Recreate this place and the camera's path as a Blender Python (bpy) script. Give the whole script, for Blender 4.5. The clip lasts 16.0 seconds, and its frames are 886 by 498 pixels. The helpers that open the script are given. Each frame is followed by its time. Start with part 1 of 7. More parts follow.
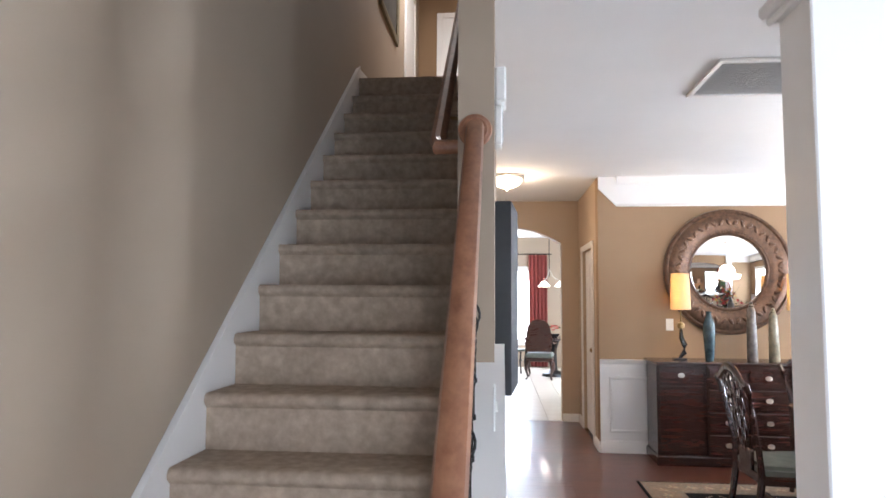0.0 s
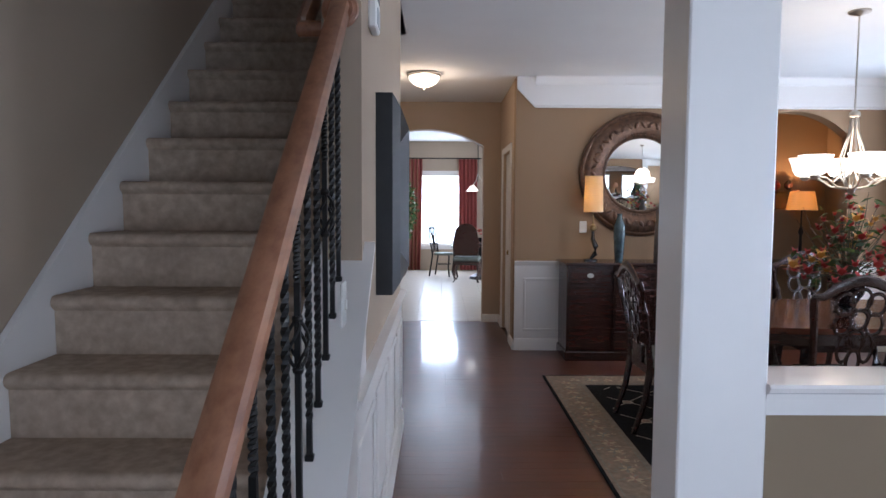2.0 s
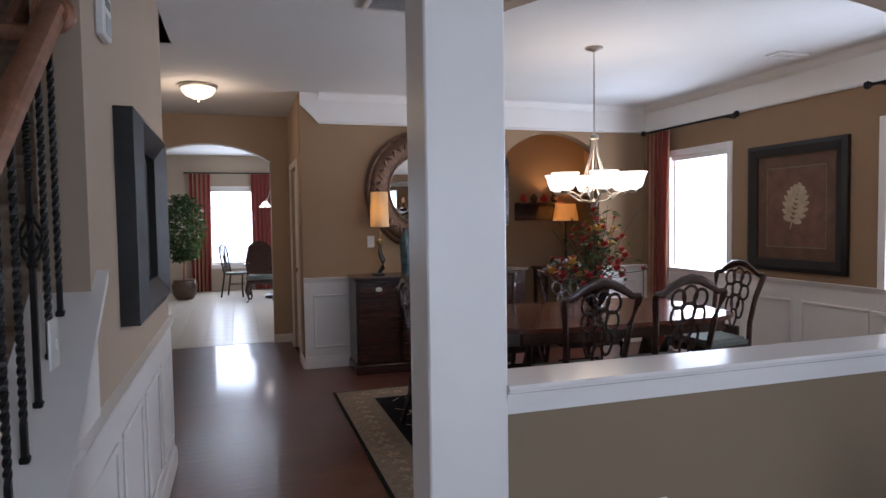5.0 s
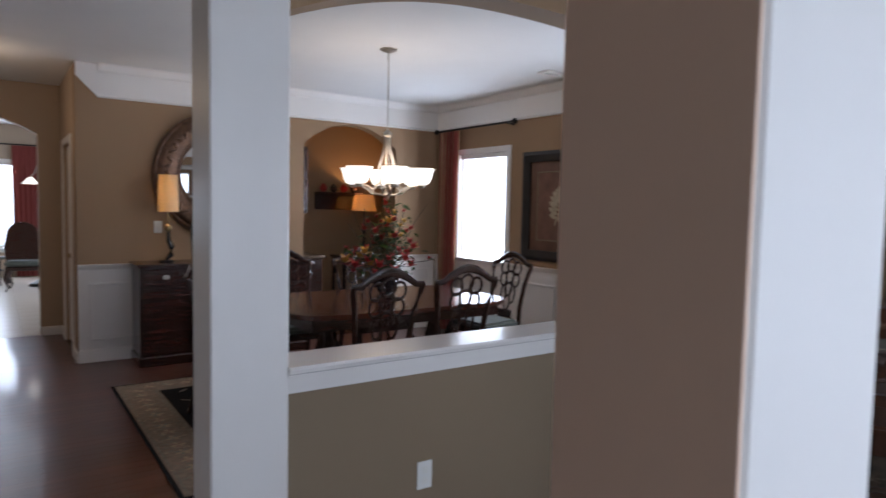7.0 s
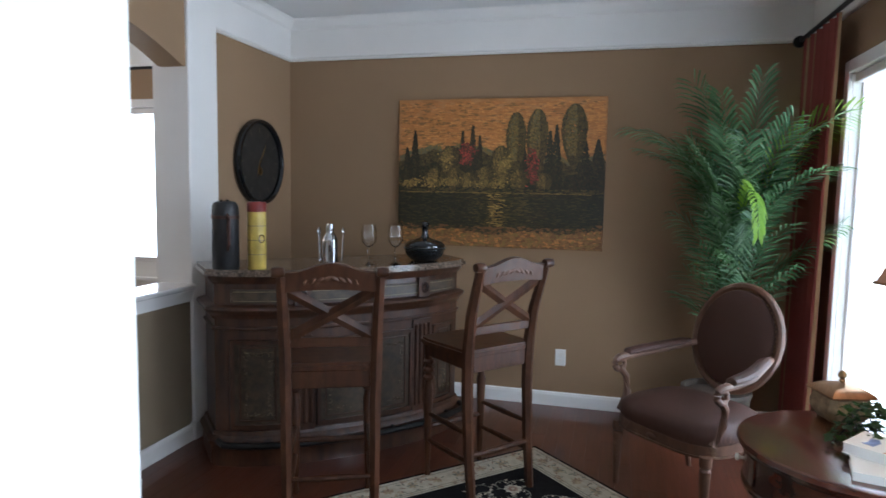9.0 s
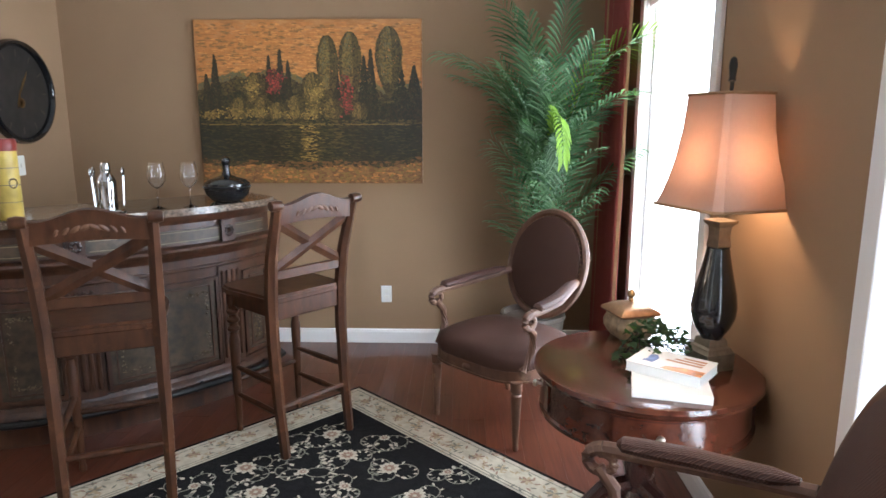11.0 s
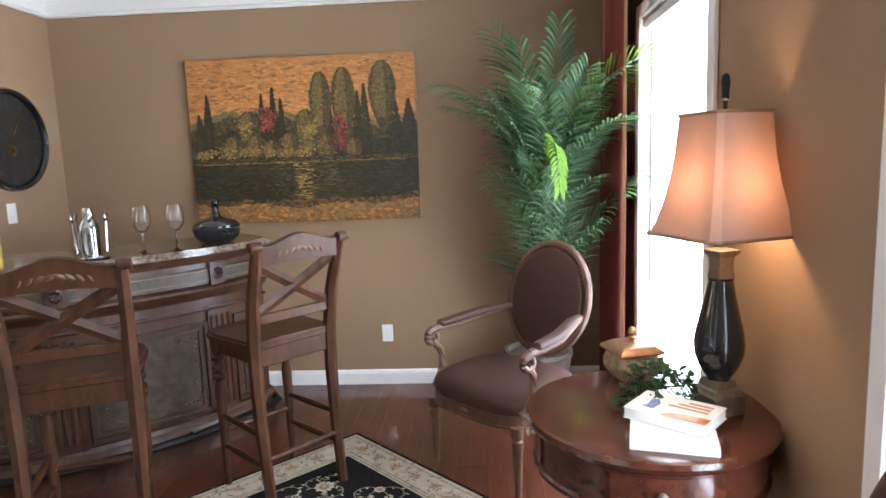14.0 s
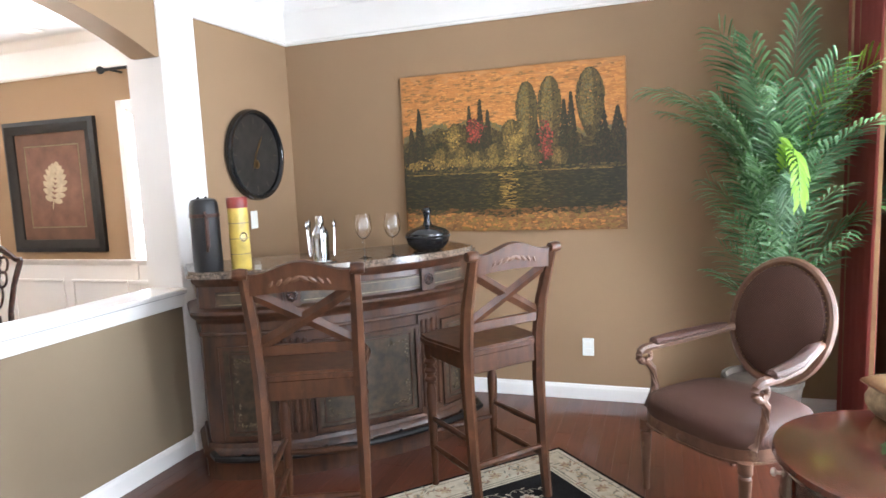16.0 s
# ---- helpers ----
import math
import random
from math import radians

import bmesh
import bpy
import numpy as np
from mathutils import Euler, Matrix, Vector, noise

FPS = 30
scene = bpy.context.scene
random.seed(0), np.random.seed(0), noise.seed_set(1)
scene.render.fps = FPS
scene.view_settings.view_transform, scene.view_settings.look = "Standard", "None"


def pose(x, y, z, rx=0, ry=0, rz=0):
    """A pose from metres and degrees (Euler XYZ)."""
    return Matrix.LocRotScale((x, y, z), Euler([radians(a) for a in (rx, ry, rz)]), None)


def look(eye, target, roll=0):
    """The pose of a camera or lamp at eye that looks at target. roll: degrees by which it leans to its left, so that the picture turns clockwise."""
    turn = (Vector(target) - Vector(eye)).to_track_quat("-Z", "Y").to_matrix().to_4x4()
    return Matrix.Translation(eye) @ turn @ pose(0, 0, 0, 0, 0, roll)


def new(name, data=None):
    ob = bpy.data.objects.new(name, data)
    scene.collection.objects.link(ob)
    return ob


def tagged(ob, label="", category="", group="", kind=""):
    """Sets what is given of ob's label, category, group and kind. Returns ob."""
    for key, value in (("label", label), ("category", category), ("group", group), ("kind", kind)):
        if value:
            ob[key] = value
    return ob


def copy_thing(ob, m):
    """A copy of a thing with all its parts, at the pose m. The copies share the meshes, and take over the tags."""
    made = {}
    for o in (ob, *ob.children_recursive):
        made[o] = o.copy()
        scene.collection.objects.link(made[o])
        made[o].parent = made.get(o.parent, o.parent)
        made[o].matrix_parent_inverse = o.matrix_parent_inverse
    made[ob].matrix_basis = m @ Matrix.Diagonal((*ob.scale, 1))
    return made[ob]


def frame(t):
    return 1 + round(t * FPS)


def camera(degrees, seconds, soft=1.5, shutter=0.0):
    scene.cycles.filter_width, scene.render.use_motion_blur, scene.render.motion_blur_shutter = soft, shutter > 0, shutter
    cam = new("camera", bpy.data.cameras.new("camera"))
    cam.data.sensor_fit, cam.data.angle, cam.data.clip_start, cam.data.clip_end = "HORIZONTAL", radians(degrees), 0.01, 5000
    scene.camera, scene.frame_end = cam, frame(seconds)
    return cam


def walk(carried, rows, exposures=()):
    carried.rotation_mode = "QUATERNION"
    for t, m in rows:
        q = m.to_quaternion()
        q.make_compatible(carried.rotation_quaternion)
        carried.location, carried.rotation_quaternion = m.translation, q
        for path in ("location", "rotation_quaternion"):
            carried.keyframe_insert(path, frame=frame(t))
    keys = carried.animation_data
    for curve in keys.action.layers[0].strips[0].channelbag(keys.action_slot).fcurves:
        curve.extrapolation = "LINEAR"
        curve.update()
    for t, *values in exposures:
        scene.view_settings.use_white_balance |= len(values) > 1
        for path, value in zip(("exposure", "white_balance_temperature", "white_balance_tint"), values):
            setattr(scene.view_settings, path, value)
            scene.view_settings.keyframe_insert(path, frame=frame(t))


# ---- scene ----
cam = camera(69.51, 16.0, soft=1.5, shutter=0.3)
walk(cam, [
    (0.0, pose(0.015, -0.014, 1.489, 94.53, -0.34, 4.97)),
    (0.5, pose(0.094, 0.031, 1.465, 91.58, -0.03, 3.88)),
    (1.0, pose(0.161, 0.065, 1.448, 88.76, 0.24, 0.40)),
    (1.5, pose(0.214, 0.093, 1.461, 87.01, -0.06, -1.14)),
    (2.0, pose(0.251, 0.098, 1.457, 86.15, -0.30, -0.35)),
    (2.5, pose(0.254, 0.107, 1.456, 86.34, 0.06, -0.37)),
    (3.0, pose(0.272, 0.122, 1.452, 86.47, 0.22, -1.84)),
    (3.5, pose(0.301, 0.151, 1.455, 86.82, 0.24, -6.41)),
    (4.0, pose(0.337, 0.117, 1.468, 87.26, 0.27, -12.56)),
    (6.5, pose(0.493, -0.018, 1.482, 86.10, 0.04, -25.96)),
    (7.0, pose(0.409, -0.133, 1.499, 86.28, -1.17, -35.01)),
    (7.5, pose(0.403, -0.208, 1.479, 86.67, -1.41, -46.50)),
    (8.0, pose(0.409, -0.300, 1.519, 85.83, -2.35, -58.39)),
    (8.5, pose(0.466, -0.332, 1.519, 85.21, -1.32, -67.99)),
    (9.0, pose(0.516, -0.357, 1.495, 84.75, -1.00, -75.05)),
    (9.5, pose(0.576, -0.441, 1.488, 84.14, -0.46, -78.23)),
    (10.0, pose(0.618, -0.488, 1.473, 82.96, -0.71, -82.25)),
    (12.5, pose(0.884, -0.653, 1.468, 76.50, 0.87, -92.91)),
    (13.0, pose(0.876, -0.698, 1.457, 78.39, 1.72, -91.43)),
    (13.5, pose(0.876, -0.688, 1.465, 80.00, 2.15, -89.98)),
    (14.0, pose(0.893, -0.664, 1.467, 82.00, 2.05, -86.94)),
    (14.5, pose(0.884, -0.644, 1.471, 83.37, 2.37, -82.67)),
    (15.0, pose(0.893, -0.594, 1.482, 83.76, 3.30, -77.34)),
    (15.5, pose(0.876, -0.571, 1.491, 84.01, 3.10, -73.61)),
    (16.0, pose(0.904, -0.522, 1.477, 83.43, 2.60, -70.79)),
], exposures=[
    (0.0, 0.25, 5900, 12), (0.5, -0.2, 5700, 13), (1.0, -0.65, 5550, 14), (1.5, -0.85, 5520, 14), (3.5, -1.02, 5600, 14), (4.0, -1.25, 5700, 15), (6.5, -1.45, 5830, 17), (7.0, -1.55, 5800, 15), (7.5, -1.78, 5720, 13),
    (8.0, -1.8, 5700, 12), (8.5, -1.36, 5650, 10), (9.0, -0.68, 5650, 8), (9.5, -0.2, 5950, 11), (10.0, 0.05, 6000, 11), (12.5, 0.22, 5980, 10), (14.0, 0.34, 5980, 11), (14.5, 0.48, 6000, 11), (15.0, 0.36, 6160, 11), (15.5, 0.44, 6160, 11), (16.0, 0.80, 6100, 11),
])

# world, sun, the daylight at the openings and the added fill lamps
world = bpy.data.worlds.new("world")
scene.world = world
world.use_nodes = True
wn = world.node_tree.nodes
sky = wn.new("ShaderNodeTexSky")
sky.sky_type, sky.sun_disc = "NISHITA", False
sky.sun_elevation, sky.sun_rotation = radians(58), radians(-80)
world.node_tree.links.new(sky.outputs[0], wn["Background"].inputs[0])
wn["Background"].inputs[1].default_value = 0.1
sun = new("sun", bpy.data.lights.new("sun", "SUN"))
sun.data.energy, sun.data.angle, sun.data.color = 3.0, radians(0.5), (1, 0.95, 0.88)
sun.matrix_world = look((-6, -1, 12), (0, 0, 0))


def area_lamp(name, x, y, z, w, h, facing, watts, color=(0.84, 0.92, 1.0)):
    """An area lamp: daylight just outside an opening, or an added fill."""
    ob = new(name, bpy.data.lights.new(name, "AREA"))
    ob.data.shape, ob.data.size, ob.data.size_y = "RECTANGLE", w, h
    ob.data.energy, ob.data.color = watts, color
    ob.matrix_world = look((x, y, z), (x + facing[0], y + facing[1], z + facing[2]))
    return ob


area_lamp("daylight_window_1", 3.74, -1.585, 1.21, 0.98, 1.84, (0, 1, 0), 66)
area_lamp("daylight_window_2", 1.68, -1.585, 1.21, 1.02, 1.84, (0, 1, 0), 66)
area_lamp("daylight_window_3", 5.05, 5.60, 1.43, 0.88, 1.40, (-1, 0, 0), 110)
area_lamp("daylight_window_6", 5.05, 3.09, 1.43, 0.92, 1.40, (-1, 0, 0), 90)
area_lamp("daylight_window_4", 0.28, 14.62, 1.38, 0.90, 1.62, (0, -1, 0), 160)
# fill for the breakfast room through an added, unseen side opening
area_lamp("fill_breakfast", 2.68, 11.3, 1.38, 1.6, 1.62, (-1, 0, 0), 190)
area_lamp("daylight_door", 0.12, -1.58, 1.06, 0.98, 2.1, (0, 1, 0), 22, (0.74, 0.87, 1.0))
# added fill lamp over the landing; the ceiling has no opening here
area_lamp("fill_upstairs", -0.45, 6.3, 5.35, 0.6, 0.6, (0, 0.1, -1), 34, (1.0, 0.93, 0.84))


def bulb(name, x, y, z, watts, color=(1.0, 0.62, 0.30), radius=0.03):
    ob = new(name, bpy.data.lights.new(name, "POINT"))
    ob.data.energy, ob.data.color, ob.data.shadow_soft_size = watts, color, radius
    ob.location = (x, y, z)
    return ob


# materials
def nodes_of(name):
    m = bpy.data.materials.new(name)
    m.use_nodes = True
    nt = m.node_tree
    return m, nt, nt.nodes["Principled BSDF"]


def link(nt, a, b):
    nt.links.new(a, b)


def texture_space(nt, scale=(1, 1, 1)):
    tc, mp = nt.nodes.new("ShaderNodeTexCoord"), nt.nodes.new("ShaderNodeMapping")
    mp.inputs["Scale"].default_value = scale
    link(nt, tc.outputs["Object"], mp.inputs["Vector"])
    return mp.outputs[0]


def noise_tex(nt, vec, scale, detail=4, rough=0.55):
    n = nt.nodes.new("ShaderNodeTexNoise")
    n.inputs["Scale"].default_value, n.inputs["Detail"].default_value, n.inputs["Roughness"].default_value = scale, detail, rough
    link(nt, vec, n.inputs["Vector"])
    return n.outputs["Fac"]


def ramp(nt, fac, stops):
    r = nt.nodes.new("ShaderNodeValToRGB")
    while len(r.color_ramp.elements) < len(stops):
        r.color_ramp.elements.new(0.5)
    for e, (at, c) in zip(r.color_ramp.elements, stops):
        e.position, e.color = at, (*c, 1)
    link(nt, fac, r.inputs[0])
    return r.outputs[0]


def bumped(nt, bsdf, height, strength, distance=0.01):
    b = nt.nodes.new("ShaderNodeBump")
    b.inputs["Strength"].default_value, b.inputs["Distance"].default_value = strength, distance
    link(nt, height, b.inputs["Height"])
    link(nt, b.outputs[0], bsdf.inputs["Normal"])


def shade(c, k):
    return tuple(max(0.0, min(1.0, v * k)) for v in c)


def surf(name, base, rough=0.5, var=0.12, scale=5.0, bump=0.15, bscale=180.0, metal=0.0, spec=0.5, coat=0.0):
    """Plain painted, cast or woven surface: slow mottling, fine relief."""
    m, nt, b = nodes_of(name)
    v = texture_space(nt)
    n = noise_tex(nt, v, scale, 5)
    link(nt, ramp(nt, n, [(0.3, shade(base, 1 - var)), (0.7, shade(base, 1 + var))]), b.inputs["Base Color"])
    b.inputs["Roughness"].default_value, b.inputs["Metallic"].default_value = rough, metal
    b.inputs["Specular IOR Level"].default_value, b.inputs["Coat Weight"].default_value = spec, coat
    bumped(nt, b, noise_tex(nt, v, bscale, 3), bump, 0.002)
    return m


def wood(name, dark, light, rough=0.35, grain=(3, 3, 40), coat=0.15, worn=None):
    """Stained timber; the grain's fine direction is the one with the small factor."""
    m, nt, b = nodes_of(name)
    v = texture_space(nt, grain)
    n = noise_tex(nt, v, 2.2, 8, 0.6)
    col = ramp(nt, n, [(0.25, dark), (0.5, tuple((a + c) / 2 for a, c in zip(dark, light))), (0.78, light)])
    if worn:
        mix = nt.nodes.new("ShaderNodeMix")
        mix.data_type = "RGBA"
        w = ramp(nt, noise_tex(nt, texture_space(nt), 9, 6, 0.7), [(0.58, (0, 0, 0)), (0.72, (1, 1, 1))])
        link(nt, w, mix.inputs["Factor"])
        link(nt, col, mix.inputs[6])
        mix.inputs[7].default_value = (*worn, 1)
        col = mix.outputs[2]
    link(nt, col, b.inputs["Base Color"])
    b.inputs["Roughness"].default_value, b.inputs["Coat Weight"].default_value = rough, coat
    b.inputs["Coat Roughness"].default_value = 0.2
    bumped(nt, b, n, 0.12, 0.003)
    return m


def glow(name, color, strength):
    m, nt, b = nodes_of(name)
    b.inputs["Base Color"].default_value = (*shade(color, 0.8), 1)
    b.inputs["Emission Color"].default_value, b.inputs["Emission Strength"].default_value = (*color, 1), strength
    return m


M = {}
M["wall"] = surf("wall_paint", (0.300, 0.193, 0.110), 0.75, 0.035, 1.2, 0.12, 260, spec=0.25)
# half wall colour is greyer and greener than the room walls
M["wall_low"] = surf("wall_olive_tan", (0.250, 0.187, 0.120), 0.75, 0.035, 1.2, 0.12, 260, spec=0.25)
# walls at the hall's end take a paler tan than the room walls
M["wall_hall"] = surf("wall_tan_paler", (0.46, 0.345, 0.240), 0.75, 0.035, 1.2, 0.12, 260, spec=0.25)
M["wall_pale"] = surf("wall_paint_pale", (0.41, 0.322, 0.238), 0.75, 0.035, 1.2, 0.12, 260, spec=0.25)
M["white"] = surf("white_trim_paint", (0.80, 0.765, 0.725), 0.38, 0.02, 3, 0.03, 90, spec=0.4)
M["ceiling"] = surf("ceiling_paint", (0.80, 0.79, 0.77), 0.9, 0.02, 2, 0.25, 220, spec=0.2)
M["carpet"] = surf("stair_carpet", (0.425, 0.325, 0.242), 0.95, 0.21, 24, 0.9, 420, spec=0.1)
M["tile"] = surf("floor_tile", (0.62, 0.55, 0.46), 0.25, 0.06, 4, 0.03, 60)
M["grout"] = surf("grout", (0.42, 0.38, 0.33), 0.9)
M["oak"] = wood("oak_rail", (0.175, 0.068, 0.033), (0.40, 0.185, 0.100), 0.35, (14, 1.4, 14), 0.25)
M["iron"] = surf("black_iron", (0.018, 0.017, 0.016), 0.45, 0.2, 20, 0.2, 120, metal=0.6)
M["mahogany"] = wood("mahogany", (0.027, 0.009, 0.007), (0.050, 0.017, 0.011), 0.22, (2, 14, 14), 0.5)
M["mahogany_dark"] = wood("dark_mahogany", (0.014, 0.006, 0.005), (0.048, 0.017, 0.011), 0.25, (3, 3, 20), 0.4)
M["tabletop"] = wood("polished_table_wood", (0.032, 0.009, 0.005), (0.105, 0.028, 0.014), 0.13, (3, 12, 12), 0.7)
M["stoolwood"] = wood("stool_wood", (0.018, 0.007, 0.004), (0.092, 0.035, 0.0150), 0.36, (10, 10, 2), 0.1, (0.115, 0.046, 0.020))
M["carved_wood"] = wood("worn_carved_wood", (0.05, 0.02, 0.009), (0.13, 0.055, 0.025), 0.4, (10, 10, 2), 0.05)
M["stoolwood"].node_tree.nodes["Principled BSDF"].inputs["Specular IOR Level"].default_value = 0.25
M["barwood"] = wood("bar_wood", (0.014, 0.006, 0.004), (0.098, 0.038, 0.017), 0.36, (10, 10, 2), 0.18, (0.030, 0.012, 0.007))
M["barpanel"] = surf("bar_panel", (0.056, 0.036, 0.020), 0.5, 0.6, 26, 0.25, 60, coat=0.1)
M["bargold"] = surf("faded_gilt_scroll", (0.19, 0.15, 0.085), 0.55, 0.3, 30, 0.3, 90)
M["bartop"] = surf("brown_marble", (0.135, 0.098, 0.072), 0.14, 0.7, 55, 0.02, 40, coat=0.3)
M["lampbrass"] = surf("antique_lamp_brass", (0.27, 0.22, 0.155), 0.42, 0.25, 25, 0.1, 80, metal=0.85)
M["brass"] = surf("aged_brass", (0.30, 0.21, 0.10), 0.36, 0.15, 20, 0.05, 80, metal=1.0)
M["chrome"] = surf("polished_steel", (0.50, 0.50, 0.50), 0.06, 0.03, 20, 0.0, 80, metal=1.0)
M["nickel"] = surf("brushed_nickel", (0.58, 0.53, 0.46), 0.28, 0.06, 30, 0.05, 200, metal=1.0)


def woven(name, base):
    """Coarse basket weave: two crossed ribs, light on the crowns."""
    m, nt, b = nodes_of(name)
    v = texture_space(nt)
    waves = []
    for way in ("DIAGONAL", "X"):
        w = nt.nodes.new("ShaderNodeTexWave")
        w.bands_direction, w.inputs["Scale"].default_value, w.inputs["Distortion"].default_value = way, 62.0, 0.6
        link(nt, v, w.inputs["Vector"])
        waves.append(w.outputs["Fac"])
    mul = nt.nodes.new("ShaderNodeMath")
    mul.operation = "MULTIPLY"
    link(nt, waves[0], mul.inputs[0])
    link(nt, waves[1], mul.inputs[1])
    link(nt, ramp(nt, mul.outputs[0], [(0.0, shade(base, 0.72)), (0.7, shade(base, 1.3))]), b.inputs["Base Color"])
    b.inputs["Roughness"].default_value, b.inputs["Specular IOR Level"].default_value = 0.55, 0.35
    bumped(nt, b, mul.outputs[0], 0.5, 0.003)
    return m


M["leather"] = woven("brown_woven_upholstery", (0.068, 0.028, 0.018))
M["chairwood"] = wood("chair_frame_wood", (0.060, 0.026, 0.015), (0.165, 0.078, 0.042), 0.5, (8, 8, 3), 0.05, (0.27, 0.165, 0.10))
M["plate"] = surf("white_plastic_plate", (0.78, 0.77, 0.73), 0.35, 0.01)
M["black"] = surf("black_lacquer", (0.010, 0.011, 0.012), 0.12, 0.03, 8, 0.02, 60, coat=0.4)
M["blackframe"] = surf("black_frame_wood", (0.013, 0.012, 0.012), 0.5, 0.25, 30, 0.15, 120)
M["canvas_dark"] = surf("dark_canvas", (0.05, 0.045, 0.036), 0.5, 0.5, 8, 0.2, 200)
M["curtain"] = surf("red_curtain", (0.165, 0.028, 0.024), 0.7, 0.15, 8, 0.4, 400, spec=0.2)
M["curtain_gold"] = surf("gold_curtain_stripe", (0.31, 0.18, 0.085), 0.55, 0.15, 8, 0.3, 400)
M["curtain_lining"] = surf("pale_curtain_lining", (0.62, 0.52, 0.37), 0.8, 0.05, 8, 0.2, 300)
M["paper"] = surf("paper", (0.78, 0.76, 0.70), 0.7, 0.03)


def glass_mat(name, tint=(1, 1, 1), rough=0.0):
    m, nt, b = nodes_of(name)
    b.inputs["Base Color"].default_value = (*tint, 1)
    b.inputs["Roughness"].default_value, b.inputs["Transmission Weight"].default_value, b.inputs["IOR"].default_value = rough, 1.0, 1.45
    return m


M["glass"] = glass_mat("clear_glass")
M["mirror"] = surf("mirror_silver", (0.86, 0.87, 0.86), 0.02, 0.0, 5, 0.0, 50, metal=1.0)


# mesh building
class Mesh:
    """Collects faces, then becomes one mesh."""

    def __init__(self):
        self.v, self.f = [], []

    def add(self, verts, faces, m=None):
        n = len(self.v)
        self.v += [tuple(m @ Vector(p)) if m else tuple(p) for p in verts]
        self.f += [tuple(i + n for i in face) for face in faces]
        return self

    def box(self, x0, x1, y0, y1, z0, z1, m=None):
        v = [(x, y, z) for z in (z0, z1) for y in (y0, y1) for x in (x0, x1)]
        return self.add(v, [(0, 2, 3, 1), (4, 5, 7, 6), (0, 1, 5, 4), (2, 6, 7, 3), (0, 4, 6, 2), (1, 3, 7, 5)], m)

    def cbox(self, x0, x1, y0, y1, z0, z1, c=0.004, m=None):
        """A box with chamfered edges."""
        c = min(c, (x1 - x0) * 0.45, (y1 - y0) * 0.45, (z1 - z0) * 0.45)
        bm = bmesh.new()
        bmesh.ops.create_cube(bm, size=1)
        for p in bm.verts:
            p.co = ((x0 + x1) / 2 + p.co.x * (x1 - x0), (y0 + y1) / 2 + p.co.y * (y1 - y0), (z0 + z1) / 2 + p.co.z * (z1 - z0))
        bmesh.ops.bevel(bm, geom=bm.edges[:], offset=c, segments=1, affect="EDGES")
        bm.verts.index_update()
        self.add([p.co[:] for p in bm.verts], [[q.index for q in fc.verts] for fc in bm.faces], m)
        bm.free()
        return self

    def prism(self, poly, h0, h1, axis="z", m=None):
        """A polygon (two coordinates a corner) pushed along an axis. axis x: (y, z); y: (x, z); z: (x, y)."""
        def put(a, b, h):
            return {"x": (h, a, b), "y": (a, h, b), "z": (a, b, h)}[axis]
        n = len(poly)
        v = [put(a, b, h0) for a, b in poly] + [put(a, b, h1) for a, b in poly]
        f = [tuple(range(n))[::-1], tuple(range(n, 2 * n))] + [(i, (i + 1) % n, n + (i + 1) % n, n + i) for i in range(n)]
        return self.add(v, f, m)

    def lathe(self, prof, n=20, m=None, squash=1.0):
        """Radius and height pairs turned round z."""
        v = [(r * math.cos(2 * math.pi * i / n), r * squash * math.sin(2 * math.pi * i / n), z) for r, z in prof for i in range(n)]
        f = [(j * n + i, j * n + (i + 1) % n, (j + 1) * n + (i + 1) % n, (j + 1) * n + i) for j in range(len(prof) - 1) for i in range(n)]
        f += [tuple(range(n))[::-1], tuple(range((len(prof) - 1) * n, len(prof) * n))]
        return self.add(v, f, m)

    def tube(self, path, radius, n=8, m=None, flat=1.0, caps=True, up=(0, 0, 1)):
        """A round or oval bar along a path; radius: a number or one a point."""
        pts = [Vector(p) for p in path]
        rad = radius if isinstance(radius, (list, tuple)) else [radius] * len(pts)
        v = []
        for i, p in enumerate(pts):
            d = (pts[min(i + 1, len(pts) - 1)] - pts[max(i - 1, 0)]).normalized()
            u = Vector(up)
            if abs(d.dot(u)) > 0.95:
                u = Vector((1, 0, 0)) if abs(d.x) < 0.9 else Vector((0, 1, 0))
            s = d.cross(u).normalized()
            w = s.cross(d)
            v += [p + rad[i] * (math.cos(2 * math.pi * k / n) * s + flat * math.sin(2 * math.pi * k / n) * w) for k in range(n)]
        f = [(j * n + i, j * n + (i + 1) % n, (j + 1) * n + (i + 1) % n, (j + 1) * n + i) for j in range(len(pts) - 1) for i in range(n)]
        if caps:
            f += [tuple(range(n))[::-1], tuple(range((len(pts) - 1) * n, len(pts) * n))]
        return self.add(v, f, m)

    def data(self, name, mat, smooth=True):
        me = bpy.data.meshes.new(name)
        me.from_pydata(self.v, [], self.f)
        bm = bmesh.new()
        bm.from_mesh(me)
        bmesh.ops.recalc_face_normals(bm, faces=bm.faces[:])
        bm.to_mesh(me)
        bm.free()
        me.materials.append(mat)
        if smooth:
            me.shade_smooth()
            me.set_sharp_from_angle(angle=radians(35))
        return me


def part(name, mesh, mat, parent, label="", kind="", smooth=True):
    ob = new(name, mesh.data(name, mat, smooth))
    ob.parent = parent
    return tagged(ob, label, kind=kind)


def thing(name, label, category, m=None, group=""):
    ob = new(name)
    ob.empty_display_size = 0.05
    ob.matrix_world = m or Matrix()
    return tagged(ob, label, category, group)


def solo(name, mesh, mat, label, category, m=None, group=""):
    ob = new(name, mesh.data(name, mat))
    ob.matrix_world = m or Matrix()
    return tagged(ob, label, category, group)


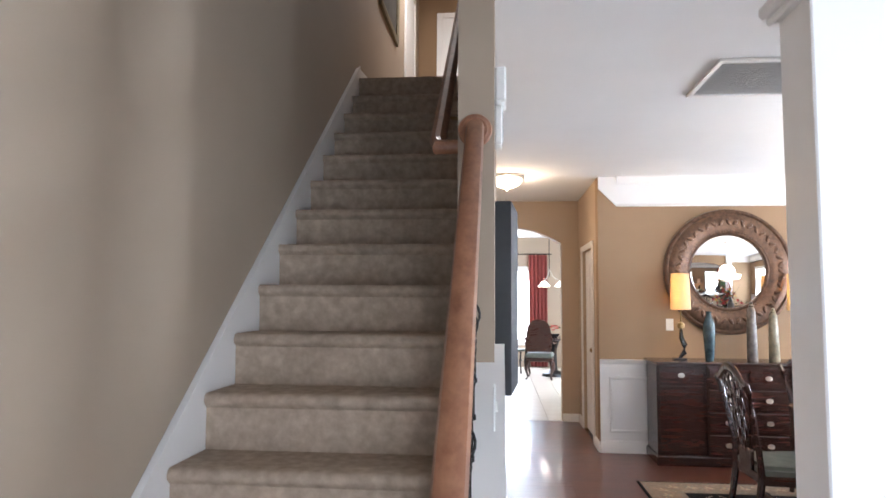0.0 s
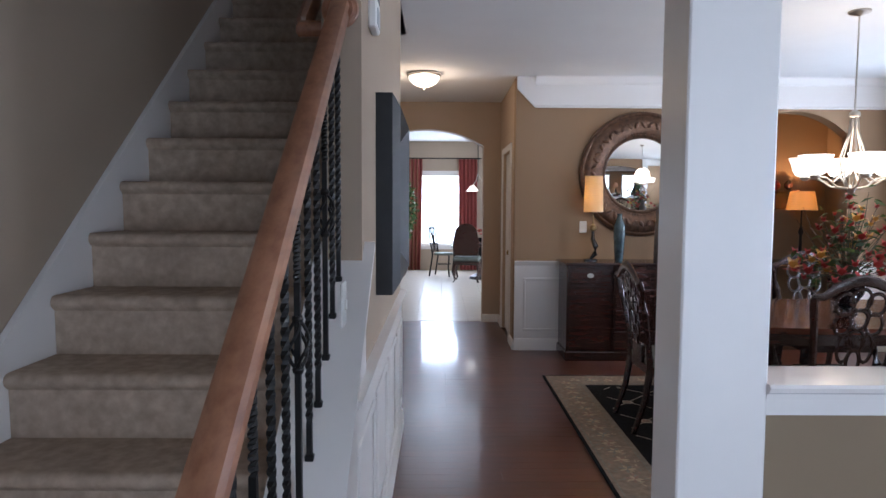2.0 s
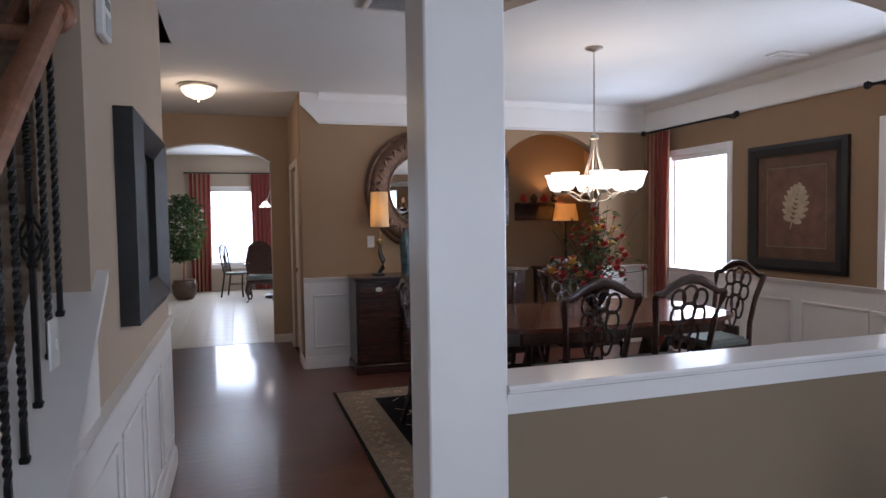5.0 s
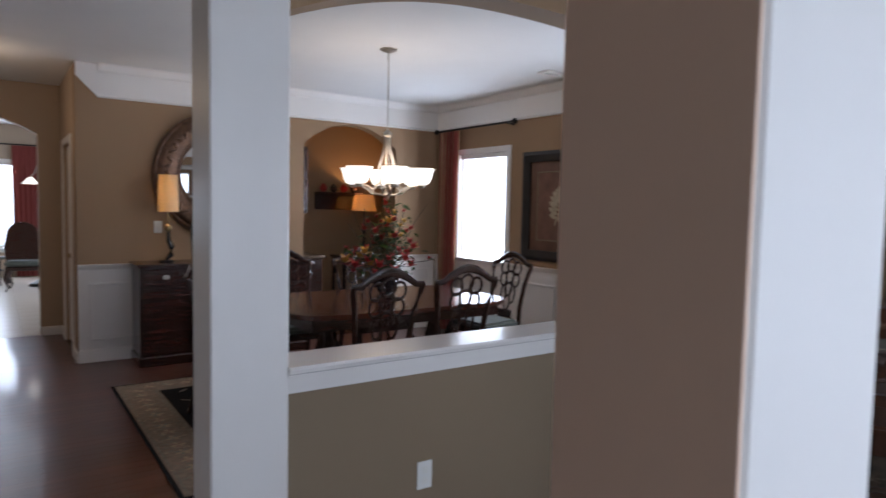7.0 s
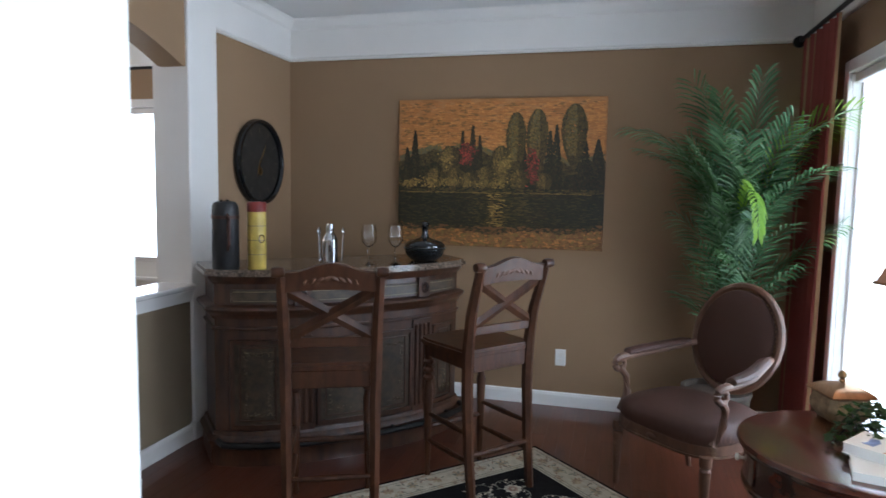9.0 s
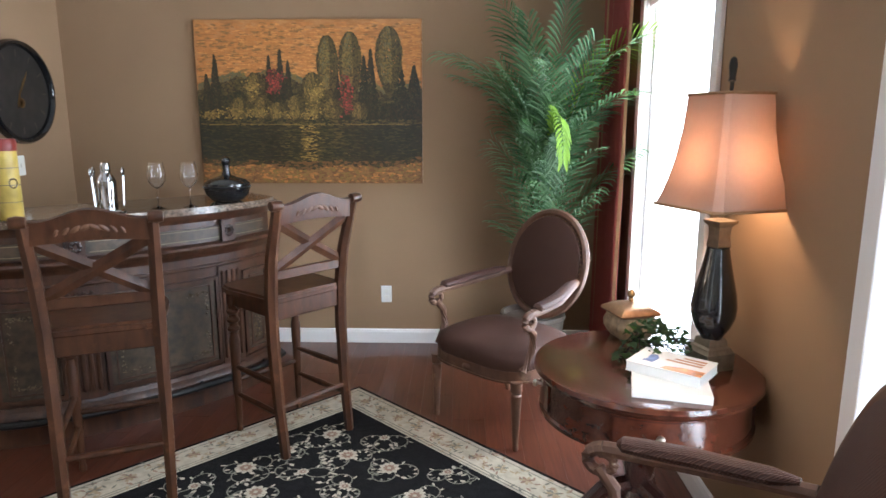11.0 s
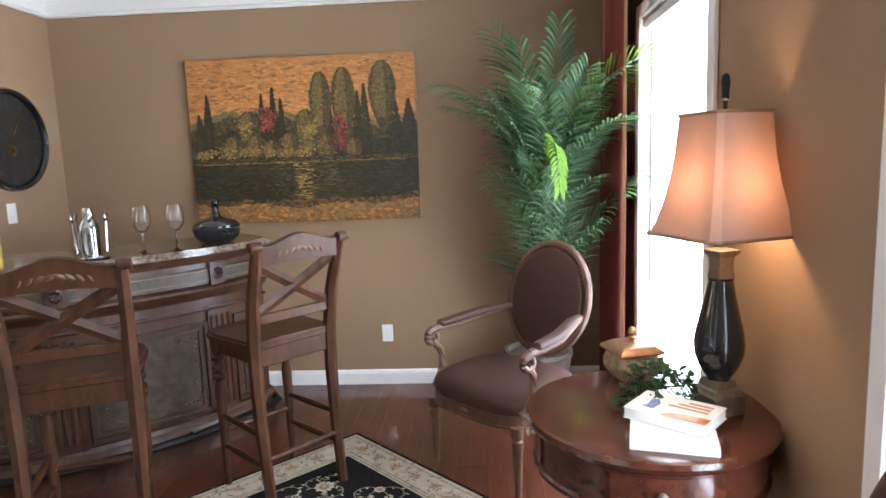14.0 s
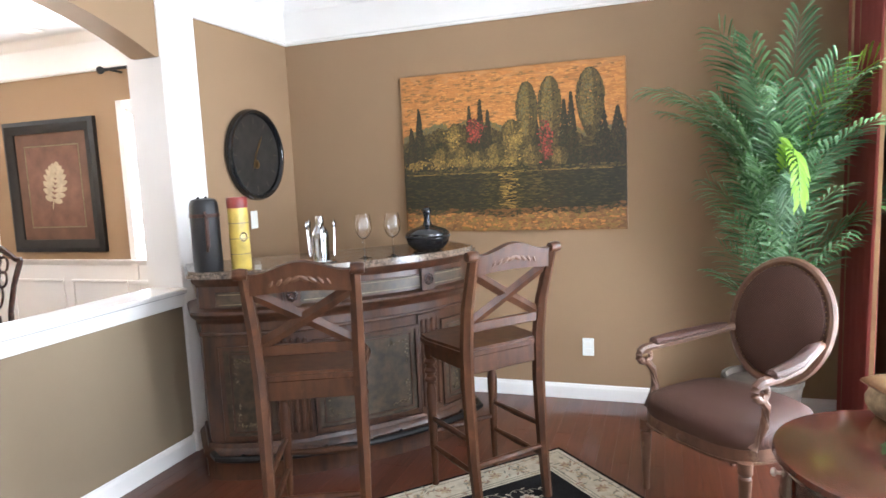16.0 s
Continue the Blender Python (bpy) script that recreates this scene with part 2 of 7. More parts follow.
def setting(name, mesh, mat, label, category, smooth=False):
    ob = new(name, mesh.data(name, mat, smooth))
    return tagged(ob, label, category, kind="structure")


def arc(cx, cy, r, a0, a1, n, ry=None):
    ry = r if ry is None else ry
    return [(cx + r * math.cos(radians(a0 + (a1 - a0) * i / n)), cy + ry * math.sin(radians(a0 + (a1 - a0) * i / n))) for i in range(n + 1)]


def moulding(mesh, x0, y0, x1, y1, z, profile):
    """A trim along a straight line on a wall; profile: (out, up) corners, out to the left of the way it runs."""
    d = Vector((x1 - x0, y1 - y0, 0))
    s = Vector((-d.y, d.x, 0)).normalized()
    n = len(profile)
    v = [Vector((x, y, z)) + s * o + Vector((0, 0, u)) for x, y in ((x0, y0), (x1, y1)) for o, u in profile]
    mesh.add(v, [tuple(range(n))[::-1], tuple(range(n, 2 * n))] + [(i, (i + 1) % n, n + (i + 1) % n, n + i) for i in range(n)])
    return mesh


CROWN = [(0, 0), (0.018, 0), (0.024, 0.012), (0.014, 0.024), (0.012, 0.03), (0.012, 0.225), (0.03, 0.245), (0.05, 0.285), (0.065, 0.302), (0, 0.302)]
BASE = [(0, 0), (0.016, 0), (0.016, 0.075), (0.010, 0.092), (0, 0.098)]
RAIL = [(0, 0), (0.016, 0.004), (0.022, 0.018), (0.034, 0.030), (0.040, 0.048), (0, 0.050)]

# the building
XR, YF, YH, YD, YB, YA = 4.965, -1.50, 1.98, 2.04, 6.515, 8.09   # right wall, front wall, half wall, clock wall, dining back wall, hall arch wall
ZC = 2.74

# ground floor slab and outside ground
setting("ground", Mesh().box(-60, 60, -60, 60, -0.5, -0.16), surf("lawn", (0.07, 0.10, 0.035), 0.95, 0.3, 3, 0.8, 60), "green lawn round the house", "ground")
setting("subfloor", Mesh().box(-1.2, XR + 0.15, YF - 0.15, YA + 0.06, -0.15, -0.012), M["mahogany_dark"], "dark boards under the hardwood floor", "floor")

# walls
w = Mesh()
w.box(-1.17, -1.02, YF - 0.15, 8.6, 0, 5.5)
wall_stair = setting("wall_stair", w, M["wall_pale"], "pale beige painted wall beside the carpeted stairs", "wall")

w = Mesh()
w.box(-0.127, 0.0, 2.18, 4.25, 0.0, ZC)
w.prism([(1.02, 0.0), (2.18, 0.0), (2.18, 1.21), (1.02, 0.252)], -0.127, 0.0, "x")
w.box(-0.127, 0.0, 2.18, 5.0, ZC, 3.09)
w.box(-0.127, 0.0, 2.18, 3.2, 3.09, 5.5)
setting("wall_hall", w, M["wall_pale"], "pale beige wall between the stairs and the hall", "wall")

# front wall with the open front door and two windows
w = Mesh()
for x0, x1, z0, z1 in ((-1.02, -0.38, 0, ZC), (-0.38, 0.62, 2.12, ZC), (0.62, 1.16, 0, ZC), (1.16, 2.20, 0, 0.28), (1.16, 2.20, 2.14, ZC), (2.20, 3.24, 0, ZC),
                       (3.24, 4.24, 0, 0.28), (3.24, 4.24, 2.14, ZC), (4.24, XR + 0.15, 0, ZC)):
    w.box(x0, x1, YF - 0.15, YF, z0, z1)
w.box(-1.02, 0.0, YF - 0.15, YF, ZC, 5.5)
setting("wall_front", w, M["wall"], "tan painted front wall with two windows", "wall")

# side wall shared by front room and dining room, with one window
w = Mesh()
for y0, y1, z0, z1 in ((YF, 2.60, 0, ZC), (2.60, 3.575, 0, 0.72), (2.60, 3.575, 2.14, ZC), (3.575, 5.15, 0, ZC), (5.15, 6.05, 0, 0.72), (5.15, 6.05, 2.14, ZC), (6.05, 9.2, 0, ZC)):
    w.box(XR, XR + 0.15, y0, y1, z0, z1)
setting("wall_side", w, M["wall"], "tan painted side wall of the front and dining rooms", "wall")

# wall between front room and dining room: half wall, arched header, pier behind the bar
setting("wall_clock", Mesh().box(3.957, XR, YD, YD + 0.13, 0, ZC), M["wall"], "short tan wall behind the bar", "wall")
setting("half_wall", Mesh().box(1.22, 3.70, 2.0, 2.16, 0, 0.83), M["wall_low"], "olive tan half wall between the two rooms", "wall")
w = Mesh()
arch = [(1.2, 2.165), (1.255, 2.165)] + [(1.255 + 2.40 * i / 24, 2.165 + 0.225 * (1 - abs(2 * i / 24 - 1) ** 2.4)) for i in range(1, 24)] + [(3.655, 2.165), (3.71, 2.165)]
w.prism(arch + [(3.71, ZC), (1.2, ZC)], 2.0, 2.16, "y")
setting("arch_header", w, M["wall"], "tan arched header over the half wall", "wall")

# dining room back wall with an arched passage
w = Mesh()
w.box(1.013, 3.19, YB, YB + 0.15, 0, ZC)
w.box(4.36, XR, YB, YB + 0.15, 0, ZC)
top = [(3.19 + 1.17 * i / 20, 2.17 + 0.245 * (1 - abs(2 * i / 20 - 1) ** 2.2)) for i in range(21)]
w.prism(top + [(4.36, ZC), (3.19, ZC)], YB, YB + 0.15, "y")
setting("wall_dining", w, M["wall"], "tan dining room wall with an arched passage", "wall")

# hall: side wall with a door, and the arch wall at its end
w = Mesh()
for y0, y1, z0, z1 in ((YB + 0.15, 6.9, 0, ZC), (6.9, 7.7, 2.06, ZC), (7.7, YA, 0, ZC)):
    w.box(1.013, 1.133, y0, y1, z0, z1)
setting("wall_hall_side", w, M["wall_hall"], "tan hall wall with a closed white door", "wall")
w = Mesh()
w.box(0.80, 1.133, YA, YA + 0.18, 0, ZC)
w.box(-3.0, -0.62, YA, YA + 0.18, 0, ZC)
top = [(-0.62 + 1.42 * i / 20, 2.20 + 0.205 * (1 - abs(2 * i / 20 - 1) ** 2.2)) for i in range(21)]
w.prism(top + [(0.80, ZC), (-0.62, ZC)], YA, YA + 0.18, "y")
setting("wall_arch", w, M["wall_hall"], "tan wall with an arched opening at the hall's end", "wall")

# the space left of the hall behind the stairs
w = Mesh()
w.box(-3.0, -1.17, 4.6, 4.72, 0, ZC).box(-3.12, -3.0, 4.6, YA + 0.18, 0, ZC)
w.box(-1.17, -0.127, 4.63, 4.75, 0, ZC)
setting("wall_passage", w, M["wall_pale"], "pale beige walls of the passage behind the stairs", "wall")

# butler's passage behind the dining arch
w = Mesh()
w.box(2.9, 3.0, YB + 0.15, 7.9, 0, ZC).box(2.9, XR, 7.9, 8.02, 0, ZC)
setting("wall_pantry", w, M["wall"], "tan walls of the lamp-lit serving passage", "wall")
setting("floor_pantry", Mesh().box(1.1, XR + 0.15, YA + 0.06, 9.2, -0.15, 0), M["mahogany_dark"], "dark hardwood floor of the serving passage", "floor")

# breakfast room at the far end
w = Mesh()
for x0, x1, z0, z1 in ((-3.0, -0.17, 0, 3.0), (-0.17, 0.73, 0, 0.56), (-0.17, 0.73, 2.2, 3.0), (0.73, 2.7, 0, 3.0)):
    w.box(x0, x1, 14.55, 14.7, z0, z1)
w.box(-3.12, -3.0, YA + 0.18, 14.7, 0, 3.0)
# right side wall, with an unseen opening added for the fill lamp
for y0, y1, z0, z1 in ((YA + 0.18, 10.4, 0, 3.0), (10.4, 12.2, 0, 0.56), (10.4, 12.2, 2.2, 3.0), (12.2, 14.7, 0, 3.0)):
    w.box(2.6, 2.72, y0, y1, z0, z1)
setting("wall_breakfast", w, M["wall_pale"], "pale beige walls of the breakfast room", "wall")
setting("ceiling_breakfast", Mesh().box(-3.1, 2.75, YA + 0.17, 14.7, 2.9, 3.05), M["ceiling"], "white ceiling of the breakfast room", "ceiling")

# ceilings
setting("ceiling", Mesh().box(0.0, XR + 0.15, YF - 0.15, 9.2, ZC, ZC + 0.14), M["ceiling"], "white painted ceiling of the ground floor rooms", "ceiling")
setting("ceiling_passage", Mesh().box(-3.12, -0.127, 4.75, YA + 0.18, ZC, ZC + 0.14).box(-0.127, 0.0, 4.25, YA + 0.18, ZC, ZC + 0.14), M["ceiling"], "white ceiling of the passage", "ceiling")
setting("ceiling_stair", Mesh().box(-1.2, 1.5, YF - 0.15, 8.8, 5.5, 5.6), M["ceiling"], "white ceiling over the stairwell", "ceiling")

# upper landing
setting("floor_landing", Mesh().box(-1.02, 1.5, 4.46, 8.6, 2.92, 3.096), M["carpet"], "beige carpet of the upper landing", "floor")
w = Mesh()
w.box(-1.02, 1.5, 8.0, 8.12, 3.096, 5.5).box(0.9, 1.0, 3.2, 8.0, 3.09, 5.5).box(0.0, 0.9, 3.1, 3.2, 2.88, 5.5).box(0.0, 0.1, YF, 3.1, 2.88, 5.5)
setting("wall_landing", w, M["wall"], "tan walls of the upper landing", "wall")

# posts
def post(name, x0, x1, y0, y1, label, head):
    ob = thing(name, label, "column")
    ob["kind"] = "structure"
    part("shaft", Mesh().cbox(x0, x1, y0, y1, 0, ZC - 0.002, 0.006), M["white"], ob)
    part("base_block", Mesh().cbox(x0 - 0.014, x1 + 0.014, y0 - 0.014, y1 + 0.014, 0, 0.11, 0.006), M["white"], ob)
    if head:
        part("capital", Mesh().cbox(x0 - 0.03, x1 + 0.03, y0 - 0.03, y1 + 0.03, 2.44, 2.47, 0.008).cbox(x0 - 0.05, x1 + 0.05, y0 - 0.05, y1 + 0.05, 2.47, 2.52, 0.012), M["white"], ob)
    return ob


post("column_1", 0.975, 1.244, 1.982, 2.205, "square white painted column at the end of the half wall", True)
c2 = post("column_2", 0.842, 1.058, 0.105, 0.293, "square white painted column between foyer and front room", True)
# warm shade on the white column's side, put into the sheet's colour
part("shaded_side", Mesh().cbox(0.837, 0.8415, 0.107, 0.291, 0.112, 2.438, 0.001), surf("shaded_side_tint", (0.84, 0.60, 0.44), 0.5, 0.03, 2, 0.05, 120), c2, "thin beige sheet on the shaded side")
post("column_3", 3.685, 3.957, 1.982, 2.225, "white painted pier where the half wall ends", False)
setting("beam", Mesh().cbox(0.87, 1.03, YF, 1.98, 2.52, ZC - 0.002, 0.006), M["white"], "white beam over the columns between foyer and front room", "beam")

# half wall cap
m = Mesh()
moulding(m, 3.69, 2.0, 1.24, 2.0, 0.83, [(-0.19, 0.085), (-0.19, 0.1), (0.036, 0.1), (0.042, 0.09), (0.036, 0.075), (0.022, 0.068), (0.018, 0.05), (0.012, 0.0), (0, 0), (0, 0.085)][::-1])
M["white_gloss"] = surf("white_gloss_paint", (0.80, 0.765, 0.725), 0.16, 0.02, 3, 0.03, 20, spec=0.5)
setting("half_wall_cap", m, M["white_gloss"], "white moulded cap on the half wall", "trim")

# frieze and crown round the rooms
m = Mesh()
moulding(m, XR, YF, XR, YD, 2.436, CROWN)
moulding(m, XR, YD, 3.957, YD, 2.436, CROWN)
moulding(m, 1.06, YF, XR, YF, 2.436, CROWN)
setting("crown_front_room", m, M["white"], "wide white crown moulding of the front room", "trim")
m = Mesh()
moulding(m, XR, YD + 0.13, XR, YB, 2.436, CROWN)
moulding(m, XR, YB, 1.20, YB, 2.436, CROWN)
m.prism([(1.02, ZC - 0.002), (1.02, 2.62), (1.20, 2.436), (1.20, ZC - 0.002)], YB - 0.02, YB, "y")
moulding(m, 3.957, YD + 0.13, XR, YD + 0.13, 2.436, CROWN)
setting("crown_dining", m, M["white"], "wide white crown moulding of the dining room", "trim")

# baseboards
m = Mesh()
moulding(m, XR, YF, XR, YD, 0, BASE)
moulding(m, XR, YD, 3.975, YD, 0, BASE)
moulding(m, 3.67, 2.0, 1.26, 2.0, 0, BASE)
moulding(m, 0.62, YF, XR, YF, 0, BASE)
setting("baseboard", m, M["white"], "white baseboards of the front room", "baseboard")

# stairs
NX, RY, RZ, N = 0.969, 0.2345, 0.1935, 16


def stair_step(k):
    y0, z1 = NX + (k - 1) * RY, RZ * k
    m = Mesh()
    y1 = y0 + RY + 0.03 if k < N else y0 + 0.1
    r = 0.022
    prof = [(y0 + 0.025, z1 - RZ - (0.0 if k == 1 else 0.004)), (y0 + 0.022, z1 - 0.05)] + [(y0 + r - r * math.cos(radians(a)), z1 - r + r * math.sin(radians(a))) for a in (-60, -30, 0, 30, 60, 90)] + [(y1, z1), (y1, z1 - RZ)]
    m.prism(prof, -1.0, -0.128, "x")
    return m


stairs = thing("staircase", "straight staircase covered in beige carpet", "stairs")
stairs["kind"] = "structure"
for k in range(1, N + 1):
    part("step", stair_step(k), M["carpet"], stairs)
m = Mesh()
m.prism([(NX - 0.14, 0.0), (NX - 0.14, 0.10), (NX - 0.06, RZ + 0.035), (NX + 15 * RY - 0.03, RZ * 16 + 0.075), (NX + 15 * RY + 0.3, RZ * 16 + 0.11), (NX + 15 * RY + 0.3, RZ * 16 - 0.2), (NX + 0.4, 0.0)], -1.018, -0.998, "x")
m.prism([(NX - 0.06, RZ + 0.018), (NX - 0.06, RZ + 0.048), (NX + 15 * RY - 0.03, RZ * 16 + 0.088), (NX + 15 * RY - 0.03, RZ * 16 + 0.058)], -0.999, -0.988, "x")
part("skirt_board", m, M["white"], stairs, "white painted skirt board")
# sloping cap under the balusters
m = Mesh()
zc = lambda y: RZ + 0.085 + (y - NX) * RZ / RY
m.prism([(0.99, zc(0.99) - 0.03), (0.99, zc(0.99)), (2.25, zc(2.25)), (2.25, zc(2.25) - 0.03)], -0.16, 0.035, "x")
m.prism([(1.0, 0.0), (1.0, zc(1.0) - 0.03), (2.18, zc(2.18) - 0.03), (2.18, 0.0)], 0.001, 0.012, "x")
part("stringer_cap", m, M["white"], stairs, "white painted sloping cap under the balusters")

# ---- front room ----
def turned(z0, z1, r, beads=3, foot=0.6):
    """A turned leg's profile with rings at its head."""
    h = z1 - z0
    p = [(r * foot * 0.8, z0), (r * foot * 1.1, z0 + 0.02 * h), (r * foot * 0.75, z0 + 0.05 * h), (r * foot, z0 + 0.12 * h)]
    p += [(r * 0.95, z0 + 0.66 * h), (r * 0.7, z0 + 0.70 * h)]
    for i in range(beads):
        c = z0 + (0.72 + 0.06 * i) * h
        p += [(r * 0.75, c), (r * 1.12, c + 0.015 * h), (r * 1.12, c + 0.03 * h), (r * 0.75, c + 0.045 * h)]
    return p + [(r, z0 + 0.92 * h), (r, z1)]


def bar_stool(m):
    st = thing("bar_stool", "dark-stained wooden bar stool with a crossed back, beside the bar", "bar stool", m, "stools at the bar")
    w = M["stoolwood"]
    seat = Mesh()
    poly = [(-0.205, -0.19), (0.205, -0.19), (0.225, 0.12), (0.21, 0.19), (0.13, 0.215), (0, 0.22), (-0.13, 0.215), (-0.21, 0.19), (-0.225, 0.12)]
    seat.prism(poly, 0.715, 0.735).prism([(x * 0.97, y * 0.97) for x, y in poly], 0.735, 0.748)
    part("seat", seat, w, st)
    part("apron", Mesh().cbox(-0.175, 0.175, -0.185, -0.160, 0.635, 0.714).cbox(-0.17, 0.17, 0.155, 0.180, 0.645, 0.714).cbox(-0.185, -0.163, -0.16, 0.155, 0.645, 0.714).cbox(0.163, 0.185, -0.16, 0.155, 0.645, 0.714), w, st)
    for s in (-1, 1):
        part("front_leg", Mesh().lathe(turned(0, 0.712, 0.026), 14, pose(s * 0.175, 0.17, 0)), w, st)
        path = [(s * 0.185, -0.225, 0.0), (s * 0.188, -0.195, 0.25), (s * 0.19, -0.178, 0.55), (s * 0.192, -0.18, 0.74), (s * 0.196, -0.205, 0.92), (s * 0.200, -0.255, 1.08), (s * 0.202, -0.275, 1.15)]
        leg = Mesh().tube(path, [0.022, 0.025, 0.028, 0.029, 0.027, 0.024, 0.022], 6)
        part("back_leg", leg, w, st)
        part("scroll", Mesh().lathe([(0.004, -0.027), (0.02, -0.025), (0.024, 0), (0.02, 0.025), (0.004, 0.027)], 14, pose(s * 0.212, -0.28, 1.152, 0, 90, 0)), w, st)
    # humped crest rail
    n, top, low = 16, [], []
    for i in range(n + 1):
        x = -0.2 + 0.4 * i / n
        k = abs(x) / 0.2
        top.append((x, 1.150 + 0.042 * (0.5 + 0.5 * math.cos(math.pi * min(1, k * 1.15))) + 0.006 * k ** 6))
        low.append((x, 1.068 + 0.012 * (1 - k ** 2)))
    lean = Matrix.Translation((0, -0.262, 1.1)) @ Euler((radians(10), 0, 0)).to_matrix().to_4x4() @ Matrix.Translation((0, 0, -1.1))
    part("crest_rail", Mesh().prism(top + low[::-1], -0.013, 0.013, "y", lean), w, st)
    carve = Mesh()
    for s in (-1, 1):
        for k in range(4):
            carve.lathe([(0.001, 0), (0.024 - 0.003 * k, 0.002), (0.015 - 0.002 * k, 0.005), (0.001, 0.007)], 10, lean @ pose(s * (0.014 + 0.030 * k), -0.012, 1.128 - 0.005 * k, 90, s * (25 + 12 * k), 0), 0.42)
    part("carving", carve, M["carved_wood"], st, "carved leaf ornament on the crest rail")
    part("lower_rail", Mesh().cbox(-0.19, 0.19, -0.012, 0.012, 0.82, 0.862, 0.004, Matrix.Translation((0, -0.19, 0))), w, st)
    for s in (-1, 1):
        part("cross_slat", Mesh().tube([(s * -0.178, -0.195, 0.862), (0, -0.216 - 0.004 * s, 0.965), (s * 0.185, -0.248, 1.075)], [0.024, 0.024, 0.024], 4, None, 0.5, up=(0, 1, 0)), w, st)
    for z, y0 in ((0.20, -0.19), (0.34, -0.185)):
        for s in (-1, 1):
            part("side_stretcher", Mesh().tube([(s * 0.18, y0, z), (s * 0.178, -0.02, z), (s * 0.176, 0.16, z)], [0.011, 0.015, 0.011], 8), w, st)
    part("foot_rail", Mesh().tube([(-0.175, 0.17, 0.27), (0, 0.17, 0.27), (0.175, 0.17, 0.27)], [0.012, 0.016, 0.012], 8), w, st)
    part("back_stretcher", Mesh().tube([(-0.185, -0.20, 0.24), (0, -0.20, 0.24), (0.185, -0.20, 0.24)], [0.011, 0.016, 0.011], 8), w, st)
    return st


stool = bar_stool(pose(3.65, 0.29, 0, 0, 0, -39.8))
copy_thing(stool, pose(3.165, 0.865, 0, 0, 0, -66))


# bar with a bowed front
def bow(x, inset=0.0):
    h = 0.765
    return 0.17 - 0.32 * math.sqrt(max(0.0, 1 - (x / (h * 1.04)) ** 2)) + inset


def band(x0, x1, z0, z1, out, thick=0.02, n=14, inset=0.05):
    """A strip that follows the bar's bowed front; out: how far it stands proud."""
    me = Mesh()
    pts = [(x0 + (x1 - x0) * i / n) for i in range(n + 1)]
    poly = [(x, bow(x, inset) - out) for x in pts] + [(x, bow(x, inset) - out + thick) for x in pts[::-1]]
    return me.prism(poly, z0, z1)


bar = thing("home_bar", "dark wooden home bar with a bowed panelled front and marble top", "bar", pose(3.8625, 1.062, 0, 0, 0, -47.1))
xs = [-0.735 + 1.47 * i / 20 for i in range(21)]
part("body", Mesh().prism([(x, bow(x, 0.05)) for x in xs] + [(0.735, 0.42), (-0.735, 0.42)], 0.05, 1.03), M["barwood"], bar)
xs2 = [-0.785 + 1.57 * i / 24 for i in range(25)]
part("top", Mesh().prism([(x, bow(x * 0.97, -0.005)) for x in xs2] + [(0.785, 0.46), (-0.785, 0.46)], 1.032, 1.052).prism([(x * 0.985, bow(x * 0.97, 0.006)) for x in xs2] + [(0.775, 0.45), (-0.775, 0.45)], 1.052, 1.066), M["bartop"], bar, "polished brown marble top")
FRONT = [(-0.735, 0.42), (-0.735, 0.2)] + [(x, bow(x, 0.05)) for x in [-0.735 + 1.47 * i / 36 for i in range(37)]] + [(0.735, 0.2), (0.735, 0.42)]


def bar_moulding(prof):
    """A moulding run round the bar's ends and bowed front; prof: (out, up) corners."""
    me, n = Mesh(), len(prof)
    v = []
    for i, (x, y) in enumerate(FRONT):
        t_ = Vector(FRONT[min(i + 1, len(FRONT) - 1)]) - Vector(FRONT[max(i - 1, 0)])
        t_.normalize()
        v += [(x + t_.y * o, y - t_.x * o, z) for o, z in prof]
    f = [(i * n + k, i * n + (k + 1) % n, (i + 1) * n + (k + 1) % n, (i + 1) * n + k) for i in range(len(FRONT) - 1) for k in range(n)]
    return me.add(v, f + [tuple(range(n))[::-1], tuple(range(len(v) - n, len(v)))])


for prof in ([(0.0, 0.985), (0.010, 0.985), (0.014, 0.995), (0.028, 1.008), (0.034, 1.031), (0.0, 1.031)],
             [(0.0, 0.80), (0.012, 0.80), (0.018, 0.815), (0.034, 0.830), (0.046, 0.842), (0.050, 0.853), (0.044, 0.864), (0.026, 0.870), (0.0, 0.874)],
             [(0.0, 0.735), (0.011, 0.738), (0.015, 0.746), (0.011, 0.754), (0.0, 0.757)],
             [(0.0, 0.0), (0.026, 0.0), (0.026, 0.105), (0.036, 0.122), (0.042, 0.138), (0.036, 0.152), (0.018, 0.166), (0.012, 0.188), (0.0, 0.188)]):
    part("moulding", bar_moulding(prof), M["barwood"], bar)
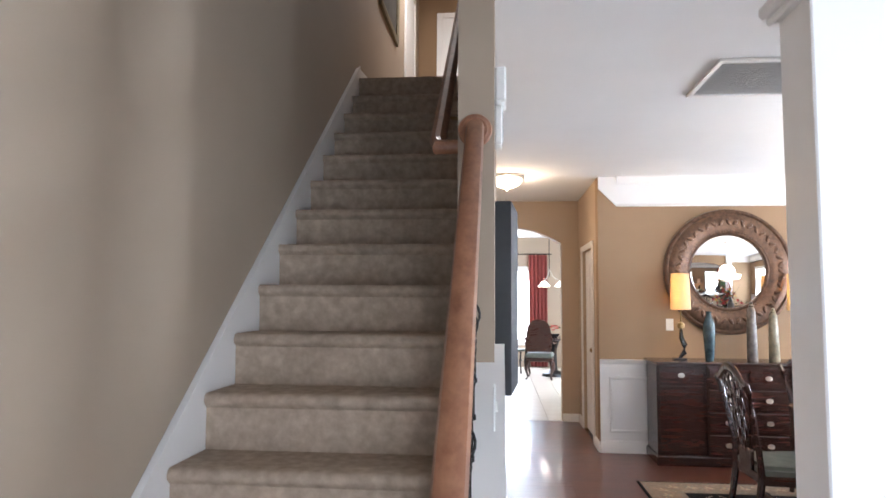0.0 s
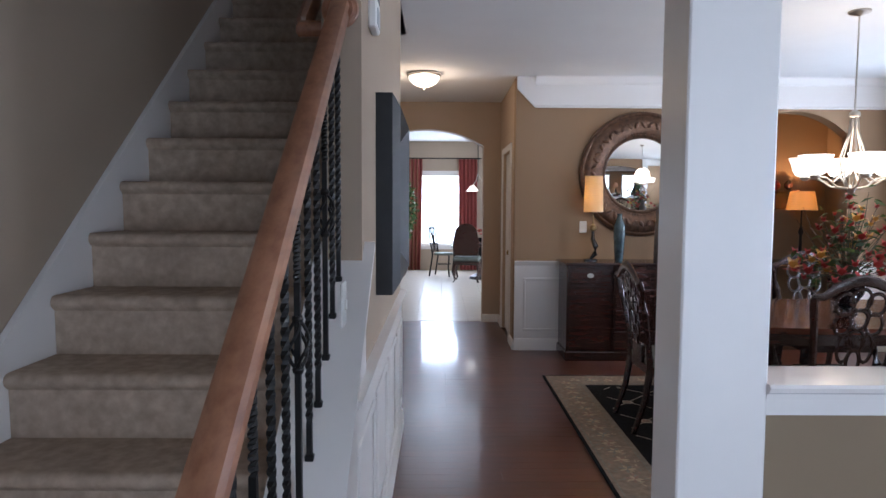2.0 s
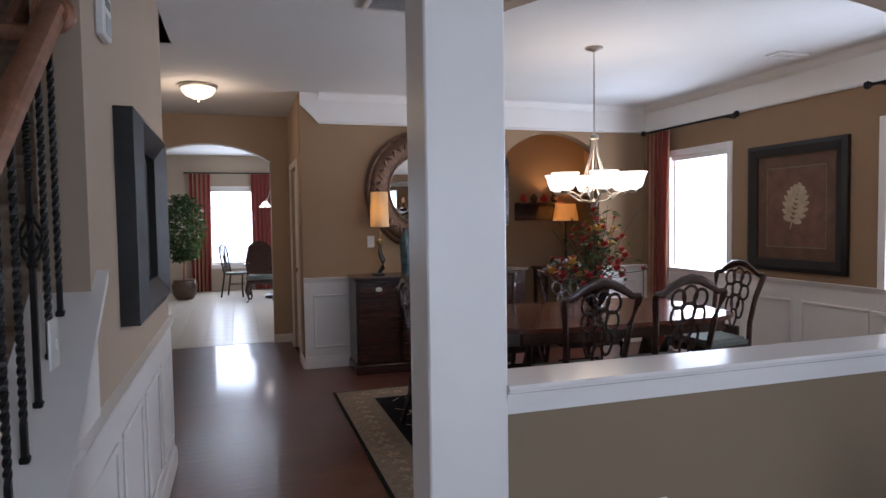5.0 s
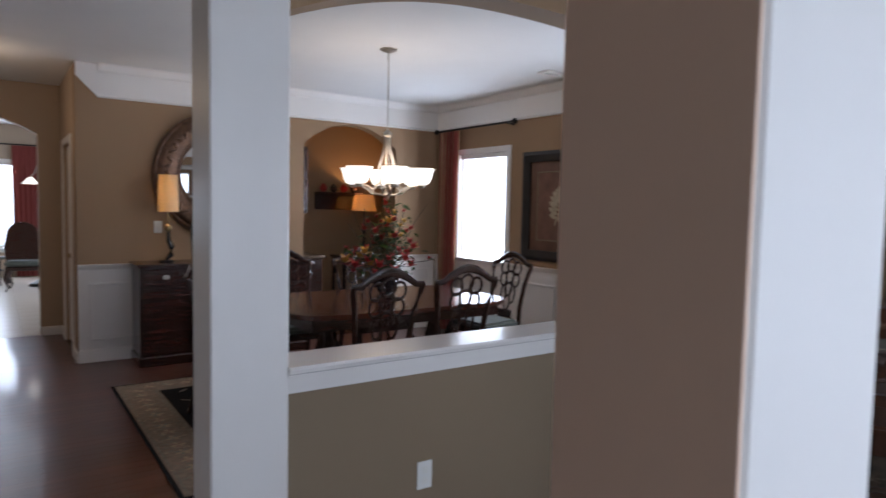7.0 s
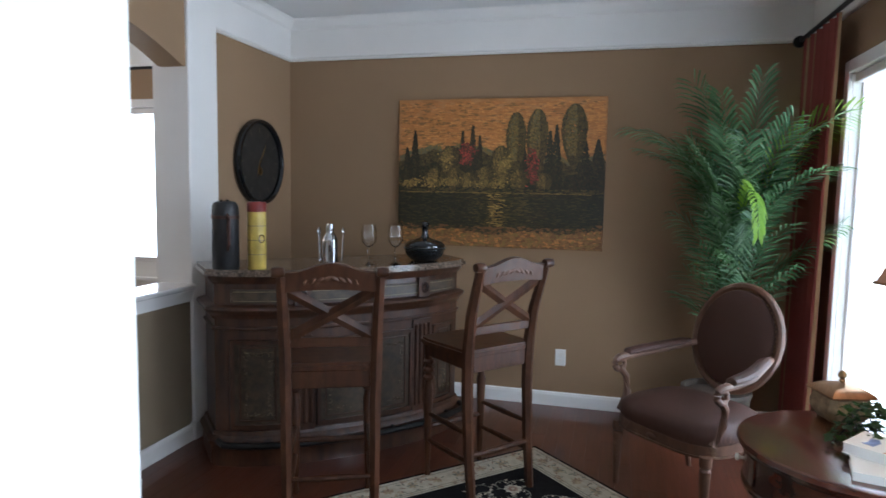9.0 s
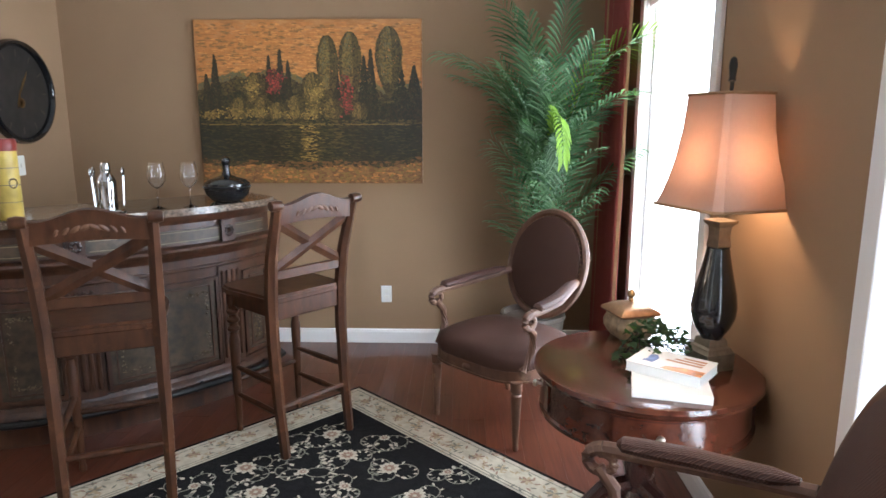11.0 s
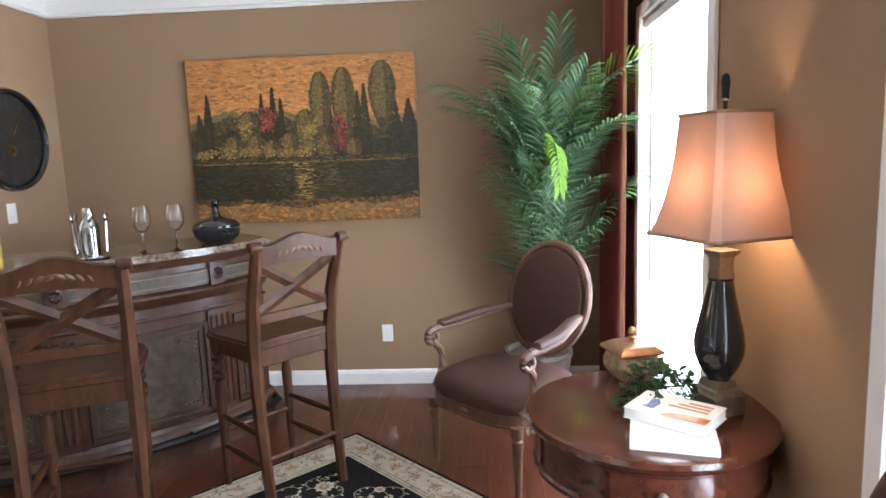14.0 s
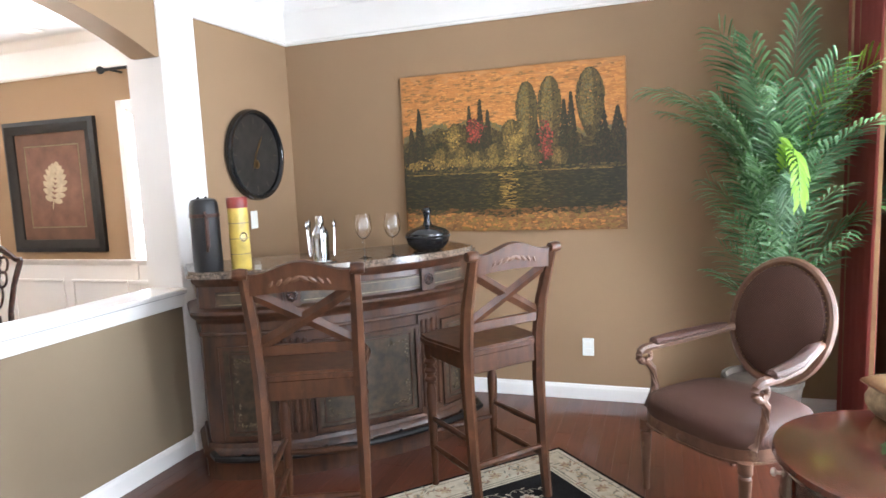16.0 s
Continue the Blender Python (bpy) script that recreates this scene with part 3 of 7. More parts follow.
for x0, x1 in ((-0.655, -0.415), (-0.22, 0.33), (0.515, 0.665)):
    pan = part("panel", band(x0, x1, 0.22, 0.67, 0.008), M["barpanel"], bar, "dark olive painted panel with faded gilt scrolls")
    for za, zb in ((0.205, 0.225), (0.665, 0.685)):
        part("panel_frame", band(x0 - 0.015, x1 + 0.015, za, zb, 0.02, 0.03), M["barwood"], pan)
    for xa in (x0 - 0.015, x1 - 0.005):
        part("panel_frame", band(xa, xa + 0.02, 0.205, 0.685, 0.02, 0.03, 2), M["barwood"], pan)
    for za, zb in ((0.242, 0.250), (0.642, 0.650)):
        part("panel_bead", band(x0 + 0.03, x1 - 0.03, za, zb, 0.014, 0.01), M["barwood"], pan)
    for xa in (x0 + 0.03, x1 - 0.038):
        part("panel_bead", band(xa, xa + 0.008, 0.242, 0.650, 0.014, 0.01, 2), M["barwood"], pan)
    gilt = Mesh()
    rnd = random.Random(int(x0 * 100))
    for cx, cz in ((x0 + 0.05, 0.27), (x1 - 0.05, 0.27), (x0 + 0.05, 0.62), (x1 - 0.05, 0.62)):
        for k in range(34):
            dx, dz = rnd.uniform(0, 0.13), rnd.uniform(0, 0.02)
            if rnd.random() < 0.5:
                dx, dz = dz, dx
            x = cx + (dx if cx < (x0 + x1) / 2 else -dx)
            z = cz + (dz if cz < 0.45 else -dz)
            gilt.lathe([(0.001, 0), (0.006, 0.001), (0.001, 0.003)], 6, pose(x, bow(x, 0.05) - 0.0085, z, 90, 0, rnd.uniform(0, 180)), rnd.uniform(0.3, 0.9))
    part("gilt_scroll", gilt, M["bargold"], pan, "faded gilt scrollwork", "stuff")
for x0, x1 in ((-0.66, -0.385), (-0.27, 0.385), (0.46, 0.68)):
    dr = part("drawer_front", band(x0, x1, 0.885, 0.955, 0.012), M["barpanel"], bar, "shallow frieze panel with a gilt outline")
    for za, zb in ((0.893, 0.897), (0.943, 0.947)):
        part("gilt_line", band(x0 + 0.012, x1 - 0.012, za, zb, 0.0135, 0.004), M["bargold"], dr)
for xc in (-0.315, 0.42):
    pil = part("pilaster", band(xc - 0.070, xc + 0.070, 0.18, 0.735, 0.014, 0.03, 4), M["barwood"], bar)
    for k in (-1.5, -0.5, 0.5, 1.5):
        x = xc + 0.032 * k
        part("reed", Mesh().tube([(x, bow(x, 0.05) - 0.013, 0.215), (x, bow(x, 0.05) - 0.013, 0.225), (x, bow(x, 0.05) - 0.013, 0.70), (x, bow(x, 0.05) - 0.013, 0.71)], [0.004, 0.012, 0.012, 0.004], 8), M["barwood"], pil)
    blk = part("carved_block", band(xc - 0.04, xc + 0.04, 0.868, 0.985, 0.03, 0.04, 3), M["barwood"], bar)
    ros = Mesh()
    for k in range(8):
        a = math.pi * k / 4
        ros.lathe([(0.001, 0), (0.012, 0.004), (0.001, 0.010)], 7, pose(xc + 0.018 * math.cos(a), bow(xc, 0.05) - 0.03, 0.926 + 0.022 * math.sin(a), 90, 0, 0))
    part("rosette", ros, M["mahogany_dark"], blk)
rail = [(x, bow(x, 0.05) - 0.13, 0.15) for x in [-0.72 + 1.44 * i / 24 for i in range(25)]]
fr = part("brass_foot_rail", Mesh().tube([(-0.735, 0.03, 0.15)] + rail + [(0.735, 0.03, 0.15)], 0.017, 10), M["iron"], bar, "dark metal foot rail")
for x in (-0.6, -0.2, 0.2, 0.6):
    part("bracket", Mesh().tube([(x, bow(x, 0.05), 0.13), (x, bow(x, 0.05) - 0.13, 0.14)], 0.012, 8), M["iron"], fr)

# things on the bar
TOPZ = 1.066
b = thing("wine_carrier", "black leather cylindrical wine carrier on the bar", "wine carrier", pose(3.447, 1.60, TOPZ))
hide = surf("black_leather", (0.016, 0.015, 0.016), 0.42, 0.25, 14, 0.35, 160)
part("body", Mesh().lathe([(0.064, 0), (0.069, 0.008), (0.069, 0.305), (0.066, 0.330), (0.056, 0.347), (0.035, 0.353), (0.004, 0.354)], 28), hide, b)
part("strap", Mesh().lathe([(0.0692, 0.262), (0.0712, 0.264), (0.0712, 0.278), (0.0692, 0.280)], 28), M["leather"], b, "dark leather band")
part("handle", Mesh().tube([(-0.055, -0.048, 0.29), (-0.064, -0.062, 0.255), (-0.064, -0.062, 0.13), (-0.055, -0.048, 0.10)], [0.007, 0.010, 0.010, 0.007], 8), M["leather"], b)
for x in (-0.035, 0.02):
    part("stud", Mesh().lathe([(0.007, 0.346), (0.008, 0.356), (0.003, 0.362)], 10, pose(x, 0, 0)), M["iron"], b)
t = thing("bottle_tin", "yellow cylindrical bottle tin with a red lid", "tin", pose(3.512, 1.455, TOPZ, 0, 0, -30))
yel = surf("yellow_printed_tin", (0.50, 0.36, 0.075), 0.4, 0.25, 12, 0.05, 60, coat=0.2)
part("body", Mesh().lathe([(0.046, 0), (0.048, 0.005), (0.048, 0.30), (0.046, 0.302)], 24), yel, t)
part("lid", Mesh().lathe([(0.049, 0.300), (0.050, 0.304), (0.050, 0.345), (0.046, 0.352), (0.005, 0.353)], 24), surf("red_lid", (0.20, 0.025, 0.018), 0.4), t, "red lid")
for z in (0.075, 0.15, 0.225):
    part("printed_band", Mesh().lathe([(0.0482, z), (0.0488, z + 0.001), (0.0488, z + 0.003), (0.0482, z + 0.004)], 24), M["bargold"], t)
em = Mesh()
for k in range(14):
    a = 2 * math.pi * k / 14
    em.lathe([(0.001, 0), (0.004, 0.0006), (0.001, 0.001)], 6, pose(0.016 * math.cos(a), -0.0485, 0.16 + 0.02 * math.sin(a), 90, 0, 0))
part("emblem", em, M["mahogany"], t, "round printed emblem")

sh = thing("bar_tool_set", "polished steel bar tool set with shaker and stand", "bar tools", pose(3.764, 1.154, TOPZ))
part("shaker", Mesh().lathe([(0.034, 0), (0.042, 0.01), (0.044, 0.12), (0.042, 0.15), (0.030, 0.175), (0.022, 0.185), (0.022, 0.215), (0.018, 0.235), (0.003, 0.238)], 24), M["chrome"], sh)
part("stand", Mesh().lathe([(0.075, 0), (0.078, 0.006), (0.07, 0.012), (0.01, 0.014)], 20).lathe([(0.005, 0.01), (0.005, 0.22), (0.002, 0.222)], 8, pose(0.05, 0.04, 0)), M["chrome"], sh)
for k, a in enumerate((20, 75, 150, 215, 290)):
    x, y = 0.066 * math.cos(radians(a)), 0.066 * math.sin(radians(a))
    tool = Mesh().tube([(x, y, 0.03), (x * 1.1, y * 1.1, 0.17)], 0.0045, 6)
    tool.lathe([(0.003, -0.022), (0.012, -0.01), (0.013, 0.008), (0.003, 0.024)], 10, pose(x * 1.12, y * 1.12, 0.19), 0.5)
    part("tool", tool, M["chrome"], sh)


def wine_glass(m):
    g = thing("wine_glass", "empty clear wine glass on the bar", "wine glass", m, "wine glasses on the bar")
    part("bowl", Mesh().lathe([(0.003, 0.098), (0.022, 0.108), (0.040, 0.135), (0.044, 0.165), (0.039, 0.205), (0.034, 0.228), (0.0324, 0.228), (0.0372, 0.205), (0.0421, 0.165), (0.0382, 0.137), (0.021, 0.110), (0.002, 0.101)], 24), M["glass"], g)
    part("stem", Mesh().lathe([(0.036, 0), (0.036, 0.0015), (0.012, 0.006), (0.0045, 0.018), (0.0035, 0.06), (0.0045, 0.0975)], 20), M["glass"], g)
    return g


wg = wine_glass(pose(3.909, 0.98, TOPZ))
copy_thing(wg, pose(3.972, 0.842, TOPZ))
d = thing("decanter", "black squat decanter with a ball stopper", "decanter", pose(4.235, 0.745, TOPZ))
part("body", Mesh().lathe([(0.055, 0), (0.080, 0.006), (0.110, 0.035), (0.126, 0.075), (0.122, 0.098), (0.100, 0.118), (0.055, 0.130), (0.026, 0.142), (0.018, 0.172), (0.021, 0.196)], 28), M["black"], d)
part("stopper", Mesh().lathe([(0.012, 0.190), (0.022, 0.202), (0.026, 0.217), (0.020, 0.235), (0.003, 0.245)], 18), M["black"], d)
part("mesh_trim", Mesh().lathe([(0.1262, 0.077), (0.1285, 0.081), (0.1262, 0.085)], 28), M["iron"], d)

# clock
ck = thing("wall_clock", "round black wall clock with thin gold hands", "clock", pose(4.49, 2.035, 1.665, 90, 0, 0))
part("case", Mesh().lathe([(0.285, 0.0), (0.297, 0.006), (0.297, 0.025), (0.287, 0.045), (0.273, 0.048), (0.264, 0.04), (0.260, 0.025), (0.260, 0.012), (0.01, 0.012)], 48), M["black"], ck)
part("dial", Mesh().lathe([(0.26, 0.0125), (0.26, 0.015), (0.002, 0.016)], 48), surf("dark_dial", (0.022, 0.019, 0.016), 0.5, 0.5, 14, 0.2, 90), ck, "dark worn dial")
numeral = surf("faint_numerals", (0.06, 0.05, 0.035), 0.5)
for k in range(12):
    part("hour_mark", Mesh().box(-0.005, 0.005, 0.20, 0.24, 0.0165, 0.0175, pose(0, 0, 0, 0, 0, 30 * k)), numeral, ck)
for L, a in ((0.15, 33), (0.10, -160)):
    part("hand", Mesh().prism([(-0.005, -0.02), (0.005, -0.02), (0.008, L * 0.6), (0, L), (-0.008, L * 0.6)], 0.018, 0.0195, "z", pose(0, 0, 0, 0, 0, -a)), M["brass"], ck, "thin gold hand")
part("gold_ornament", Mesh().lathe([(0.026, 0.0165), (0.03, 0.018), (0.02, 0.0185), (0.016, 0.0165)], 18, pose(0.005, -0.06, 0)), M["brass"], ck)


def wall_plate(m, label, cat="outlet", slots=2):
    o = thing("wall_" + cat.replace(" ", "_"), label, cat, m)
    part("plate", Mesh().cbox(-0.036, 0.036, -0.058, 0.058, 0, 0.006, 0.003), M["plate"], o)
    if slots:
        for z in (-0.022, 0.022):
            part("socket", Mesh().cbox(-0.016, 0.016, z - 0.014, z + 0.014, 0.0062, 0.0085, 0.003), M["paper"], o)
    else:
        part("toggle", Mesh().cbox(-0.006, 0.006, -0.014, 0.014, 0.0062, 0.013, 0.002), M["paper"], o)
    return o


wall_plate(pose(XR, -0.04, 0.345, 90, 0, -90), "white electrical outlet on the tan wall")
wall_plate(pose(1.835, 2.0, 0.40, 90, 0, 0), "white electrical outlet on the half wall")
wall_plate(pose(4.448, YD, 1.245, 90, 0, 0), "white light switch beside the clock", "light switch", 0)

# landscape painting: canvas and thick daubs of paint
pt = thing("landscape_painting", "unframed oil painting of autumn trees by a lake", "painting", pose(XR, 0.43, 1.618, 90, 0, -90))
PW, PH = 1.45, 1.03


def paint(name, stops, scale=(6, 18, 6)):
    m, nt, b = nodes_of(name)
    v = texture_space(nt, scale)
    link(nt, ramp(nt, noise_tex(nt, v, 3.0, 7, 0.65), stops), b.inputs["Base Color"])
    b.inputs["Roughness"].default_value = 0.38
    bumped(nt, b, noise_tex(nt, v, 9.0, 4), 0.5, 0.004)
    return m


P_SKY = paint("painted_sky", [(0.3, (0.30, 0.11, 0.03)), (0.5, (0.42, 0.175, 0.05)), (0.62, (0.47, 0.22, 0.075)), (0.75, (0.36, 0.15, 0.045))], (3, 9, 3))
part("canvas", Mesh().cbox(-PW / 2, PW / 2, -PH / 2, PH / 2, 0, 0.035, 0.003), P_SKY, pt, "deep stretched canvas with an orange painted sky")
rp = random.Random(5)
PAINTS = {}
for n_, c_ in (("dark_green", (0.021, 0.021, 0.010)), ("brown_shade", (0.042, 0.026, 0.011)), ("moss", (0.058, 0.042, 0.014)), ("olive", (0.105, 0.072, 0.020)), ("pale_olive", (0.195, 0.130, 0.034)), ("rust_sky", (0.46, 0.180, 0.046)), ("russet", (0.17, 0.078, 0.027)), ("earth", (0.24, 0.115, 0.038)),
               ("ochre", (0.22, 0.130, 0.035)), ("yellow", (0.38, 0.235, 0.055)), ("red", (0.40, 0.050, 0.036)), ("dark_red", (0.17, 0.028, 0.020)), ("amber", (0.56, 0.235, 0.060)), ("haze", (0.135, 0.110, 0.052)), ("deep_water", (0.030, 0.024, 0.012))):
    PAINTS[n_] = [Mesh(), paint("painted_" + n_, [(0.3, shade(c_, 0.8)), (0.7, shade(c_, 1.2))], (14, 14, 14))]
layer = [0.0362]


def stroke(kinds, u, v, rx_, ry_, q=6):
    """One touch of the brush at (u across, v down); kinds: paints to choose from."""
    x, y = -PW / 2 + PW * u, PH / 2 - PH * v
    rx_, ry_ = rx_ * rp.uniform(0.6, 1.3), ry_ * rp.uniform(0.6, 1.3)
    x, y = max(-PW / 2 + rx_ * 1.3, min(PW / 2 - rx_ * 1.3, x)), max(-PH / 2 + ry_ * 1.3, min(PH / 2 - ry_ * 1.3, y))
    layer[0] += 1.3e-7
    turn = rp.uniform(0, 1)
    PAINTS[rp.choice(kinds)][0].add([(x + rx_ * math.cos(6.283 * (i + turn) / q) * rp.uniform(0.65, 1.25), y + ry_ * math.sin(6.283 * (i + turn) / q) * rp.uniform(0.65, 1.25), layer[0] + rp.random() * 0.0003) for i in range(q)], [tuple(range(q))])


def skyline(u):
    return 0.40 - 0.055 * math.sin(5.2 * u + 0.2) - 0.05 * u + 0.012 * math.sin(31 * u) + 0.012 * math.sin(53 * u + 1)


def crown(u, top, base, w, core, edge, pointed, touches, size=0.0085):
    """A painted tree: darker touches at the rim and below, lighter ones inside."""
    for k in range(touches):
        s = rp.random()
        ww = w * (0.06 + 0.94 * s ** 0.85 if pointed else math.sin(3.0 * min(1.0, 0.03 + s ** 0.75)) ** 0.8)
        e = rp.uniform(-1, 1)
        lit = abs(e + 0.25) < 0.5 and s < 0.8
        stroke(core if lit and k > touches * 0.35 else edge, u + e * ww, top + s * (base - top), size, size * 1.3)


SHORE_V = 0.625
YS = PH / 2 - PH * SHORE_V
wood_line = [(-PW / 2 + PW * i / 60, PH / 2 - PH * (skyline(i / 60) + 0.03)) for i in range(61)]
part("painted_woods", Mesh().prism(wood_line + [(PW / 2, YS), (-PW / 2, YS)], 0.0351, 0.0354), PAINTS["brown_shade"][1], pt)
part("painted_water", Mesh().box(-PW / 2, PW / 2, PH / 2 - PH * 0.86, YS - 0.0005, 0.0351, 0.0355), PAINTS["deep_water"][1], pt)
part("painted_bank", Mesh().box(-PW / 2, PW / 2, -PH / 2, PH / 2 - PH * 0.8605, 0.0351, 0.0355), PAINTS["russet"][1], pt)
for k in range(2600):
    u, v = rp.random(), 0.02 + 0.34 * rp.random() ** 0.8
    stroke(("amber", "amber", "rust_sky") if rp.random() < 0.25 + 0.9 * u * (0.5 + v) else ("rust_sky", "earth", "rust_sky"), u, v, 0.026, 0.006)
for k in range(700):
    u = rp.random()
    stroke(("haze", "haze", "pale_olive"), u, skyline(u) - 0.015 + 0.04 * rp.random(), 0.016, 0.012)
for k in range(9000):
    u = rp.random()
    v = skyline(u) + 0.02 + (SHORE_V - skyline(u) - 0.02) * rp.random()
    deep = (v - skyline(u)) / (SHORE_V - skyline(u))
    stroke(("moss", "brown_shade", "olive") if deep < 0.35 else ("brown_shade", "dark_green", "moss") if deep < 0.8 else ("dark_green", "brown_shade"), u, v, 0.008, 0.008)
for u, top, w in ((0.085, 0.21, 0.034), (0.045, 0.33, 0.03), (0.325, 0.22, 0.028), (0.375, 0.18, 0.030), (0.41, 0.25, 0.026), (0.745, 0.22, 0.034), (0.775, 0.18, 0.034), (0.90, 0.24, 0.05), (0.965, 0.28, 0.05), (0.30, 0.33, 0.03), (0.62, 0.25, 0.03)):
    crown(u, top, 0.60, w, ("dark_green", "brown_shade", "moss"), ("dark_green", "brown_shade"), True, 700, 0.006)
for u, top, base, w in ((0.585, 0.10, 0.50, 0.046), (0.685, 0.08, 0.52, 0.050), (0.855, 0.05, 0.46, 0.058)):
    crown(u, top, base, w, ("pale_olive", "ochre", "olive", "haze", "olive"), ("olive", "moss", "olive", "brown_shade"), False, 2600, 0.0062)
for u, top, base, w in ((0.262, 0.32, 0.56, 0.052), (0.19, 0.47, 0.62, 0.05), (0.515, 0.32, 0.57, 0.050), (0.53, 0.44, 0.60, 0.05), (0.44, 0.46, 0.62, 0.05), (0.29, 0.47, 0.62, 0.05), (0.60, 0.48, 0.62, 0.05), (0.72, 0.50, 0.62, 0.04), (0.36, 0.50, 0.62, 0.05)):
    crown(u, top, base, w, ("pale_olive", "olive", "ochre", "olive"), ("olive", "moss", "brown_shade"), False, 1000, 0.0062)
for u, v, w, h in ((0.06, 0.575, 0.05, 0.03), (0.17, 0.565, 0.06, 0.035), (0.26, 0.56, 0.05, 0.03), (0.40, 0.575, 0.06, 0.03), (0.50, 0.57, 0.05, 0.035), (0.545, 0.42, 0.022, 0.05), (0.515, 0.45, 0.03, 0.05), (0.245, 0.40, 0.03, 0.04)):
    for k in range(110):
        stroke(("yellow", "ochre", "ochre", "pale_olive", "olive"), u + w * rp.gauss(0, 0.5), v + h * rp.gauss(0, 0.5), 0.0065, 0.006)
for u, v, w, h, n_ in ((0.352, 0.365, 0.034, 0.060, 260), (0.335, 0.41, 0.024, 0.03, 70), (0.665, 0.44, 0.026, 0.085, 300), (0.668, 0.53, 0.022, 0.035, 80)):
    for k in range(n_):
        stroke(("red", "dark_red", "dark_red", "brown_shade", "moss"), u + w * rp.gauss(0, 0.5), v + h * rp.gauss(0, 0.5), 0.0075, 0.008)
for k in range(500):
    stroke(("moss", "dark_green", "olive", "brown_shade"), rp.random(), SHORE_V - 0.02 + 0.02 * rp.random(), 0.014, 0.007)
for k in range(3400):
    u, v = rp.random(), SHORE_V + 0.012 + (0.85 - SHORE_V) * rp.random()
    glow_ = math.exp(-((u - 0.50) / 0.05) ** 2) * rp.random()
    warm = math.exp(-((u - 0.52) / 0.22) ** 2) * rp.random()
    stroke(("yellow", "ochre") if glow_ > 0.45 else ("olive", "moss") if warm > 0.5 else ("moss", "deep_water", "brown_shade") if warm > 0.2 else ("deep_water", "deep_water", "dark_green", "moss"), u, v, 0.020, 0.0045)
for k in range(160):
    stroke(("ochre", "pale_olive"), rp.random() * 0.95, SHORE_V + 0.006 * rp.random() + 0.012 * abs(rp.random() - 0.5), 0.022, 0.0018)
for k in range(1900):
    u = rp.random()
    edge_ = 0.84 + 0.03 * math.sin(3.1 * u) + 0.012 * math.sin(17 * u)
    v = edge_ + (1 - edge_) * rp.random()
    stroke(("brown_shade", "russet", "moss") if v < edge_ + 0.03 else ("russet", "earth", "earth", "rust_sky", "ochre"), u, v, 0.017, 0.008)
for n_, (mesh_, mat_) in PAINTS.items():
    part("painted_" + n_, mesh_, mat_, pt, "", "stuff", False)


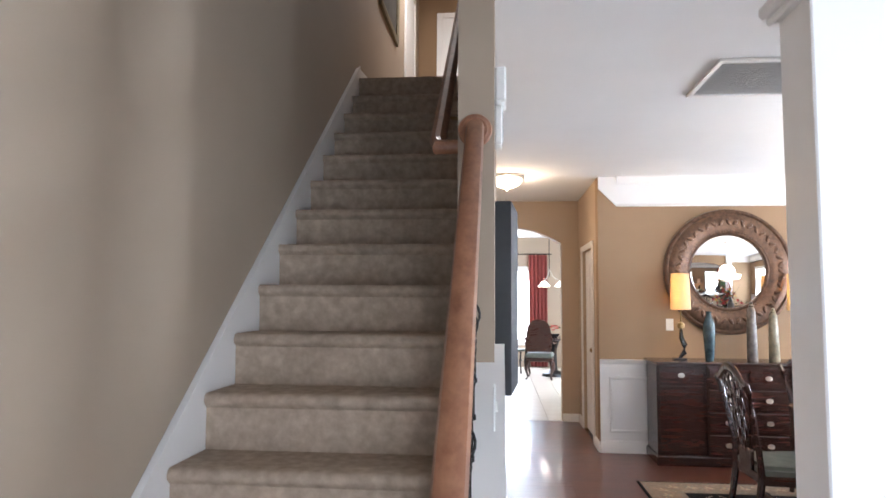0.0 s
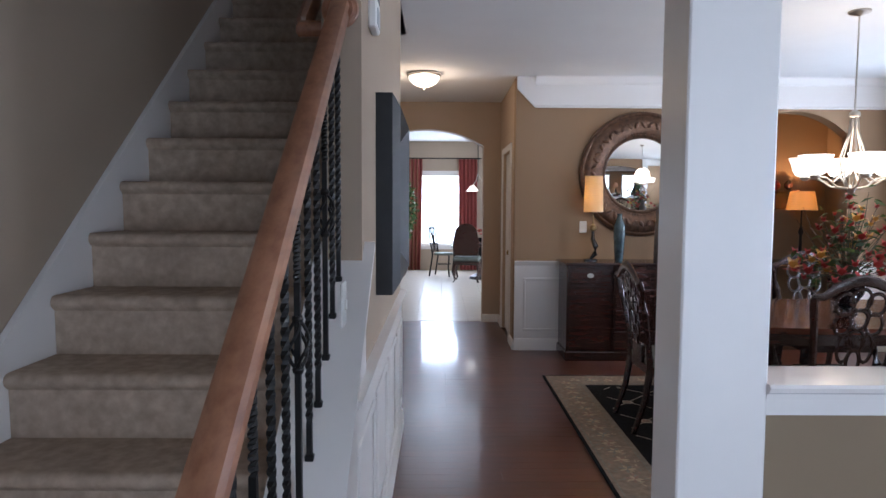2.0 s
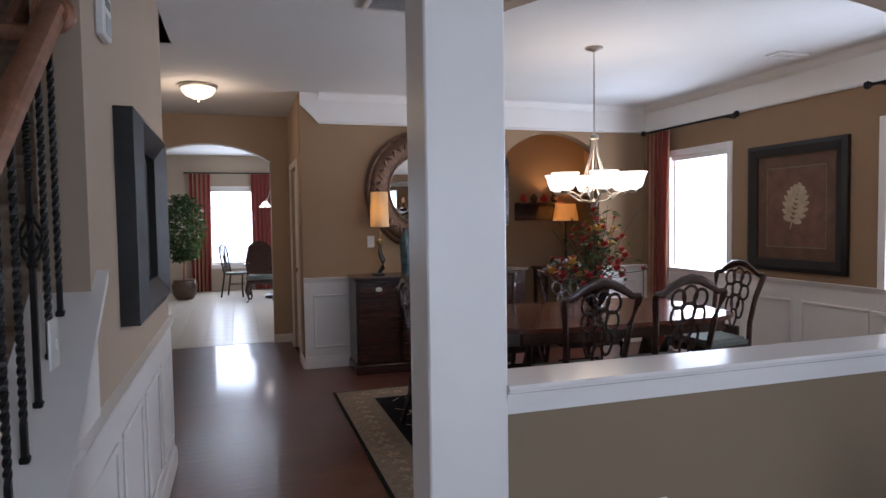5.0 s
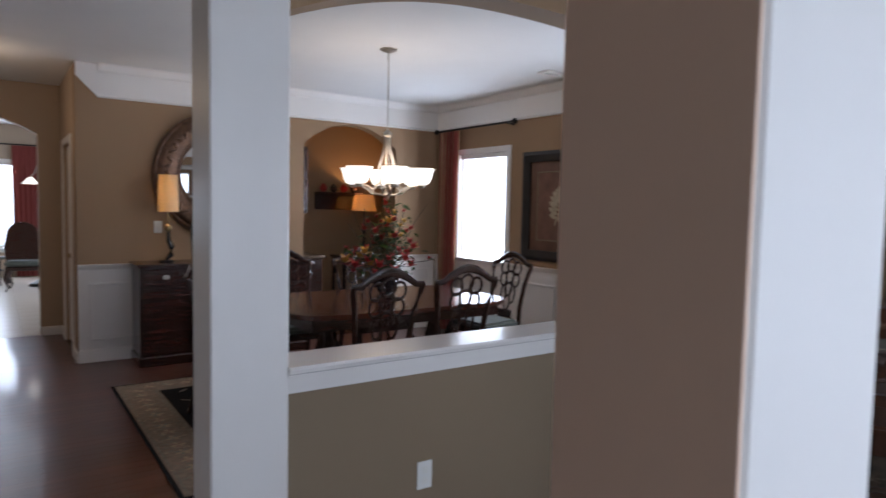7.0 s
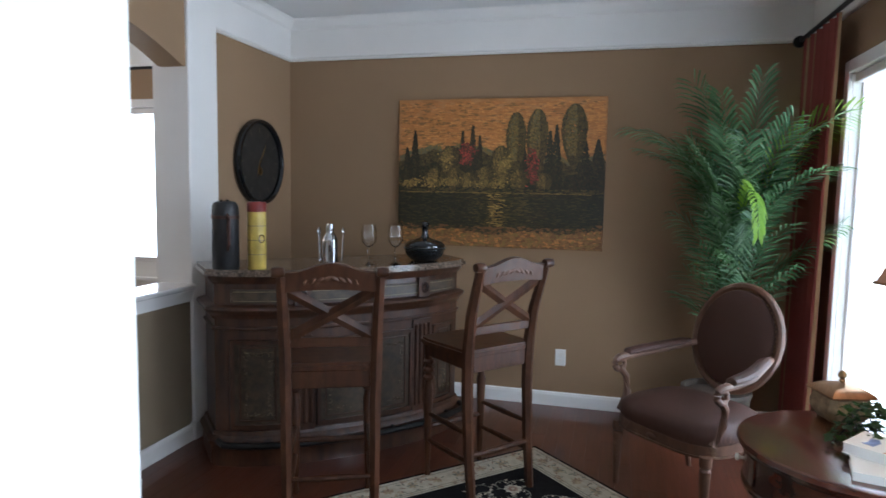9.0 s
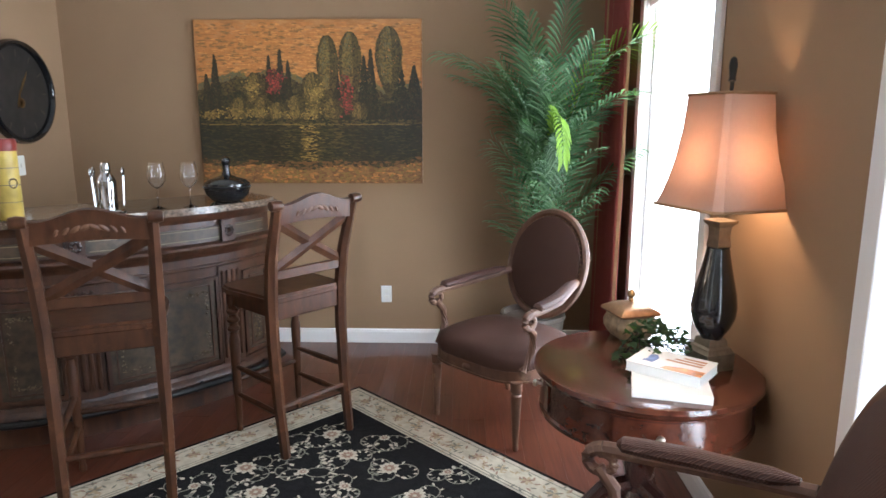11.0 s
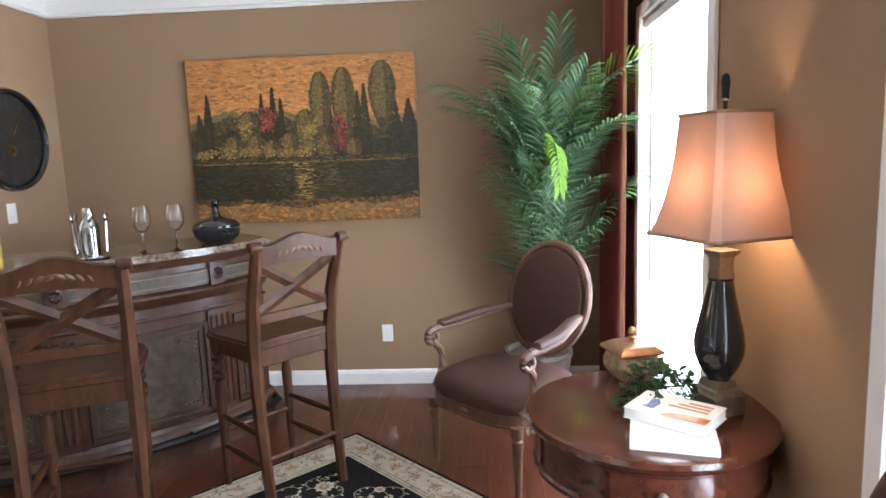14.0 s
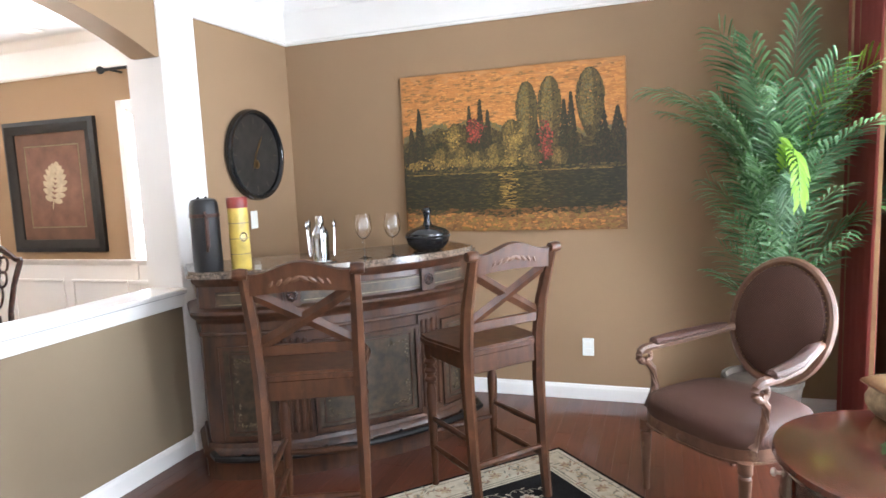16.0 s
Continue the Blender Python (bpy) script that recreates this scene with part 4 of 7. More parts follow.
# oval-back armchair
def armchair(m, label):
    c = thing("armchair", label, "armchair", m, "armchairs by the table")
    w, l = M["chairwood"], M["leather"]
    seat_poly = [(0.30 * math.copysign(abs(math.cos(a)) ** 0.55, math.cos(a)), 0.265 * math.copysign(abs(math.sin(a)) ** 0.6, math.sin(a))) for a in [2 * math.pi * i / 32 for i in range(32)]]
    seat = Mesh()
    rings_ = [(1.0, 0.375), (1.02, 0.395), (1.02, 0.42), (0.97, 0.448), (0.85, 0.468), (0.55, 0.482), (0.1, 0.486)]
    v = [(x * k, y * k, z) for k, z in rings_ for x, y in seat_poly]
    f = [(j * 32 + i, j * 32 + (i + 1) % 32, (j + 1) * 32 + (i + 1) % 32, (j + 1) * 32 + i) for j in range(len(rings_) - 1) for i in range(32)] + [tuple(range(32))[::-1], tuple(range((len(rings_) - 1) * 32, len(rings_) * 32))]
    seat.add(v, f)
    part("seat", seat, l, c, "padded brown woven seat")
    part("seat_rail", Mesh().prism([(x * 1.01, y * 1.01) for x, y in seat_poly], 0.325, 0.378).prism([(x * 1.03, y * 1.03) for x, y in seat_poly], 0.322, 0.332), w, c)
    for s in (-1, 1):
        part("front_leg", Mesh().lathe([(0.013, 0), (0.016, 0.015), (0.014, 0.03), (0.025, 0.255), (0.026, 0.27), (0.019, 0.28), (0.028, 0.29), (0.028, 0.335)], 14, pose(s * 0.262, 0.215, 0)), w, c)
        part("back_leg", Mesh().tube([(s * 0.215, -0.30, 0.0), (s * 0.215, -0.255, 0.18), (s * 0.21, -0.23, 0.36)], [0.014, 0.018, 0.022], 8), w, c)
    tilt = Matrix.Translation((0, -0.275, 0.513)) @ Euler((radians(14), 0, 0)).to_matrix().to_4x4()
    oval = [(0.235 * math.cos(a), 0.272 * math.sin(a) + 0.255) for a in [2 * math.pi * i / 36 for i in range(37)]]
    part("back_frame", Mesh().tube([tilt @ Vector((x, 0, z)) for x, z in oval], 0.021, 8, None, 1.0, False, up=(0.0, 1, 0.01)), w, c)
    pad = Mesh()
    for side in (-1, 1):
        rr = [(0.93, 0.012), (0.90, 0.024), (0.75, 0.034), (0.4, 0.040), (0.02, 0.042)]
        vv = [tuple(tilt @ Vector((0.235 * k * math.cos(2 * math.pi * i / 32), side * -y, 0.255 + 0.272 * k * math.sin(2 * math.pi * i / 32)))) for k, y in rr for i in range(32)]
        ff = [(j * 32 + i, j * 32 + (i + 1) % 32, (j + 1) * 32 + (i + 1) % 32, (j + 1) * 32 + i) for j in range(len(rr) - 1) for i in range(32)] + [tuple(range((len(rr) - 1) * 32, len(rr) * 32))]
        pad.add(vv, ff)
    bp = part("back_pad", pad, l, c, "padded brown woven oval back")
    nails = Mesh()
    for i in range(64):
        a = 2 * math.pi * i / 64
        for side in (-1, 1):
            nails.lathe([(0.0045, 0), (0.003, 0.003), (0.0005, 0.004)], 6, tilt @ pose(0.216 * math.cos(a), -side * 0.013, 0.255 + 0.250 * math.sin(a), 90 * side, 0, 0))
    part("nail_heads", nails, M["brass"], bp, "row of brass nail heads", "stuff")
    for s in (-1, 1):
        arm = [(s * 0.215, -0.30, 0.70), (s * 0.245, -0.2, 0.685), (s * 0.285, -0.06, 0.665), (s * 0.30, 0.08, 0.655), (s * 0.30, 0.175, 0.652)]
        ar = part("arm", Mesh().tube(arm, [0.019, 0.02, 0.022, 0.022, 0.02], 8), w, c)
        scroll = [(s * 0.30, 0.175 + 0.045 * math.sin(a) * (1 - a / 14), 0.615 + 0.037 * math.cos(a) * (1 - a / 14)) for a in [0.45 * i for i in range(16)]]
        part("scroll", Mesh().tube(scroll, [0.02 - 0.0007 * i for i in range(16)], 8, None, 1.0), w, ar, "carved scroll with worn edges")
        part("arm_support", Mesh().tube([(s * 0.297, 0.185, 0.60), (s * 0.292, 0.14, 0.55), (s * 0.283, 0.135, 0.47), (s * 0.272, 0.19, 0.38)], [0.017, 0.018, 0.019, 0.022], 8), w, c)
        part("arm_pad", Mesh().tube([tuple(Vector(p) + Vector((0, 0, 0.018))) for p in [(s * 0.225, -0.265, 0.695), (s * 0.238, -0.21, 0.688), (s * 0.285, -0.05, 0.667), (s * 0.299, 0.06, 0.658), (s * 0.302, 0.125, 0.655), (s * 0.302, 0.14, 0.652)]], [0.012, 0.027, 0.031, 0.031, 0.027, 0.012], 10, None, 0.75), l, ar, "padded brown arm cover")
    part("apron_carving", Mesh().lathe([(0.002, 0), (0.03, 0.003), (0.02, 0.009), (0.002, 0.012)], 12, pose(0, 0.268, 0.35, -90, 0, 0), 0.6), w, c)
    return c


ch = armchair(pose(3.810, -0.762, 0, 0, 0, 45.6), "oval-back wooden armchair with brown woven upholstery, beside the palm")
ch2 = copy_thing(ch, pose(1.935, -0.945, 0, 0, 0, -25))
tagged(ch2, "oval-back wooden armchair with brown woven upholstery, beside the far window")

# drum table
tb = thing("drum_table", "round polished mahogany drum table with a drawer", "side table", pose(2.77, -1.155, 0, 0, 0, 0))
part("top", Mesh().lathe([(0.340, 0.664), (0.358, 0.670), (0.364, 0.682), (0.360, 0.696), (0.345, 0.70), (0.02, 0.70)], 64), M["tabletop"], tb, "polished reddish mahogany top")
part("apron", Mesh().lathe([(0.335, 0.528), (0.344, 0.533), (0.344, 0.545), (0.335, 0.55), (0.335, 0.652), (0.345, 0.666)], 64), M["tabletop"], tb)
for a0 in (150, 240, 330, 60):
    pts = [radians(a0 + 44 * i / 10) for i in range(11)]
    ppoly = [(0.340 * math.cos(a), 0.340 * math.sin(a)) for a in pts] + [(0.333 * math.cos(a), 0.333 * math.sin(a)) for a in pts[::-1]]
    drw = part("drawer", Mesh().prism(ppoly, 0.562, 0.648), M["tabletop"], tb)
    am = radians(a0 + 22)
    part("knob", Mesh().lathe([(0.006, 0), (0.005, 0.01), (0.013, 0.016), (0.011, 0.024), (0.002, 0.027)], 14, pose(0.339 * math.cos(am), 0.339 * math.sin(am), 0.605, 0, 90, a0 + 22)), M["nickel"], drw, "small metal knob")
part("pedestal", Mesh().lathe([(0.05, 0.20), (0.06, 0.22), (0.04, 0.26), (0.055, 0.34), (0.035, 0.44), (0.03, 0.48), (0.06, 0.53), (0.10, 0.536)], 20), M["mahogany"], tb)
for a in (90, 210, 330):
    path = [(0.03, 0, 0.26), (0.12, 0, 0.24), (0.21, 0, 0.14), (0.29, 0, 0.04), (0.34, 0, 0.025)]
    part("leg", Mesh().tube(path, [0.035, 0.03, 0.025, 0.02, 0.022], 8, pose(0, 0, 0, 0, 0, a)), M["mahogany"], tb)

# table lamp
lx, ly = 2.745, -1.355
lp = thing("table_lamp", "lit table lamp with black vase base and tan shade", "table lamp", pose(lx, ly, 0.70, 0, 0, 20))
sq = [(-1, -1), (1, -1), (1, 1), (-1, 1)]


def square_lathe(prof):
    me = Mesh()
    v = [(r * x, r * y, z) for r, z in prof for x, y in sq]
    f = [(j * 4 + i, j * 4 + (i + 1) % 4, (j + 1) * 4 + (i + 1) % 4, (j + 1) * 4 + i) for j in range(len(prof) - 1) for i in range(4)] + [(3, 2, 1, 0), tuple(range(len(prof) * 4 - 4, len(prof) * 4))]
    return me.add(v, f)


part("plinth", square_lathe([(0.052, 0), (0.053, 0.055), (0.046, 0.062), (0.044, 0.070), (0.036, 0.076), (0.034, 0.094), (0.03, 0.10)]), M["lampbrass"], lp, "antique brass square plinth")
part("body", Mesh().lathe([(0.032, 0.098), (0.036, 0.108), (0.054, 0.135), (0.068, 0.172), (0.071, 0.205), (0.066, 0.245), (0.052, 0.305), (0.040, 0.36), (0.034, 0.395)], 28), M["black"], lp, "glossy black vase body")
part("neck", square_lathe([(0.022, 0.395), (0.026, 0.40), (0.022, 0.43), (0.024, 0.462), (0.035, 0.475), (0.036, 0.482), (0.02, 0.487)]).lathe([(0.008, 0.49), (0.008, 0.56)], 10), M["lampbrass"], lp)


def bell(prof, corner=0.86):
    """A square bell shade with cut corners, open below and above."""
    me = Mesh()
    loop = [(1, -corner), (1, corner), (corner, 1), (-corner, 1), (-1, corner), (-1, -corner), (-corner, -1), (corner, -1)]
    v = [(r * x, r * y, z) for r, z in prof for x, y in loop]
    return me.add(v, [(j * 8 + i, j * 8 + (i + 1) % 8, (j + 1) * 8 + (i + 1) % 8, (j + 1) * 8 + i) for j in range(len(prof) - 1) for i in range(8)])


def shade_mat(name, color, through_color):
    m, nt, b = nodes_of(name)
    v = texture_space(nt)
    link(nt, ramp(nt, noise_tex(nt, v, 60, 3), [(0.3, shade(color, 0.93)), (0.7, color)]), b.inputs["Base Color"])
    b.inputs["Roughness"].default_value = 0.9
    tr, mx = nt.nodes.new("ShaderNodeBsdfTranslucent"), nt.nodes.new("ShaderNodeMixShader")
    tr.inputs["Color"].default_value = (*through_color, 1)
    mx.inputs[0].default_value = 0.5
    link(nt, b.outputs[0], mx.inputs[1])
    link(nt, tr.outputs[0], mx.inputs[2])
    link(nt, mx.outputs[0], nt.nodes["Material Output"].inputs[0])
    return m


M["shade"] = shade_mat("lamp_shade_cloth", (0.50, 0.375, 0.30), (0.50, 0.375, 0.31))
out = [(0.152, 0.525), (0.138, 0.56), (0.124, 0.61), (0.110, 0.68), (0.099, 0.76), (0.091, 0.865)]
sp = part("shade", bell(out + [(r - 0.003, z) for r, z in out[::-1]]), M["shade"], lp, "tan bell shade with cut corners")
for r, z in ((0.153, 0.523), (0.092, 0.862)):
    trim = Mesh()
    loop = [(1, -0.86), (1, 0.86), (0.86, 1), (-0.86, 1), (-1, 0.86), (-1, -0.86), (-0.86, -1), (0.86, -1), (1, -0.86)]
    trim.tube([(r * x, r * y, z + 0.004) for x, y in loop], 0.005, 6)
    part("shade_trim", trim, M["curtain_gold"], sp)
part("finial", Mesh().lathe([(0.006, 0.86), (0.006, 0.90), (0.012, 0.905), (0.009, 0.915), (0.013, 0.95), (0.009, 0.97), (0.002, 0.975)], 12).box(-0.09, 0.09, -0.002, 0.002, 0.858, 0.862), M["iron"], lp)
bulb("table_lamp_bulb", lx, ly, 1.36, 8, (1.0, 0.66, 0.40), 0.035)

# books, box, ivy
bk = thing("book", "white hardback book lying on the table", "book", pose(2.541, -1.164, 0.70, 0, 0, -14), "books on the table")
part("cover", Mesh().cbox(-0.075, 0.08, -0.11, 0.11, 0, 0.004, 0.001).cbox(-0.075, 0.08, -0.11, 0.11, 0.021, 0.025, 0.001).box(-0.076, -0.073, -0.11, 0.11, 0, 0.025), M["paper"], bk)
part("page_block", Mesh().box(-0.072, 0.076, -0.106, 0.106, 0.0042, 0.0208), M["plate"], bk)
bk2 = thing("book", "paperback book with an orange and blue cover, on top", "book", pose(2.631, -1.195, 0.7255, 0, 0, -39), "books on the table")
part("cover", Mesh().cbox(-0.08, 0.08, -0.115, 0.115, 0, 0.002, 0.0005).cbox(-0.08, 0.08, -0.115, 0.115, 0.030, 0.032, 0.0005), M["paper"], bk2)
part("page_block", Mesh().box(-0.078, 0.077, -0.112, 0.112, 0.0022, 0.0298), M["plate"], bk2)
part("cover_picture", Mesh().prism([(-0.045, 0.045), (0.0, 0.04), (0.03, 0.055), (0.02, 0.075), (-0.02, 0.07), (-0.04, 0.08)], 0.0322, 0.0326), surf("cover_blue", (0.09, 0.13, 0.28), 0.4, 0.6, 30), bk2)
part("cover_picture", Mesh().prism([(-0.075, -0.112), (-0.03, -0.112), (-0.035, -0.04), (-0.05, 0.0), (-0.075, 0.01)], 0.0322, 0.0326), surf("cover_orange", (0.55, 0.20, 0.05), 0.4, 0.6, 30), bk2)
bars = Mesh()
for k in range(3):
    bars.box(0.0 + 0.022 * k, 0.012 + 0.022 * k, -0.09, 0.02 - 0.02 * k, 0.0322, 0.0326)
part("cover_lettering", bars, surf("cover_print", (0.42, 0.20, 0.08), 0.5), bk2, "printed title too small to read")

bx = thing("woven_box", "woven casket with brass lid and knob", "box", Matrix.Translation((3.05, -1.175, 0.70)) @ Euler((0, 0, radians(15))).to_matrix().to_4x4())
M["copper"] = surf("aged_copper", (0.42, 0.25, 0.14), 0.38, 0.2, 30, 0.1, 90, metal=0.8)
wick = surf("gold_wicker", (0.33, 0.24, 0.14), 0.5, 0.4, 40, 0.9, 90)
part("body", bell([(0.055, 0), (0.062, 0.008), (0.077, 0.034), (0.079, 0.060), (0.069, 0.086), (0.073, 0.092)], 0.75).prism([(-0.05, -0.05), (0.05, -0.05), (0.05, 0.05), (-0.05, 0.05)], 0.0, 0.004), wick, bx)
part("lid", square_lathe([(0.077, 0.092), (0.081, 0.098), (0.077, 0.106), (0.047, 0.126), (0.015, 0.134)]), M["copper"], bx, "coppery metal pyramid lid")
part("knob", Mesh().lathe([(0.006, 0.132), (0.012, 0.141), (0.007, 0.148), (0.016, 0.158), (0.012, 0.171), (0.002, 0.179)], 14), M["brass"], bx)


def leaf_mat(name, dark, light, through_color, thin=0.42):
    m, nt, b = nodes_of(name)
    oi_ = nt.nodes.new("ShaderNodeNewGeometry")
    link(nt, ramp(nt, oi_.outputs["Random Per Island"], [(0.0, dark), (1.0, light)]), b.inputs["Base Color"])
    b.inputs["Roughness"].default_value = 0.38
    tr, mx = nt.nodes.new("ShaderNodeBsdfTranslucent"), nt.nodes.new("ShaderNodeMixShader")
    tr.inputs["Color"].default_value = (*through_color, 1)
    mx.inputs[0].default_value = thin
    link(nt, b.outputs[0], mx.inputs[1])
    link(nt, tr.outputs[0], mx.inputs[2])
    link(nt, mx.outputs[0], nt.nodes["Material Output"].inputs[0])
    return m


M["ivy"] = leaf_mat("ivy_leaf", (0.010, 0.022, 0.009), (0.045, 0.085, 0.03), (0.05, 0.12, 0.02))
M["ivy"].node_tree.nodes["Principled BSDF"].inputs["Roughness"].default_value = 0.65
M["palm"] = leaf_mat("palm_leaf", (0.010, 0.040, 0.018), (0.200, 0.320, 0.170), (0.16, 0.34, 0.08), 0.28)
M["palm"].node_tree.nodes["Principled BSDF"].inputs["Roughness"].default_value = 0.3
# window light through two fronds, put into a brighter leaf colour
M["palm_backlit"] = leaf_mat("backlit_leaf", (0.12, 0.25, 0.035), (0.25, 0.40, 0.06), (0.46, 0.70, 0.09), 0.45)
rv = random.Random(11)
iv = thing("ivy_sprig", "trailing green ivy sprig lying on the table", "ivy", pose(2.865, -1.195, 0.702))
leaves, stem = Mesh(), Mesh()
for s in range(17):
    q = Vector((rv.uniform(-0.05, 0.04), rv.uniform(-0.10, 0.05), 0.025 + 0.075 * rv.random()))
    way = Vector((-0.6 + rv.uniform(-0.5, 0.6), 0.15 + rv.uniform(-0.8, 0.8), 0)).normalized()
    path = [q + way * 0.036 * i + Vector((0, 0, max(-q.z + 0.006, 0.03 * math.sin(i * 0.7) - 0.014 * i))) for i in range(6)]
    stem.tube(path, 0.0018, 5)
    for i, p_ in enumerate(path):
        for k in range(3):
            L = rv.uniform(0.022, 0.036)
            mm = Matrix.Translation(p_ + Vector((rv.uniform(-0.015, 0.015), rv.uniform(-0.015, 0.015), rv.uniform(0.0, 0.02)))) @ Euler((rv.uniform(-0.8, 0.8), rv.uniform(-0.8, 0.8), rv.uniform(0, 6.28))).to_matrix().to_4x4()
            leaves.add([(0, 0, 0), (L * 0.5, L * 0.1, 0.003), (L * 0.32, L * 0.42, 0), (L * 0.1, L * 0.5, 0.002), (0, L, -0.004), (-L * 0.1, L * 0.5, 0.002), (-L * 0.32, L * 0.42, 0), (-L * 0.5, L * 0.1, 0.003)], [(0, 1, 2, 3), (0, 3, 4, 5), (0, 5, 6, 7)], mm)
part("stem", stem, M["iron"], iv)
part("leaf_cover", leaves, M["ivy"], iv, "small dark green ivy leaves", "stuff")

# palm
pm = thing("potted_palm", "tall green artificial palm in a weathered brown pot", "palm", pose(4.535, -1.065, 0))
part("pot", Mesh().lathe([(0.13, 0), (0.15, 0.01), (0.19, 0.32), (0.20, 0.34), (0.195, 0.36), (0.175, 0.36), (0.17, 0.33), (0.01, 0.33)], 24, pose(-0.03, 0.08, 0)), surf("weathered_brown_pot", (0.10, 0.078, 0.060), 0.6, 0.35, 12, 0.4, 60), pm, "weathered brown pot")
canes = Mesh()
for k in range(5):
    a = 1.25 * k
    canes.tube([(0.05 * math.cos(a), 0.05 * math.sin(a), 0.33), (0.07 * math.cos(a), 0.07 * math.sin(a), 0.8), (0.12 * math.cos(a), 0.12 * math.sin(a), 1.2)], 0.012, 8)
part("cane", canes, surf("palm_cane", (0.10, 0.085, 0.03), 0.6), pm)


def frond(base, az, length, e0, e1, leaflet, bare=0.25, n=34, twist=None):
    """One feather leaf: a rib that bends from elevation e0 to e1 over its length, with paired narrow leaflets."""
    me = Mesh()
    d = Vector((math.cos(radians(az)), math.sin(radians(az)), 0))
    rib = [Vector(base)]
    for i in range(n):
        e = radians(e0 + (e1 - e0) * (i / n) ** 1.5)
        rib.append(rib[-1] + (d * math.cos(e) + Vector((0, 0, math.sin(e)))) * length / n)
    me.tube(rib, [0.006 - 0.0045 * i / n for i in range(n + 1)], 5)
    side = Vector((-d.y, d.x, 0))
    twist = rv.uniform(-0.9, 0.9) if twist is None else twist
    for i in range(int(n * bare), n + 1):
        t_ = (rib[min(i + 1, n)] - rib[i - 1]).normalized()
        upv = side.cross(t_).normalized()
        s = (i / n - bare) / (1 - bare)
        L = leaflet * (0.45 + 0.75 * math.sin(0.35 + 2.4 * s)) * rv.uniform(0.88, 1.1)
        for e in (-1, 1):
            w_ = 0.0076 * rv.uniform(0.8, 1.15)
            o = rib[i]
            out_ = side * e * math.cos(twist) + upv * math.sin(twist) * e
            dirv = (out_ * 0.78 + t_ * (0.55 + 0.5 * s) + upv * rv.uniform(-0.05, 0.22)).normalized()
            q1 = o + dirv * L * 0.45
            q2 = o + dirv * L * 0.78 + Vector((0, 0, -0.08 * L))
            tip = o + dirv * L + Vector((0, 0, -0.24 * L))
            cr = dirv.cross(upv).normalized() * w_
            me.add([o, q1 + cr, q2 + cr * 0.75, tip, q2 - cr * 0.75, q1 - cr, q1 + upv * 0.003, q2 + upv * 0.002], [(0, 1, 6), (0, 6, 5), (1, 2, 7, 6), (6, 7, 4, 5), (2, 3, 7), (7, 3, 4)])
    return me


# tall crown fronds, then the dense lower mass
for az, z, L, e0, e1, leaflet in ((104, 1.02, 1.14, 88, 60, 0.20), (190, 1.0, 1.14, 88, 72, 0.19), (150, 0.95, 1.12, 86, 56, 0.18), (97, 1.08, 1.06, 84, 5, 0.15), (80, 1.0, 0.98, 84, 12, 0.15), (112, 0.95, 1.0, 84, 26, 0.16),
                                  (125, 0.95, 1.12, 88, 62, 0.18), (232, 0.75, 0.78, 62, 34, 0.13), (222, 1.1, 0.95, 82, 25, 0.16), (250, 0.95, 0.75, 84, 40, 0.14), (215, 1.0, 0.9, 78, 5, 0.15), (20, 1.0, 0.95, 88, 68, 0.15), (60, 0.9, 1.0, 88, 50, 0.16),
                                  (135, 0.85, 1.0, 86, 40, 0.17), (170, 0.9, 0.95, 88, 50, 0.17), (210, 0.95, 0.95, 86, 50, 0.16), (118, 0.8, 1.0, 86, 45, 0.17), (235, 0.9, 0.9, 86, 48, 0.15), (90, 0.85, 0.95, 86, 48, 0.16), (155, 1.05, 0.9, 86, 30, 0.17), (200, 1.05, 0.95, 84, 35, 0.16)):
    part("frond", frond((0.05 * math.cos(radians(az)), 0.05 * math.sin(radians(az)), z), az, L, e0, e1, leaflet), M["palm"], pm)
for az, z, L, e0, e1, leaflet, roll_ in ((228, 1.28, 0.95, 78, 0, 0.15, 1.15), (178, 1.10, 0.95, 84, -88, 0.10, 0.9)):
    part("frond", frond((0.05 * math.cos(radians(az)), 0.05 * math.sin(radians(az)), z), az, L, e0, e1, leaflet, 0.3, 34, roll_), M["palm_backlit"], pm, "backlit yellow-green frond")
for k in range(24):
    az = 60 + 190 * ((k * 0.618) % 1.0)
    z = 0.42 + 0.72 * k / 23
    part("frond", frond((0.06 * math.cos(radians(az)), 0.06 * math.sin(radians(az)), z), az, rv.uniform(0.55, 0.74), rv.uniform(80, 90), rv.uniform(12, 55), rv.uniform(0.13, 0.175), 0.15, 19), M["palm"], pm)


